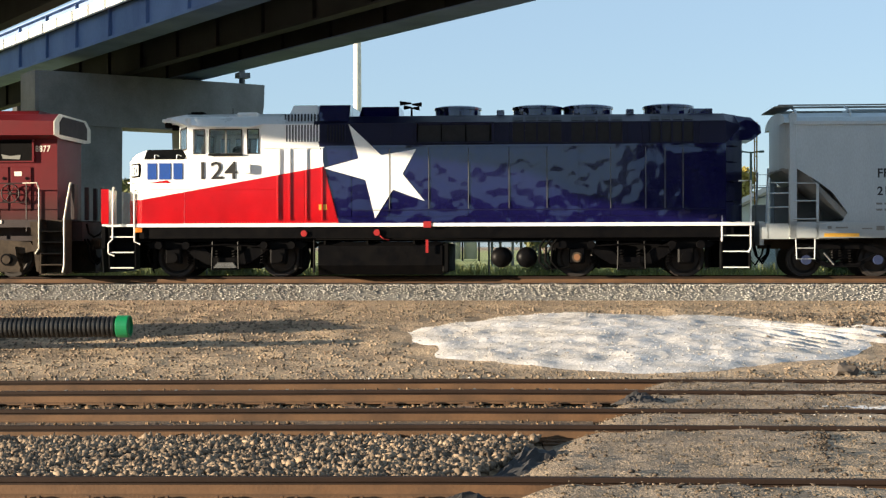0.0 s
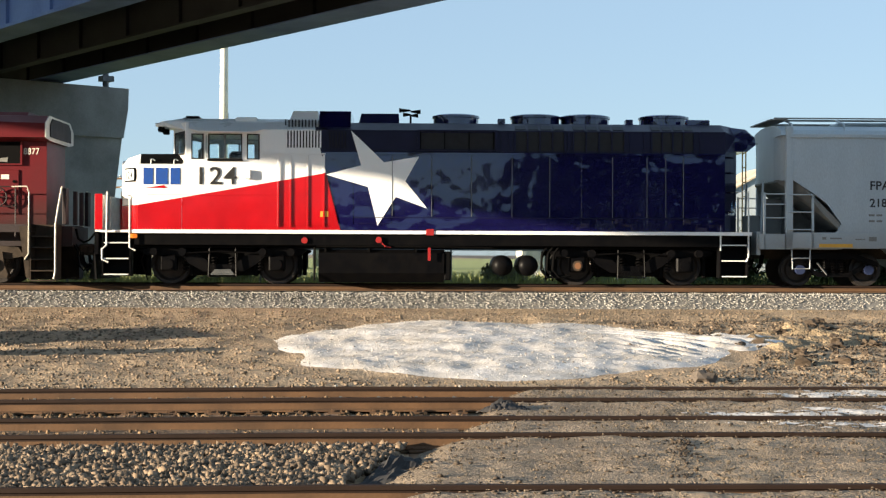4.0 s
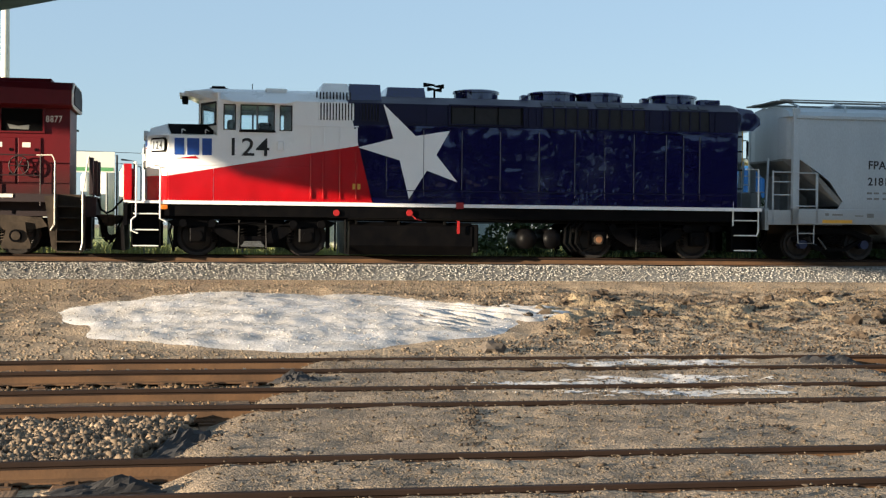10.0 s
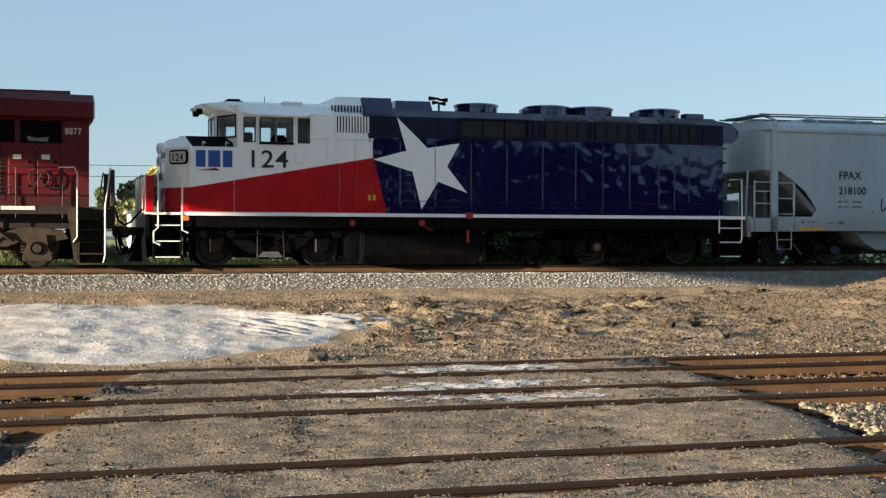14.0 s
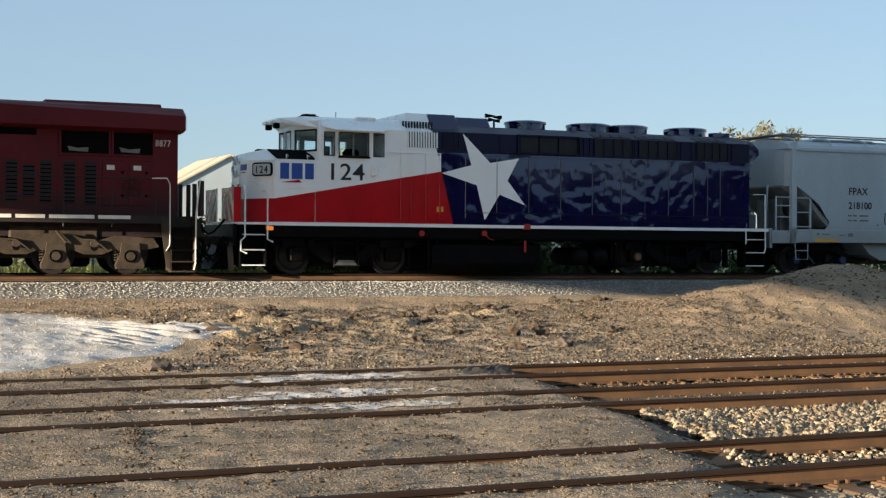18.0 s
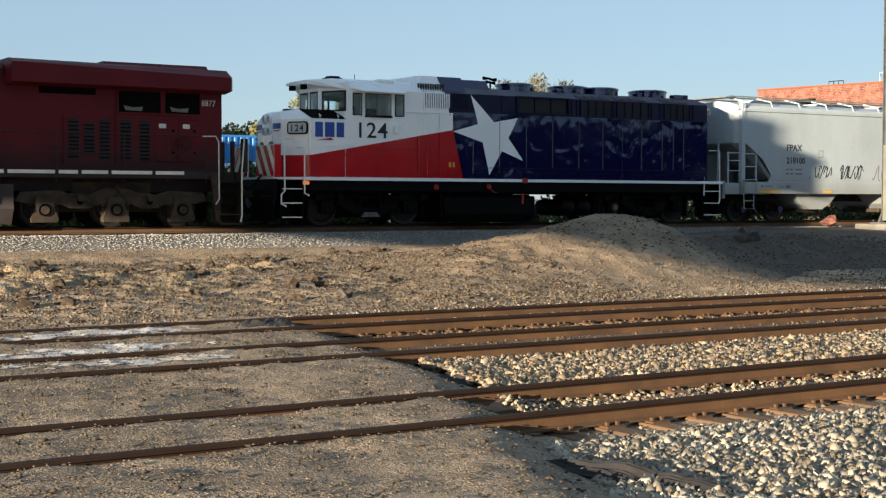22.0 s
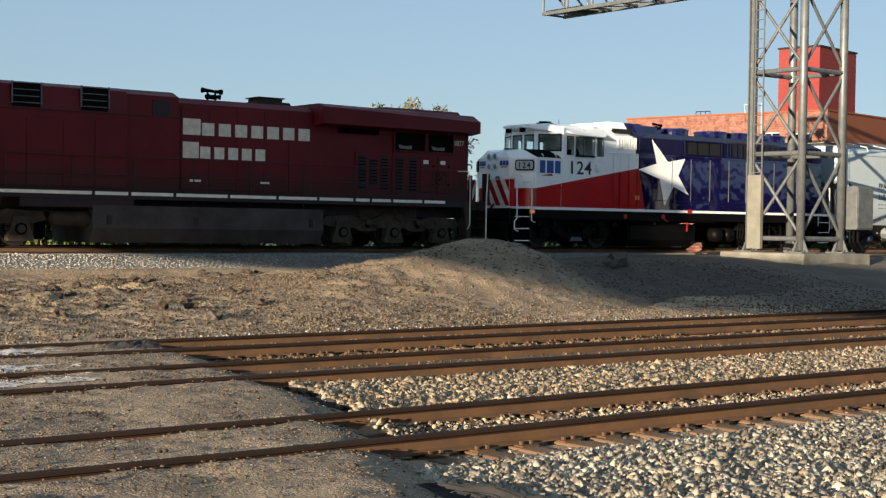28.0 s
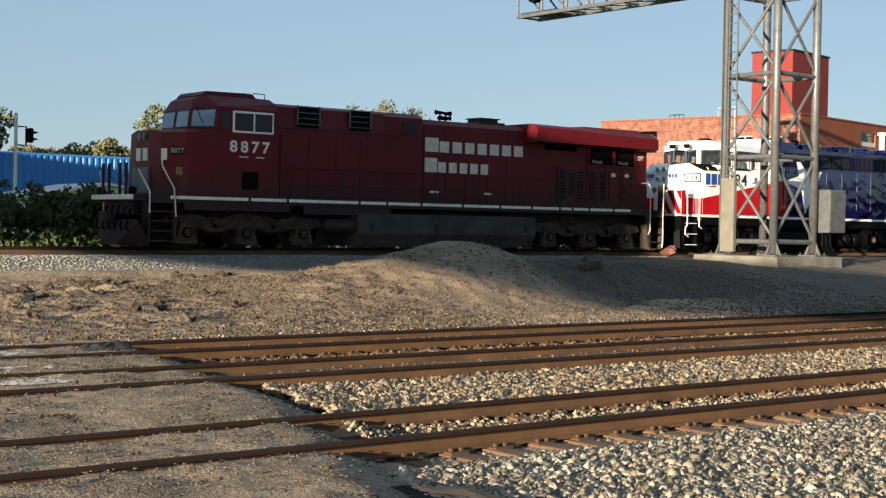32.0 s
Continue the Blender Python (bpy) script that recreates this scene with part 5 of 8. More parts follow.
for s in (-1, 1):
    fr = fpart("window_frame", made(box, -25.52, -24.14, s * 1.5, s * 1.53, 3.37, 4.0, 0.015), M["rod_white"], ccab)
    for a, b in ((-25.45, -24.84), (-24.78, -24.2)):
        fpart("window_pane", made(box, a, b, s * 1.53, s * 1.537, 3.43, 3.94), M["dark_glass"], fr)
    fpart("window_pane", made(prism, [(-25.9, 3.5), (-25.62, 3.45), (-25.6, 3.95), (-25.86, 3.97)], s * 1.5, s * 1.51), M["dark_glass"], ccab)
    corner = ((-26.05, s * 1.5, 3.4), (-26.6, s * 0.86, 3.4), (-25.98, s * 1.5, 4.1), (-26.5, s * 0.83, 4.05))
    front = ((-26.6, s * 0.86, 3.4), (-26.6, 0, 3.4), (-26.5, s * 0.83, 4.05), (-26.5, 0, 4.05))
    for wall_, u1 in ((corner, 0.95), (front, 0.94)):
        f2 = fpart("windscreen_frame", between(wall_, 0.05, u1, 0.12, 0.93, 0.002), M["visor"], ccab)
        fpart("windscreen", between(wall_, 0.09, u1 - 0.04, 0.18, 0.87, 0.012), M["pale_glass"], f2)
    fpart("wiper", made(tube, [(-26.42, s * 1.0, 4.08), (-26.38, s * 1.12, 3.8), (-26.3, s * 1.2, 3.6)], 0.012, 5), M["soot"], ccab)
    fpart("battery_grille", made(box, -25.17, -24.63, s * 1.5, s * 1.512, 1.73, 2.25), M["soot"], ccab)
    m = pose(-25.6 - C0, -1.506, 2.82, 90) if s < 0 else pose(-24.15 - C0, 1.506, 2.82, 90, 0, 180)
    words("number", "8877", 0.45, m, M["worn_white"], ccab, 1.14, 1.4, 0.004, 0.012)
    for a, b in ((-25.28, -24.98), (-24.72, -24.45)):
        fpart("notice_bar", made(box, a, b, s * 1.5, s * 1.506, 2.66, 2.69), M["worn_white"], ccab)
    cheek = ((-26.9, s * 1.48, 1.5), (-27.55, s * 1.0, 1.5), (-26.94, s * 1.42, 3.3), (-27.5, s * 0.95, 3.3))
    fpart("number_board", between(cheek, 0.12, 0.6, 0.65, 0.77, 0.01), M["soot"], cnose)
    turn = Matrix.Translation((-27.14 - C0, s * 1.3, 2.7)) @ Matrix.Rotation(math.atan2(s * 0.47, 0.6) + (math.pi if s > 0 else 0), 4, "Z")
    words("number", "8877", 0.2, turn @ pose(-0.2, -0.045, 0.01, 90, 0, 0), M["lamp_pale"], cnose, 0.9, 1.05, 0.002, 0.003)
    fpart("cross_plate", between(cheek, 0.2, 0.42, 0.33, 0.45, 0.004), M["tan_plate"], cnose, "dull gold square plate")
    fpart("emblem_block", between(cheek, 0.76, 0.98, 0.56, 0.74, 0.004), M["worn_white"], cnose)
    fpart("emblem_block", made(box, -27.64, -27.6, s * 0.08, s * 0.34, 2.5, 2.86), M["worn_white"], cnose)
    fpart("headlight", made(lathe, [(0.12, -0.04), (0.12, 0.05), (0.09, 0.05)], 14, pose(-27.6, s * 0.15, 3.2, 0, -90)), M["galv"], cnose)
    fpart("ditch_light", made(lathe, [(0.11, -0.1), (0.12, 0.06), (0.09, 0.07)], 14, pose(-28.4, s * 1.0, 1.62, 0, -90)), M["soot"], cnose)
fpart("nose_grating", made(box, -27.69, -27.61, -0.5, 0.5, 1.55, 2.3, 0.01), M["galv"], cnose)
fpart("cab_rail", made(tube, [(-24.5, -0.9, 4.45), (-24.5, -0.9, 4.6), (-24.1, -0.9, 4.6), (-24.1, -0.9, 4.45)], 0.015, 5), M["soot"], ccab)

# deck, sill stripes, handrails, steps
fpart("underframe", merged(made(box, -28.15, -8.1, -1.48, 1.48, 1.3, 1.5), made(box, -28.3, -7.2, -0.9, 0.9, 0.95, 1.45), made(box, -28.5, -28.1, -1.4, 1.4, 1.35, 1.5)), M["freight_dark"])
for s in (-1, 1):
    xs = [-27.5, -24.9, -23.6, -21.0, -19.95, -18.6, -16.9, -15.3, -13.9, -12.6, -12.0, -11.2, -10.0, -9.1, -8.65, -8.2]
    for a, b in zip(xs, xs[1:]):
        if b - a > 0.5:
            fpart("sill_stripe", made(box, a + 0.05, b - 0.05, s * 1.48, s * 1.5, 1.4, 1.49), M["worn_white"])
    fpart("skirt", merged(made(box, -27.0, -23.5, s * 1.35, s * 1.45, 1.1, 1.32, 0.01), made(box, -23.0, -19.8, s * 1.35, s * 1.45, 1.05, 1.32, 0.01)), M["freight_dark"])
    # walkway rail
    posts = [-23.4, -21.6, -19.8, -18.0, -16.2, -14.4, -12.6, -10.8, -9.6, -8.5]
    for x in posts:
        fpart("stanchion", made(tube, [(x, s * 1.45, 1.2), (x, s * 1.45, 2.45)], 0.018, 6), M["freight_dark"])
    fpart("handrail", made(tube, [(posts[0], s * 1.45, 2.45), (-8.62, s * 1.45, 2.45)], 0.018, 6), M["freight_dark"])
    fpart("handrail", made(tube, [(-8.6, s * 1.45, 2.45), (-8.22, s * 1.46, 2.46), (-8.15, s * 1.5, 2.3), (-8.15, s * 1.52, 0.75), (-8.25, s * 1.52, 0.6)], 0.018, 6), M["rod_cream"])
    fpart("handrail", made(tube, [(posts[0], s * 1.45, 1.95), (-8.5, s * 1.45, 1.95)], 0.014, 5), M["freight_dark"])
    fpart("handrail", made(tube, [(-7.34, s * 1.4, 2.46), (-7.36, s * 1.42, 2.4), (-7.48, s * 1.52, 1.5), (-7.48, s * 1.52, 0.3), (-7.52, s * 1.52, 0.12)], 0.022, 6), M["rod_cream"])
    fpart("gate_post", made(box, -7.34, -7.24, s * 1.1, s * 1.4, 1.5, 2.42, 0.01), M["freight_dark"])
    fpart("gate_post", made(box, -7.3, -7.2, s * 0.3, s * 0.42, 1.5, 2.38, 0.01), M["freight_dark"])
    st = fpart("step_frame", merged(made(box, -8.15, -8.1, s * 1.5, s * 1.0, 0.1, 1.5), made(box, -7.5, -7.45, s * 1.5, s * 1.0, 0.1, 1.5), made(box, -8.1, -7.5, s * 1.05, s * 1.0, 0.1, 1.5), made(prism, [(-8.4, 1.45), (-8.12, 1.45), (-8.12, 0.15), (-8.22, 0.15)], s * 1.5, s * 1.46)), M["grime"])
    for z in (1.2, 0.92, 0.62, 0.33, 0.08):
        fpart("tread", made(box, -8.1, -7.5, s * 1.5, s * 1.08, z - 0.02, z + 0.01), M["black"] if z > 0.4 else M["grime"], st)
    st = fpart("step_frame", merged(made(box, -28.1, -28.05, s * 1.45, s * 1.0, 0.15, 1.5), made(box, -27.36, -27.27, s * 1.5, s * 1.0, 0.15, 1.5), made(box, -28.05, -27.36, s * 1.02, s * 0.98, 0.15, 1.5)), M["freight_dark"])
    for z in (1.3, 1.05, 0.78, 0.5, 0.22):
        fpart("tread", made(box, -28.05, -27.36, s * 1.47, s * 1.05, z - 0.02, z + 0.01), M["grime"], st)
    fpart("handrail", made(tube, [(-27.62, s * 1.25, 2.5), (-27.64, s * 1.35, 2.3), (-27.35, s * 1.5, 1.7), (-27.3, s * 1.53, 0.9)], 0.022, 6), M["rod_cream"])
    fpart("handrail", made(tube, [(-28.32, s * 1.25, 2.2), (-28.3, s * 1.3, 2.1), (-28.1, s * 1.5, 1.6), (-28.1, s * 1.5, 1.0)], 0.022, 6), M["rod_cream"])
    for y in (0.35, 0.75):
        fpart("front_post", made(box, -28.5, -28.42, s * y - 0.03, s * y + 0.03, 1.5, 2.4, 0.01), M["freight_dark"])
    # lettering reduced to plain bars
    for z0, h, xs in ((3.18, 0.36, [(-18.15, 0.5, 0.46)] + [(-17.55 + 0.535 * k, 0.36, 0.36) for k in range(7)]), (2.52, 0.34, [(-18.15, 0.46, 0.46)] + [(-17.6 + 0.45 * k, 0.3, 0.34) for k in range(5)])):
        for x, w, hh in xs:
            ya, yb = s * (HH + 0.022), s * (HH + 0.028)
            fpart("lettering_bar", made(box, x + 0.02, x + w * 1.14, ya, yb, z0, z0 + hh), M["letter_white"], hood)
    m = pose(-8.43 - C0, -HH - 0.006, 3.3, 90) if s < 0 else pose(-8.05 - C0, HH + 0.006, 3.3, 90, 0, 180)
    words("number", "8877", 0.23, m, M["worn_white"], radhood, 0.8, 1.12, 0.003, 0.002)
bm = bmesh.new()
bmesh.ops.convex_hull(bm, input=[bm.verts.new(p) for s in (-1, 1) for p in ((-28.4, s * 1.4, 0.8), (-28.05, s * 1.45, 0.08), (-28.6, s * 0.5, 0.08), (-28.55, s * 0.4, 0.75))])
fpart("plough", bm, M["freight_dark"])
fpart("front_sill", made(box, -28.57, -28.48, -1.3, 1.3, 1.36, 1.5, 0.01), M["worn_white"])
bm = bmesh.new()
for k in range(7):
    y = -1.2 + 0.4 * k
    tube(bm, [(-28.48, y, 1.2), (-28.58, y, 0.9), (-28.64, y * 0.95, 0.6), (-28.56, y * 0.9, 0.5)], 0.03, 6)
fpart("air_hoses", bm, M["soot"])
for x, d in ((-28.45, -1), (-7.2, 1)):
    fpart("coupler", merged(made(box, x, x + d * 0.3, -0.12, 0.12, 0.78, 1.0, 0.02), made(box, x + d * 0.2, x + d * 0.42, -0.2, 0.2, 0.72, 1.02, 0.05)), M["grime"])
for k, y in enumerate((-0.5, -0.75, 0.5)):
    fpart("air_hose", made(tube, [(-7.2, y, 1.0), (-7.1, y, 0.85), (-7.05, y, 0.5 - 0.05 * k), (-6.95, y * 0.9, 0.38 - 0.06 * k), (-6.85, y * 0.8, 0.5)], 0.026, 6), M["soot"])

# fuel tank
M["tank_grey"] = surface("dusty_tank_paint", lin((74, 68, 66)), 0.8, second=lin((46, 42, 41)), scale=0.9, amount=0.9, fine=30, bump=0.15, spec=0.25)
tk = fpart("fuel_tank", made(prism, [(-1.45, 1.12), (-1.48, 0.5), (-1.25, 0.1), (1.25, 0.1), (1.48, 0.5), (1.45, 1.12)], -21.0, -13.7, "x"), M["tank_grey"])
for x in (-20.6, -18.0, -14.2):
    fpart("filler", made(box, x, x + 0.15, -1.5, -1.44, 0.6, 0.85, 0.02), M["freight_dark"], tk)
fpart("air_reservoir", made(lathe, [(0.08, -0.7), (0.2, -0.6), (0.2, 0.6), (0.08, 0.7)], 14, pose(-21.4, -1.15, 0.75, 0, 90)), M["grime"], None, "", True)

# three-axle bogies
for xs in ((-26.8, -24.85, -22.9), (-12.85, -10.95, -9.1)):
    bg = fpart("bogie", merged(made(box, xs[0] - 0.45, xs[2] + 0.45, -0.66, 0.66, 0.4, 1.0, 0.05), made(box, xs[1] - 1.1, xs[1] + 1.1, -0.95, 0.95, 0.75, 1.25, 0.05)), M["grime"])
    for s in (-1, 1):
        f = [(xs[0] - 0.75, 0.7), (xs[0] - 0.6, 0.92), (xs[0] + 0.35, 0.98), (xs[0] + 0.75, 0.86), (xs[1] - 0.75, 0.86), (xs[1] - 0.35, 1.02), (xs[1] + 0.35, 1.02), (xs[1] + 0.75, 0.86), (xs[2] - 0.75, 0.86), (xs[2] - 0.35, 0.98), (xs[2] + 0.6, 0.92), (xs[2] + 0.75, 0.7), (xs[2] + 0.4, 0.62), (xs[2] - 0.45, 0.6), (xs[2] - 0.7, 0.5), (xs[1] + 0.7, 0.5), (xs[1] + 0.45, 0.6), (xs[1] - 0.45, 0.6), (xs[1] - 0.7, 0.5), (xs[0] + 0.7, 0.5), (xs[0] + 0.45, 0.6), (xs[0] - 0.4, 0.62)]
        fpart("side_frame", made(prism, f, s * 1.0, s * 1.18), M["grime"], bg)
        for x in (xs[0] + 0.95, xs[1] + 0.95):
            fpart("frame_hole", made(disc, x, s * 1.18, s * 1.186, 0.68, 0.09, 14), M["soot"], bg)
        for x in xs:
            bx = fpart("axle_box", made(prism, [(x - 0.22, 0.8), (x + 0.22, 0.8), (x + 0.26, 0.5), (x + 0.36, 0.24), (x + 0.34, 0.14), (x - 0.34, 0.14), (x - 0.36, 0.24), (x - 0.26, 0.5)], s * 1.02, s * 1.26), M["grime"], bg)
            cv = fpart("cover", made(disc, x, s * 1.26, s * 1.3, 0.46, 0.16, 18), M["black"], bx)
            fpart("cap", made(disc, x, s * 1.3, s * 1.32, 0.46, 0.11, 16), M["grime"], cv)
            for d in (-0.3, 0.3):
                fpart("spring", made(coil, x + d, s * 1.1, 0.32, 0.66, 0.075, 5), M["grime"], bg)
        for x in (xs[0] + 0.95, xs[1] + 0.95):
            fpart("brake_cylinder", made(disc, x, s * 1.1, s * 1.3, 0.78, 0.1, 14), M["grime"], bg)
            fpart("brake_rod", made(tube, [(x - 0.35, s * 1.25, 0.88), (x, s * 1.3, 0.86), (x + 0.35, s * 1.25, 0.6)], 0.025, 6), M["grime"], bg)
        fpart("damper", made(tube, [(xs[1], s * 1.25, 1.1), (xs[1] + 0.25, s * 1.28, 0.8)], 0.04, 8), M["grime"], bg)
    for x in xs:
        wheelset(x, 0.53, freight, C0)
        fpart("traction_motor", made(box, x + 0.2, x + 0.95, -0.6, 0.6, 0.18, 0.85, 0.08), M["soot"], bg)
# ---- covered hopper ----
K0 = 19.5
hop = thing("hopper_wagon", on_far_track(TRAVEL[0] + K0), "pale grey covered hopper wagon with black lettering and graffiti", "railway wagon")
MOVING.append((hop, K0))
XA, XB = 11.15, 27.6


def hpart(name, bm, material, parent=None, label="", smooth=False):
    return tpart(name, bm, material, parent or hop, label, smooth, K0)


SW = 1.58
ca, cb = XA - 0.2, XB + 0.2
side = [(XA, 3.86), (XA, 2.78), (11.8, 2.36), (12.12, 2.12), (12.5, 1.6), (12.34, 1.36), (26.41, 1.36), (26.25, 1.6), (26.63, 2.12), (26.95, 2.36), (XB, 2.78), (XB, 3.86)]
hbody = hpart("side_wall", made(prism, side, -SW, -SW + 0.03), M["hopper_grey"])
hpart("side_wall", made(prism, side, SW - 0.03, SW), M["hopper_grey"])
bm = bmesh.new()
prism(bm, [(-SW, 3.86), (-1.5, 4.0), (-1.1, 4.12), (-0.5, 4.19), (0.5, 4.19), (1.1, 4.12), (1.5, 4.0), (SW, 3.86)], ca, cb, "x")
roof = hpart("roof", bm, M["hopper_grey"])
for x, xe in ((XA, ca), (XB, cb)):
    # rounded end wall above, slope sheet below
    d = 1 if x == XA else -1
    plan = [(x + d * 0.1, -SW), (x - d * 0.02, -1.5), (x - d * 0.14, -1.25), (xe, -0.8), (xe, 0.8), (x - d * 0.14, 1.25), (x - d * 0.02, 1.5), (x + d * 0.1, SW)]
    hpart("end_wall", made(prism, plan, 2.72, 3.88, "z"), M["hopper_grey"])
    bm = bmesh.new()
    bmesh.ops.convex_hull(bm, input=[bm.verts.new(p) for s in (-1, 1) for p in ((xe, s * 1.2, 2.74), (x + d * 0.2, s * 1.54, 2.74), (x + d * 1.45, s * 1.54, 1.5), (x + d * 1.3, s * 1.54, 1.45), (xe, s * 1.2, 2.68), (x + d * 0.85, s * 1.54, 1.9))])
    # A darker grey than the walls and roof.
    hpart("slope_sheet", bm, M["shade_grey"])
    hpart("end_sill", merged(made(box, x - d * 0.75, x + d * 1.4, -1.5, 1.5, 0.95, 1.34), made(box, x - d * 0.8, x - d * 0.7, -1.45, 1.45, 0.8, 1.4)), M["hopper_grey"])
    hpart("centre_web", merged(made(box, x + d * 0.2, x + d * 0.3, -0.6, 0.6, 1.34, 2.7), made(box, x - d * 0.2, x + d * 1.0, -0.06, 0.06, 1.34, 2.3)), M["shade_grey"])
    for s in (-1, 1):
        hpart("end_post", made(box, x - 0.08, x + 0.1, s * 1.6, s * 1.44, 0.95, 4.08, 0.01), M["hopper_grey"])
        hpart("brace", made(tube, [(x - d * 0.55, s * 0.9, 1.35), (x - d * 0.5, s * 0.9, 2.75)], 0.03, 6), M["hopper_grey"])
        lad = hpart("ladder", merged(made(box, x + d * 0.58, x + d * 0.64, s * 1.6, s * 1.56, 0.95, 2.36), *[made(tube, [(x, s * 1.62, z), (x + d * 0.62, s * 1.62, z)], 0.016, 5) for z in (1.45, 1.9, 2.34)]), M["hopper_grey"])
        lad2 = hpart("ladder", merged(made(box, x - d * 0.62, x - d * 0.58, s * 1.5, s * 1.46, 0.95, 2.4), *[made(tube, [(x - d * 0.6, s * 1.5, z), (x, s * 1.55, z)], 0.016, 5) for z in (1.75, 2.1, 2.36)]), M["hopper_grey"])
        hpart("stirrup", made(tube, [(x + d * 0.08, s * 1.54, 0.98), (x + d * 0.1, s * 1.56, 0.45), (x + d * 0.54, s * 1.56, 0.45), (x + d * 0.56, s * 1.54, 0.98)], 0.02, 6), M["hopper_grey"])
        hpart("stirrup_bar", made(tube, [(x + d * 0.1, s * 1.56, 0.72), (x + d * 0.54, s * 1.56, 0.72)], 0.016, 6), M["hopper_grey"])
    hpart("end_ladder", merged(*[made(tube, [(x - d * 0.5, 1.0, z), (x - d * 0.5, 1.4, z)], 0.016, 5) for z in (1.6, 2.0, 2.4, 2.8, 3.2, 3.6, 4.0)], made(tube, [(x - d * 0.5, 1.4, 1.4), (x - d * 0.5, 1.4, 4.1)], 0.02, 5), made(tube, [(x - d * 0.5, 1.0, 1.4), (x - d * 0.5, 1.0, 4.1)], 0.02, 5)), M["yellow"] if x == XA else M["hopper_grey"])
    hpart("brake_box", made(box, x - d * 0.72, x - d * 0.4, -0.2, 0.5, 1.4, 1.85, 0.03), M["shade_grey"])
    hpart("coupler", merged(made(box, x - d * 0.75, x - d * 1.15, -0.12, 0.12, 0.78, 1.0, 0.02), made(box, x - d * 1.0, x - d * 1.22, -0.2, 0.2, 0.72, 1.02, 0.05)), M["grime"])
for s in (-1, 1):
    hpart("side_sill", made(box, XA - 0.08, XB + 0.08, s * 1.5, s * 1.6, 0.97, 1.38, 0.01), M["hopper_grey"])
    hpart("top_chord", made(box, XA, XB, s * 1.56, s * 1.62, 3.8, 3.9, 0.01), M["hopper_grey"])
    for a, b in ((11.92, 12.78), (15.05, 15.46), (24.0, 24.8)):
        hpart("reflector", made(box, a, b, s * 1.6, s * 1.606, 1.0, 1.09), M["yellow"])
    for bar in (made(box, 12.0, 12.1, s * 1.6, s * 1.606, 1.2, 1.27), made(box, 12.2, 12.5, s * 1.6, s * 1.606, 1.21, 1.25), made(box, 12.85, 13.1, s * 1.6, s * 1.606, 1.19, 1.22), made(box, 13.2, 13.4, s * 1.6, s * 1.606, 1.16, 1.27)):
        hpart("notice_bar", bar, M["shade_grey"])
    for bar in [made(box, a, b, s * SW, s * (SW + 0.006), z, z + 0.05) for z in (1.8, 1.65) for a, b in ((13.2, 13.35), (13.4, 13.55), (13.66, 14.0))]:
        hpart("notice_bar", bar, M["shade_grey"])
    hpart("notice_box", merged(made(box, 14.82, 15.04, s * SW, s * (SW + 0.005), 2.5, 2.52), made(box, 14.82, 15.04, s * SW, s * (SW + 0.005), 2.26, 2.28), made(box, 14.82, 14.84, s * SW, s * (SW + 0.005), 2.26, 2.52), made(box, 15.02, 15.04, s * SW, s * (SW + 0.005), 2.26, 2.52)), M["shade_grey"])
    hpart("rust_streak", made(box, 14.35, 14.4, s * SW, s * (SW + 0.004), 1.52, 1.56), M["rail"])
words("wagon_mark", "FPAX", 0.315, pose(13.22 - K0, -SW - 0.006, 2.48, 90), M["ink"], hbody, 0.98, 1.04, 0.002, 0.006)
words("wagon_mark", "218100", 0.3, pose(13.22 - K0, -SW - 0.006, 2.04, 90), M["ink"], hbody, 0.98, 1.04, 0.002, 0.006)
# graffiti as loose strokes
rng = random.Random(4)
M["spray"] = surface("black_spray_paint", lin((26, 27, 30)), 0.7, scale=9, bump=0.0)
M["spray2"] = surface("mauve_spray_paint", lin((136, 122, 140)), 0.7, scale=9, bump=0.0)
for x, w, z0, h, mt in ((14.65, 0.95, 1.5, 0.5, "spray"), (15.85, 1.35, 1.48, 0.55, "spray"), (17.7, 1.5, 1.45, 0.6, "spray2"), (20.1, 1.2, 1.5, 0.5, "spray"), (21.9, 0.9, 1.5, 0.5, "spray")):
    bm = bmesh.new()
    for k in range(int(w / 0.2)):
        cx = x + 0.2 * k + 0.1
        pts, a0 = [], rng.uniform(0, 6)
        rx, rz, tz = rng.uniform(0.08, 0.16), h * rng.uniform(0.3, 0.5), rng.uniform(0.5, 1.3)
        for i in range(12):
            a = a0 + i * 0.5 * tz
            pts.append((cx + rx * math.cos(a) + 0.015 * i - 0.08, -SW - 0.002, z0 + h / 2 + rz * math.sin(a * 1.3)))
        tube(bm, pts, 0.022, 5)
    for v in bm.verts:
        v.co.y = -SW - 0.002 + (v.co.y + SW + 0.002) * 0.15
    hpart("graffiti", bm, M[mt], hbody, "dark sprayed scrawl")
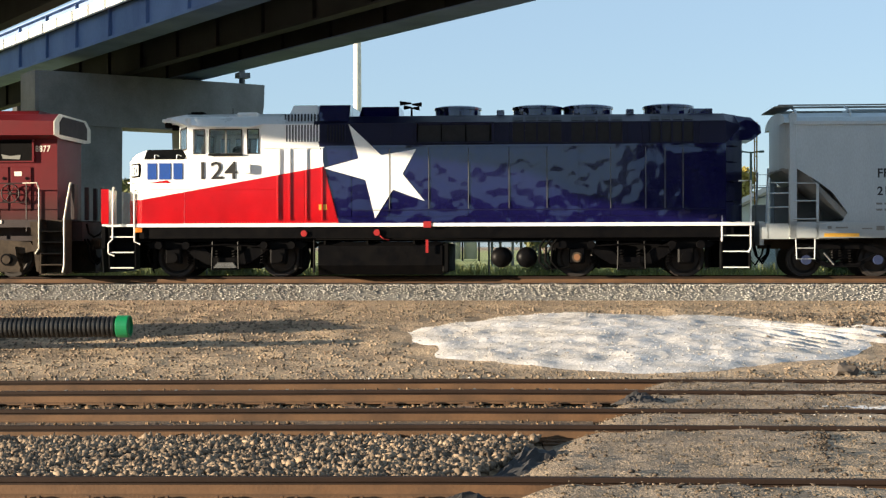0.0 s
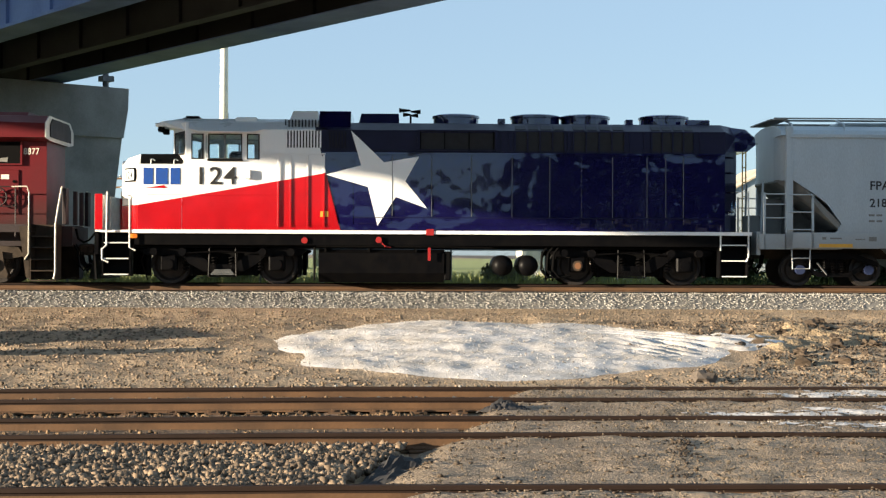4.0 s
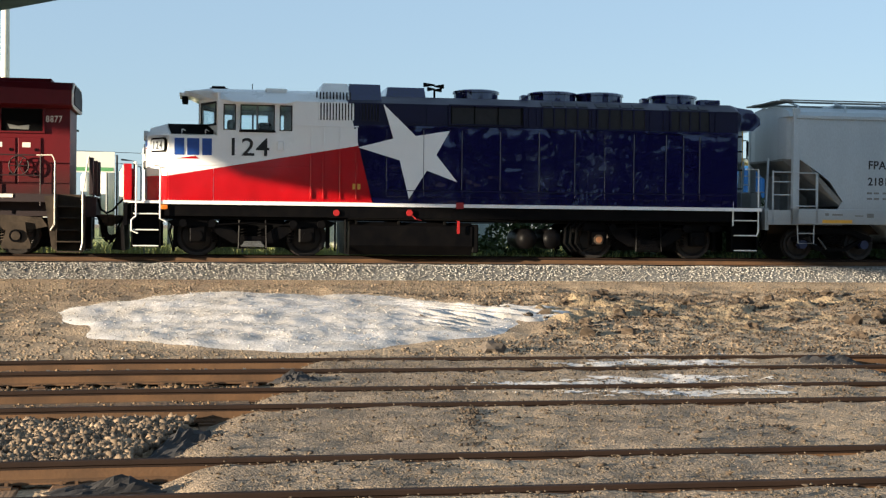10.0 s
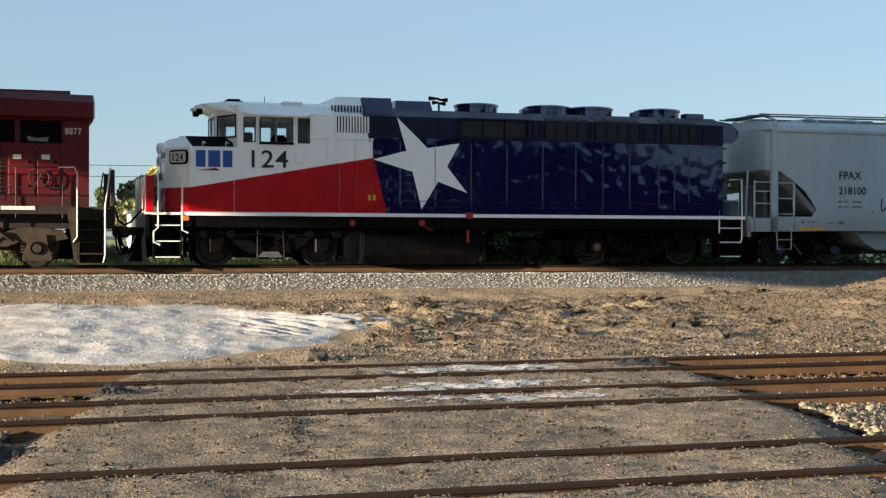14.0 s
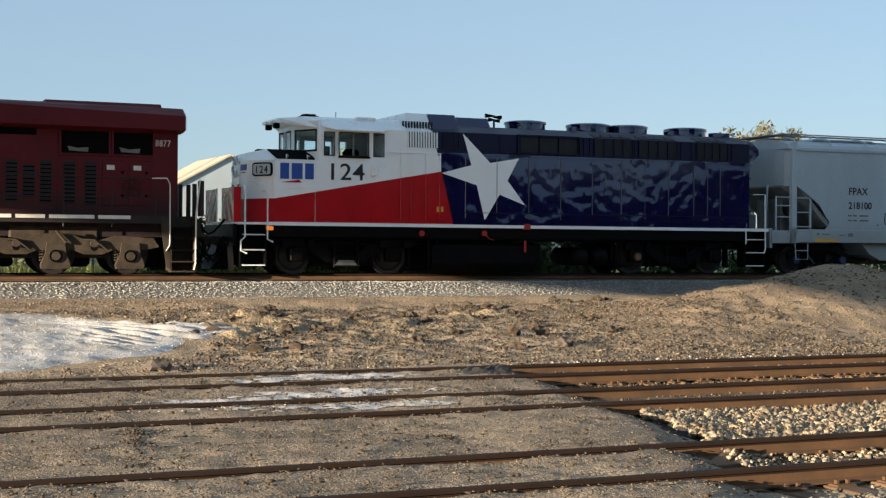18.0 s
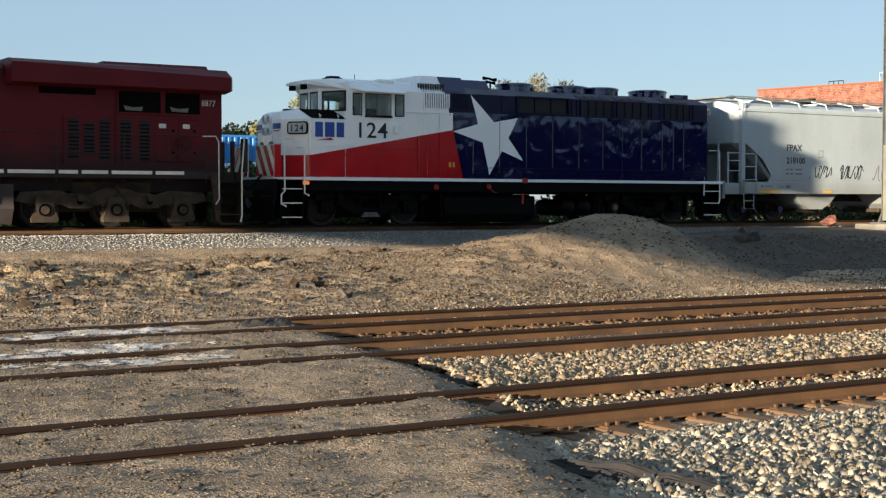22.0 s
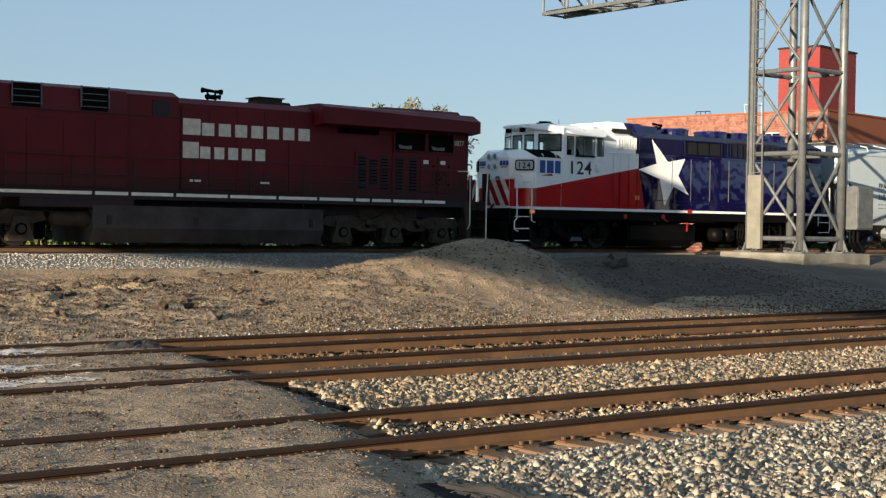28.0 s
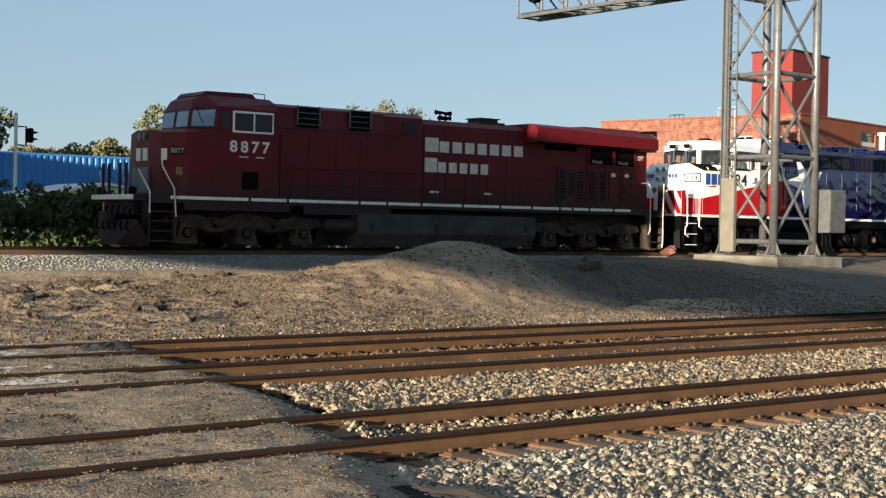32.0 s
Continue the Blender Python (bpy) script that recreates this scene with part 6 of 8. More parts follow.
# running board on the roof
rb = hpart("running_board", merged(made(box, XA - 0.32, XB + 0.32, -0.75, -0.5, 4.31, 4.34), made(box, XA - 0.32, XB + 0.32, 0.5, 0.75, 4.31, 4.34), made(box, XA - 0.36, XA + 0.1, -1.1, 1.1, 4.29, 4.32), made(box, XB - 0.1, XB + 0.36, -1.1, 1.1, 4.29, 4.32), made(tube, [(XA - 0.3, -1.2, 4.33), (XB + 0.3, -1.2, 4.33)], 0.02, 5), made(tube, [(XA - 0.3, 1.2, 4.33), (XB + 0.3, 1.2, 4.33)], 0.02, 5)), M["shade_grey"])
for k in range(13):
    x = XA + 0.1 + k * (XB - XA - 0.2) / 12
    for s in (-1, 1):
        hpart("bracket", made(tube, [(x, s * 1.5, 3.96), (x, s * 1.42, 4.16), (x, s * 0.7, 4.32)], 0.028, 6), M["hopper_grey"], rb)
for k in range(5):
    x = XA + 1.6 + k * 3.3
    hpart("roof_hatch", made(box, x, x + 2.4, -0.42, 0.42, 4.18, 4.3, 0.03), M["hopper_grey"], roof)
# discharge bays
for x in (13.7, 18.0, 22.3):
    bay = hpart("discharge_bay", made(prism, [(x, 1.2), (x + 2.6, 1.2), (x + 2.0, 0.62), (x + 1.6, 0.42), (x + 1.0, 0.42), (x + 0.6, 0.62)], -1.3, 1.3), M["hopper_grey"])
    hpart("outlet_gate", made(box, x + 0.75, x + 1.85, -0.9, 0.9, 0.3, 0.44, 0.02), M["grime"], bay)
hpart("centre_sill", made(box, XA - 0.6, XB + 0.6, -0.3, 0.3, 0.7, 1.1), M["grime"])
# freight bogies
M["hub_blue"] = surface("blue_bearing_cap", lin((26, 38, 70)), 0.6, scale=9, bump=0.05)
for xc in (12.45, 26.3):
    bg = hpart("bogie", made(box, xc - 0.25, xc + 0.25, -1.05, 1.05, 0.42, 0.75, 0.03), M["black"])
    for s in (-1, 1):
        for f in ([(xc - 1.15, 0.62), (xc - 0.5, 0.86), (xc + 0.5, 0.86), (xc + 1.15, 0.62), (xc + 1.15, 0.5), (xc + 0.5, 0.7), (xc - 0.5, 0.7), (xc - 1.15, 0.5)], [(xc - 1.0, 0.58), (xc - 0.4, 0.24), (xc + 0.4, 0.24), (xc + 1.0, 0.58), (xc + 0.85, 0.58), (xc + 0.35, 0.33), (xc - 0.35, 0.33), (xc - 0.85, 0.58)]):
            hpart("side_frame", made(prism, f, s * 0.98, s * 1.12), M["black"], bg)
        for d in (-0.22, 0, 0.22):
            hpart("spring", made(coil, xc + d, s * 1.05, 0.33, 0.68, 0.075, 5), M["black"], bg)
        for d in (-0.89, 0.89):
            hpart("bearing_cap", made(disc, xc + d, s * 1.0, s * 1.2, 0.42, 0.12, 14), M["hub_blue"], bg)
        hpart("brake_lever", made(tube, [(xc - 0.45, s * 1.15, 0.6), (xc - 0.2, s * 1.15, 0.3)], 0.025, 5), M["galv"], bg)
    for d in (-0.89, 0.89):
        wheelset(xc + d, 0.42, hop, K0)
# ---- overpasses ----
BD = Vector((0.597, -0.802, 0)).normalized()
BN = Vector((0.802, 0.597, 0)).normalized()
ALONG = Matrix(((BD.x, BN.x, 0, 0), (BD.y, BN.y, 0, 0), (0, 0, 1, 0), (0, 0, 0, 1)))
LOW = 8.12  # underside of the girders


def ibeam(bm, u0, u1, n, z0, z1, w=0.4):
    box(bm, u0, u1, n - w / 2, n + w / 2, z0, z0 + 0.06)
    box(bm, u0, u1, n - w / 2, n + w / 2, z1 - 0.06, z1)
    box(bm, u0, u1, n - 0.03, n + 0.03, z0 + 0.06, z1 - 0.06)
    return bm


bridge = thing("overpass", ALONG, "weathered steel girder overpass on a concrete pier", "bridge", "overpasses", "structure")
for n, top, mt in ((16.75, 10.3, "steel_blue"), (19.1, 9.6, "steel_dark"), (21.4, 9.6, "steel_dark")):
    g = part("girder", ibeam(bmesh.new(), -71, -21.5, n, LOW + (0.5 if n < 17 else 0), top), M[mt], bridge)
    for k in range(34):
        u = -80 + 3.2 * k
        if -66 < u < -20:
            part("stiffener", made(box, u, u + 0.03, n - 0.14, n - 0.03, LOW + (0.56 if n < 17 else 0.06), top - 0.06), M[mt], g)
# Lighter flanges: light thrown up from the ground, put into the colour.
part("bottom_flange", made(box, -71, -21.5, 16.55, 17.65, LOW + 0.46, LOW + 0.5), M["steel_blue"], bridge)
part("bottom_flange", made(box, -71, -21.5, 20.8, 22.0, LOW - 0.04, LOW), M["steel_blue"], bridge)
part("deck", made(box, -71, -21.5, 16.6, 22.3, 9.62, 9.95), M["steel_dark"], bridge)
part("kerb", made(box, -71, -21.5, 16.53, 16.6, 9.6, 9.99), M["worn_white"], bridge, "sunlit white concrete kerb")
part("parapet", made(box, -71, -21.5, 22.0, 22.3, 9.95, 10.6), M["concrete"], bridge)
pier = part("pier_cap", made(prism, [(15.4, 6.1), (15.4, 7.95), (24.15, 7.95), (24.13, 7.2), (23.95, 6.1)], -50.2, -48.6, "x"), M["concrete"], bridge)
part("pier_column", made(prism, [(15.42, 6.1), (18.58, 6.1), (18.5, -0.5), (15.9, -0.5)], -50.1, -48.7, "x"), M["concrete"], bridge)
part("pier_column", made(prism, [(21.05, 6.1), (23.93, 6.1), (23.1, -0.5), (21.2, -0.5)], -50.1, -48.7, "x"), M["concrete"], bridge)
for n in (16.75, 19.1, 21.4):
    part("bearing", merged(made(box, -49.8, -49.0, n - 0.35, n + 0.35, 7.95, 8.03), made(box, -49.6, -49.2, n - 0.2, n + 0.2, 7.9, 8.0)), M["steel_dark"], pier)
part("drain_pipe", merged(made(tube, [(-49.4, 23.6, 7.95), (-49.4, 23.6, 9.7)], 0.12, 8), made(box, -49.6, -49.2, 23.4, 23.85, 8.25, 8.45)), M["galv"], pier)
part("pier_rib", made(box, -48.6, -48.55, 15.5, 15.75, 6.15, 7.9), M["concrete"], pier)

neighbour = thing("overpass", ALONG, "second overpass running beside the first, its soffit dark", "bridge", "overpasses", "structure")
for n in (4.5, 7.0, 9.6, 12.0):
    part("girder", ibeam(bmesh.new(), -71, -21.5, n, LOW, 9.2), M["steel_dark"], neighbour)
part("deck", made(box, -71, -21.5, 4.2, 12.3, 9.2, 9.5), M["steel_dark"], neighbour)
# Parapet added out of sight behind the deck, to shade the next girder.
part("parapet", made(box, -71, -21.5, 12.05, 12.25, 9.5, 10.2), M["concrete"], neighbour)
for k in range(36):
    u = -80 + 1.6 * k
    part("rail_post", made(box, u, u + 0.12, 12.1, 12.2, 10.2, 10.6), M["concrete"], neighbour)

# Added out of view: soffit and wall are shaped to cast the shade.
unseen_overpass = thing("overpass", pose(-40, 0, 0), "unseen overpass added out of view to shade train and yard", "bridge", "overpasses", "structure")
part("girder", made(prism, [(-90, 9.4), (-12, 9.2), (-4, 8.55), (2.5, 8.25), (5.5, 8.6), (8.2, 8.88), (9.6, 8.7), (17.5, 8.2), (21.6, 8.36), (22.4, 8.46), (22.8, 8.92), (23.8, 9.4), (24.7, 10.1), (30, 10.4), (52, 10.4), (52, 10.7), (-90, 10.7)], -0.6, 0, "x"), M["steel_dark"], unseen_overpass)
part("girder", made(box, -9.4, -8.8, -90, 52, 10.1, 10.7), M["steel_dark"], unseen_overpass)
part("deck", made(box, -9.6, 0.1, -90, 52, 10.7, 10.95), M["steel_dark"], unseen_overpass)
part("noise_wall", made(box, -0.3, 0, 10.5, 30, 10.95, 14.4), M["concrete"], unseen_overpass)
part("abutment", made(box, -9.6, 0.1, 50.4, 52, -0.6, 10.1, 0.05), M["concrete"], unseen_overpass)
for y in (-60, 36):
    part("pier_column", made(box, -6.0, -4.6, y, y + 1.6, -0.6, 10.7, 0.05), M["concrete"], unseen_overpass)
# Unseen box added off to the left, sized for the shadow it throws.
hut = thing("shadow_hut", pose(-20, 24.2, -0.25, 0, 0, 18), "unseen grey hut added to cast a shadow on the yard", "hut")
part("body", made(box, -0.9, 0.9, -1.1, 1.1, 0, 2.35, 0.03), M["galv"], hut)
part("roof", made(box, -1.0, 1.0, -1.2, 1.2, 2.35, 2.45, 0.02), M["galv"], hut)
part("door", made(box, 0.9, 0.93, -0.45, 0.45, 0.15, 2.05, 0.01), M["galv"], hut)

# tall pole behind the pier
pole = thing("light_mast", pose(-9.6, 83.7, 0.6), "tall slim white light mast", "mast")
part("shaft", made(tube, [(0, 0, -0.3), (0, 0, 25)], 0.27, 14, 0.19), M["worn_white"], pole, "", True)
part("collar", made(lathe, [(0.28, 6.3), (0.3, 6.33), (0.3, 6.43), (0.27, 6.46)], 14), M["galv"], pole)

# ---- signal tower ----
M["guard"] = surface("pale_galvanised_sheet", lin((122, 119, 108)), 0.6, 0.1, second=lin((96, 93, 85)), scale=2, amount=0.7, fine=40, bump=0.1)
TX, TY, TA = 40.25, 31.5, 2.24
tower = thing("signal_gantry", pose(TX, TY, 0.98), "galvanised lattice signal gantry with an overhanging arm", "signal gantry")
legs = {"a": (0, 0), "b": (TA, 0), "c": (TA, TA), "d": (0, TA)}
for k, (x, y) in legs.items():
    if k == "d":
        lg = part("leg", merged(made(box, x - 0.12, x + 0.12, y - 0.13, y - 0.1, 0.1, 13), made(box, x - 0.02, x + 0.02, y - 0.1, y + 0.08, 0.1, 13), made(box, x - 0.12, x + 0.12, y + 0.08, y + 0.11, 0.1, 13)), M["galv"], tower)
    else:
        lg = part("leg", made(tube, [(x, y, 0.1), (x, y, 13)], 0.15, 14), M["galv"], tower, "", True)
    part("foot_plate", merged(made(box, x - 0.38, x + 0.38, y - 0.38, y + 0.38, 0, 0.05), *[made(prism, [(x + 0.12 * d, 0.05), (x + 0.36 * d, 0.05), (x + 0.12 * d, 0.55)], y - 0.015, y + 0.015) for d in (-1, 1)], *[made(prism, [(y + 0.12 * d, 0.05), (y + 0.36 * d, 0.05), (y + 0.12 * d, 0.55)], x - 0.015, x + 0.015, "x") for d in (-1, 1)]), M["galv"], lg)
    for i, j in ((-1, -1), (-1, 1), (1, -1), (1, 1)):
        part("bolt", made(tube, [(x + 0.3 * i, y + 0.3 * j, 0.05), (x + 0.3 * i, y + 0.3 * j, 0.14)], 0.03, 6), M["grime"], lg)
levels = [0.5, 3.5, 6.42, 9.35, 12.3]
for (x0, y0), (x1, y1) in ((legs["a"], legs["b"]), (legs["b"], legs["c"]), (legs["c"], legs["d"]), (legs["d"], legs["a"])):
    for z in levels:
        part("strut", made(tube, [(x0, y0, z), (x1, y1, z)], 0.085, 8), M["galv"], tower)
    for z0, z1 in zip(levels, levels[1:]) if (x0, y0) in (legs["a"], legs["d"]) else ():
        part("brace", made(tube, [(x0, y0, z0 + 0.1), (x1, y1, z1 - 0.1)], 0.058, 8), M["galv"], tower)
        part("brace", made(tube, [(x1, y1, z0 + 0.1), (x0, y0, z1 - 0.1)], 0.058, 8), M["galv"], tower)
lad = part("ladder", merged(made(tube, [(-0.16, TA - 0.62, 0.3), (-0.16, TA - 0.62, 13)], 0.03, 6), made(tube, [(-0.16, TA - 0.24, 0.3), (-0.16, TA - 0.24, 13)], 0.03, 6)), M["galv"], tower)
for k in range(36):
    part("rung", made(tube, [(-0.16, TA - 0.62, 0.8 + 0.34 * k), (-0.16, TA - 0.24, 0.8 + 0.34 * k)], 0.018, 5), M["galv"], lad)
part("ladder_guard", merged(made(box, -0.24, -0.21, TA - 0.66, TA - 0.05, 0.12, 2.75), made(box, -0.21, -0.1, TA - 0.66, TA - 0.63, 0.12, 2.75)), M["guard"], tower, "pale sheet steel guard over the ladder foot")
# the arm over the far track
AZ = 9.85
arm = part("arm", merged(*[made(box, x - 0.07, x + 0.07, 0, 14.2, z - 0.07, z + 0.07) for x in (0.55, 1.75) for z in (AZ, AZ + 1.5)]), M["galv"], tower)
for k in range(8):
    y0, y1 = 14.2 - 1.5 * k, 14.2 - 1.5 * (k + 1)
    for x in (0.55, 1.75):
        part("brace", merged(made(tube, [(x, y0, AZ), (x, y0, AZ + 1.5)], 0.05, 5), made(tube, [(x, y0, AZ + 1.5), (x, y1, AZ)], 0.045, 5)), M["galv"], arm)
    part("cross_bar", made(tube, [(0.55, y0, AZ), (1.75, y0, AZ)], 0.05, 5), M["galv"], arm)
    part("diagonal", made(tube, [(0.55, y0, AZ), (1.75, y1, AZ)], 0.035, 5), M["galv"], arm)
    part("cross_bar", made(tube, [(0.55, y0, AZ + 1.5), (1.75, y0, AZ + 1.5)], 0.05, 5), M["galv"], arm)
for y in (5.0, 11.8):
    part("walkway", merged(*[made(box, 0.5, 1.8, y + 0.16 * k, y + 0.16 * k + 0.1, AZ + 0.08, AZ + 0.12) for k in range(14)]), M["steel_dark"], arm)
    sg = part("signal_head", made(lathe, [(0.05, -0.3), (0.3, -0.28), (0.32, 0.0), (0.3, 0.05), (0.1, 0.06)], 18, pose(0.2, y + 1.1, AZ + 0.75, 0, -90)), M["soot"], arm, "black round signal head")
    part("hood", made(tube, [(0.1, y + 1.1, AZ + 0.8), (-0.25, y + 1.1, AZ + 0.8)], 0.13, 10), M["soot"], sg)
    part("conduit_loop", made(tube, [(0.6, y + 0.4, AZ), (0.6, y + 0.5, AZ - 0.14), (0.6, y + 0.7, AZ - 0.16), (0.6, y + 0.85, AZ)], 0.035, 6), M["soot"], arm)
case = part("equipment_case", made(box, TA + 0.18, TA + 1.15, -0.55, 0.15, 0.85, 2.4, 0.02), M["galv"], tower, "grey steel equipment case on the tower leg")
part("case_door", made(box, TA + 0.22, TA + 1.11, -0.58, -0.55, 0.9, 2.35, 0.008), M["galv"], case)
for dx in (0.3, 0.5, 0.75):
    part("conduit", made(tube, [(TA + dx, -0.2, 0.85), (TA + dx, -0.2, 0.4), (TA + dx + 0.35, -0.25, -0.05), (TA + dx + 0.5, -0.3, -0.5)], 0.05, 7), M["black"], case)
plinth = mesh_ob("plinth", made(box, TX - 0.75, TX + TA + 0.75, TY - 0.75, TY + TA + 0.75, 0.2, 0.98, 0.03), M["plinth"])
tagged(plinth, "worn concrete plinth under a signal tower", "plinth")

# ---- far side: brick works, sheds, boxes, mast signals ----
def brickwork(name, a, b, mortar, scale):
    mt = surface(name, a, 0.9, second=mortar, scale=2.4, amount=0.6, fine=20, bump=0.2)
    nt = mt.node_tree
    br = nt.nodes.new("ShaderNodeTexBrick")
    br.inputs["Color1"].default_value, br.inputs["Color2"].default_value, br.inputs["Mortar"].default_value = a, b, mortar
    br.inputs["Scale"].default_value, br.inputs["Mortar Size"].default_value, br.inputs["Bias"].default_value = scale, 0.012, 0.1
    tc = nt.nodes.new("ShaderNodeTexCoord")
    sp = nt.nodes.new("ShaderNodeSeparateXYZ")
    ad = nt.nodes.new("ShaderNodeMath")
    cb = nt.nodes.new("ShaderNodeCombineXYZ")
    nt.links.new(tc.outputs["Object"], sp.inputs[0])
    nt.links.new(sp.outputs["X"], ad.inputs[0])
    nt.links.new(sp.outputs["Y"], ad.inputs[1])
    nt.links.new(ad.outputs[0], cb.inputs["X"])
    nt.links.new(sp.outputs["Z"], cb.inputs["Y"])
    nt.links.new(cb.outputs[0], br.inputs["Vector"])
    mix = [n for n in nt.nodes if n.type == "MIX_RGB"][0]
    nt.links.new(br.outputs["Color"], mix.inputs[1])
    return mt


M["brick"] = brickwork("old_red_brick", lin((104, 48, 38)), lin((74, 33, 28)), lin((160, 118, 100)), 2.4)
M["brown_wall"] = surface("brown_rendered_wall", lin((134, 72, 46)), 0.9, second=lin((116, 63, 41)), scale=0.4, fine=10, bump=0.1)
M["red_clad"] = surface("red_cladding", lin((122, 40, 36)), 0.8, second=lin((108, 36, 33)), scale=0.5, fine=10, bump=0.05)
M["blue_box"] = surface("blue_corrugated_steel", lin((50, 120, 186)), 0.55, second=lin((42, 104, 164)), scale=0.5, fine=20, bump=0.05)
M["pale_wall"] = surface("pale_cladding", lin((206, 204, 196)), 0.7, second=lin((184, 182, 176)), scale=0.5, fine=20, bump=0.05)
M["grey_wall"] = surface("grey_cladding", lin((150, 160, 168)), 0.7, second=lin((134, 144, 152)), scale=0.5, fine=20, bump=0.05)
M["tan_roof"] = surface("tan_roofing", lin((176, 164, 144)), 0.8, second=lin((156, 146, 130)), scale=0.7, fine=20, bump=0.1)

works = thing("brick_building", pose(71.22, 53.9, 0.5, 0, 0, 10), "old red brick works with a red lift tower", "building")
part("west_wall", merged(made(box, 0, 0.4, 0, 10.2, 0, 8.5), made(box, 0, 0.4, 11.7, 14.6, 0, 8.5), made(box, 0, 0.4, 10.2, 11.7, 0, 6.4), made(box, 0, 0.4, 10.2, 11.7, 7.8, 8.5)), M["brick"], works)
part("south_wall", merged(made(box, 0.4, 8.5, 0, 0.4, 0, 8.5), made(box, 10.7, 30, 0, 0.4, 0, 8.5), made(box, 8.5, 10.7, 0, 0.4, 0, 7.05), made(box, 8.5, 10.7, 0, 0.4, 7.95, 8.5)), M["brown_wall"], works)
part("back_wall", merged(made(box, 0.4, 30, 14.2, 14.6, 0, 8.5), made(box, 29.6, 30, 0.4, 14.2, 0, 8.5)), M["brick"], works)
part("roof", made(box, 0.4, 29.6, 0.4, 14.2, 8.1, 8.3), M["tan_roof"], works)
part("coping", merged(made(box, -0.06, 0.46, -0.06, 14.66, 8.5, 8.6), made(box, 0.46, 30, -0.06, 0.46, 8.5, 8.6)), M["brown_wall"], works)
for y0, y1, z0, z1 in ((10.2, 11.7, 6.4, 7.8), (1.0, 2.2, 5.6, 7.2), (3.2, 4.2, 6.2, 7.3)):
    w = part("window", made(box, -0.02 if y0 != 10.2 else 0.15, 0.2, y0, y1, z0, z1), M["dark_glass"], works)
    part("frame", merged(made(box, -0.05, -0.02, y0, y1, z0, z0 + 0.08), made(box, -0.05, -0.02, y0, y1, z1 - 0.08, z1), made(box, -0.05, -0.02, (y0 + y1) / 2 - 0.04, (y0 + y1) / 2 + 0.04, z0 + 0.08, z1 - 0.08)), M["grey_wall"] if y0 < 9 else M["soot"], w)
w = part("window", made(box, 8.5, 10.7, 0.1, 0.2, 7.05, 7.95), M["dark_glass"], works)
part("frame", made(box, 8.5, 10.7, 0.04, 0.1, 7.05, 7.35), M["pale_wall"], w)
part("vent", made(lathe, [(0.2, 0), (0.2, 0.9), (0.3, 0.95), (0.3, 1.15), (0.05, 1.2)], 12, pose(11.05, -0.3, 6.9)), M["pale_wall"], works)
part("downpipe", made(tube, [(-0.08, 5.6, 8.6), (-0.12, 5.6, 9.1), (-0.12, 4.4, 9.15), (-0.1, 4.4, 6.2)], 0.05, 6), M["grey_wall"], works)
lift = part("lift_tower", made(box, 1.0, 5.9, 1.1, 3.9, 8.3, 12.55, 0.02), M["red_clad"], works)
part("cap", made(box, 0.94, 5.96, 1.04, 3.96, 12.55, 12.66), M["steel_dark"], lift)
for k in range(16):
    part("clad_line", merged(made(box, 0.985, 1.0, 1.1, 3.9, 8.5 + 0.26 * k, 8.53 + 0.26 * k), made(box, 1.0, 5.9, 1.085, 1.1, 8.5 + 0.26 * k, 8.53 + 0.26 * k)), M["red_clad"], lift)
part("roof_rail", merged(*[made(tube, [(0.5, 8.5 + 0.35 * k, 8.3), (0.5, 8.5 + 0.35 * k, 8.85)], 0.025, 4) for k in range(4)], made(tube, [(0.5, 8.5, 8.85), (0.5, 9.55, 8.85)], 0.025, 4)), M["black"], works)


def shed(x, y, w, d, h, rise, wall, roof, label, turn=0.0, doors=2):
    ob = thing("shed", pose(x, y, 0.55, 0, 0, turn), label, "building", "sheds beyond the fence")
    part("shell", made(prism, [(0, 0), (w, 0), (w, h), (w / 2, h + rise), (0, h)], 0, d), M[wall], ob)
    for a, b in ((-0.2, w / 2), (w / 2, w + 0.2)):
        za, zb = (h - 0.05, h + rise + 0.05) if a < 0 else (h + rise + 0.05, h - 0.05)
        part("roof", made(prism, [(a, za), (b, zb), (b, zb + 0.12), (a, za + 0.12)], -0.2, d + 0.2), M[roof], ob)
    for k in range(doors):
        x0 = w * (k + 0.5) / (doors + 0.3)
        part("door", made(box, x0, x0 + min(1.4, w / 5), -0.04, 0, 0, min(2.3, h * 0.8)), M["grey_wall"], ob)
    return ob


def crate(x, y, z, w, d, h, colour, label, turn=0.0, ribs=20):
    ob = thing("shipping_container", pose(x, y, z, 0, 0, turn), label, "container", "containers beyond the track")
    part("shell", made(box, 0, w, 0, d, 0.1, h), M[colour], ob)
    for k in range(ribs):
        x0 = 0.1 + (w - 0.2) * k / ribs
        part("rib", made(prism, [(x0, 0), (x0 + 0.04, -0.05), (x0 + (w - 0.2) / ribs * 0.5, -0.05), (x0 + (w - 0.2) / ribs * 0.5 + 0.04, 0)], 0.3, h - 0.12, "z"), M[colour], ob)
    part("top_rail", made(box, 0, w, -0.06, 0, h - 0.12, h), M[colour], ob)
    part("bottom_rail", made(box, 0, w, -0.06, 0, 0.1, 0.3), M[colour], ob)
    for a in (0.02, w - 0.12):
        part("corner_post", made(box, a, a + 0.1, -0.065, 0, 0.1, h), M[colour], ob)
    return ob


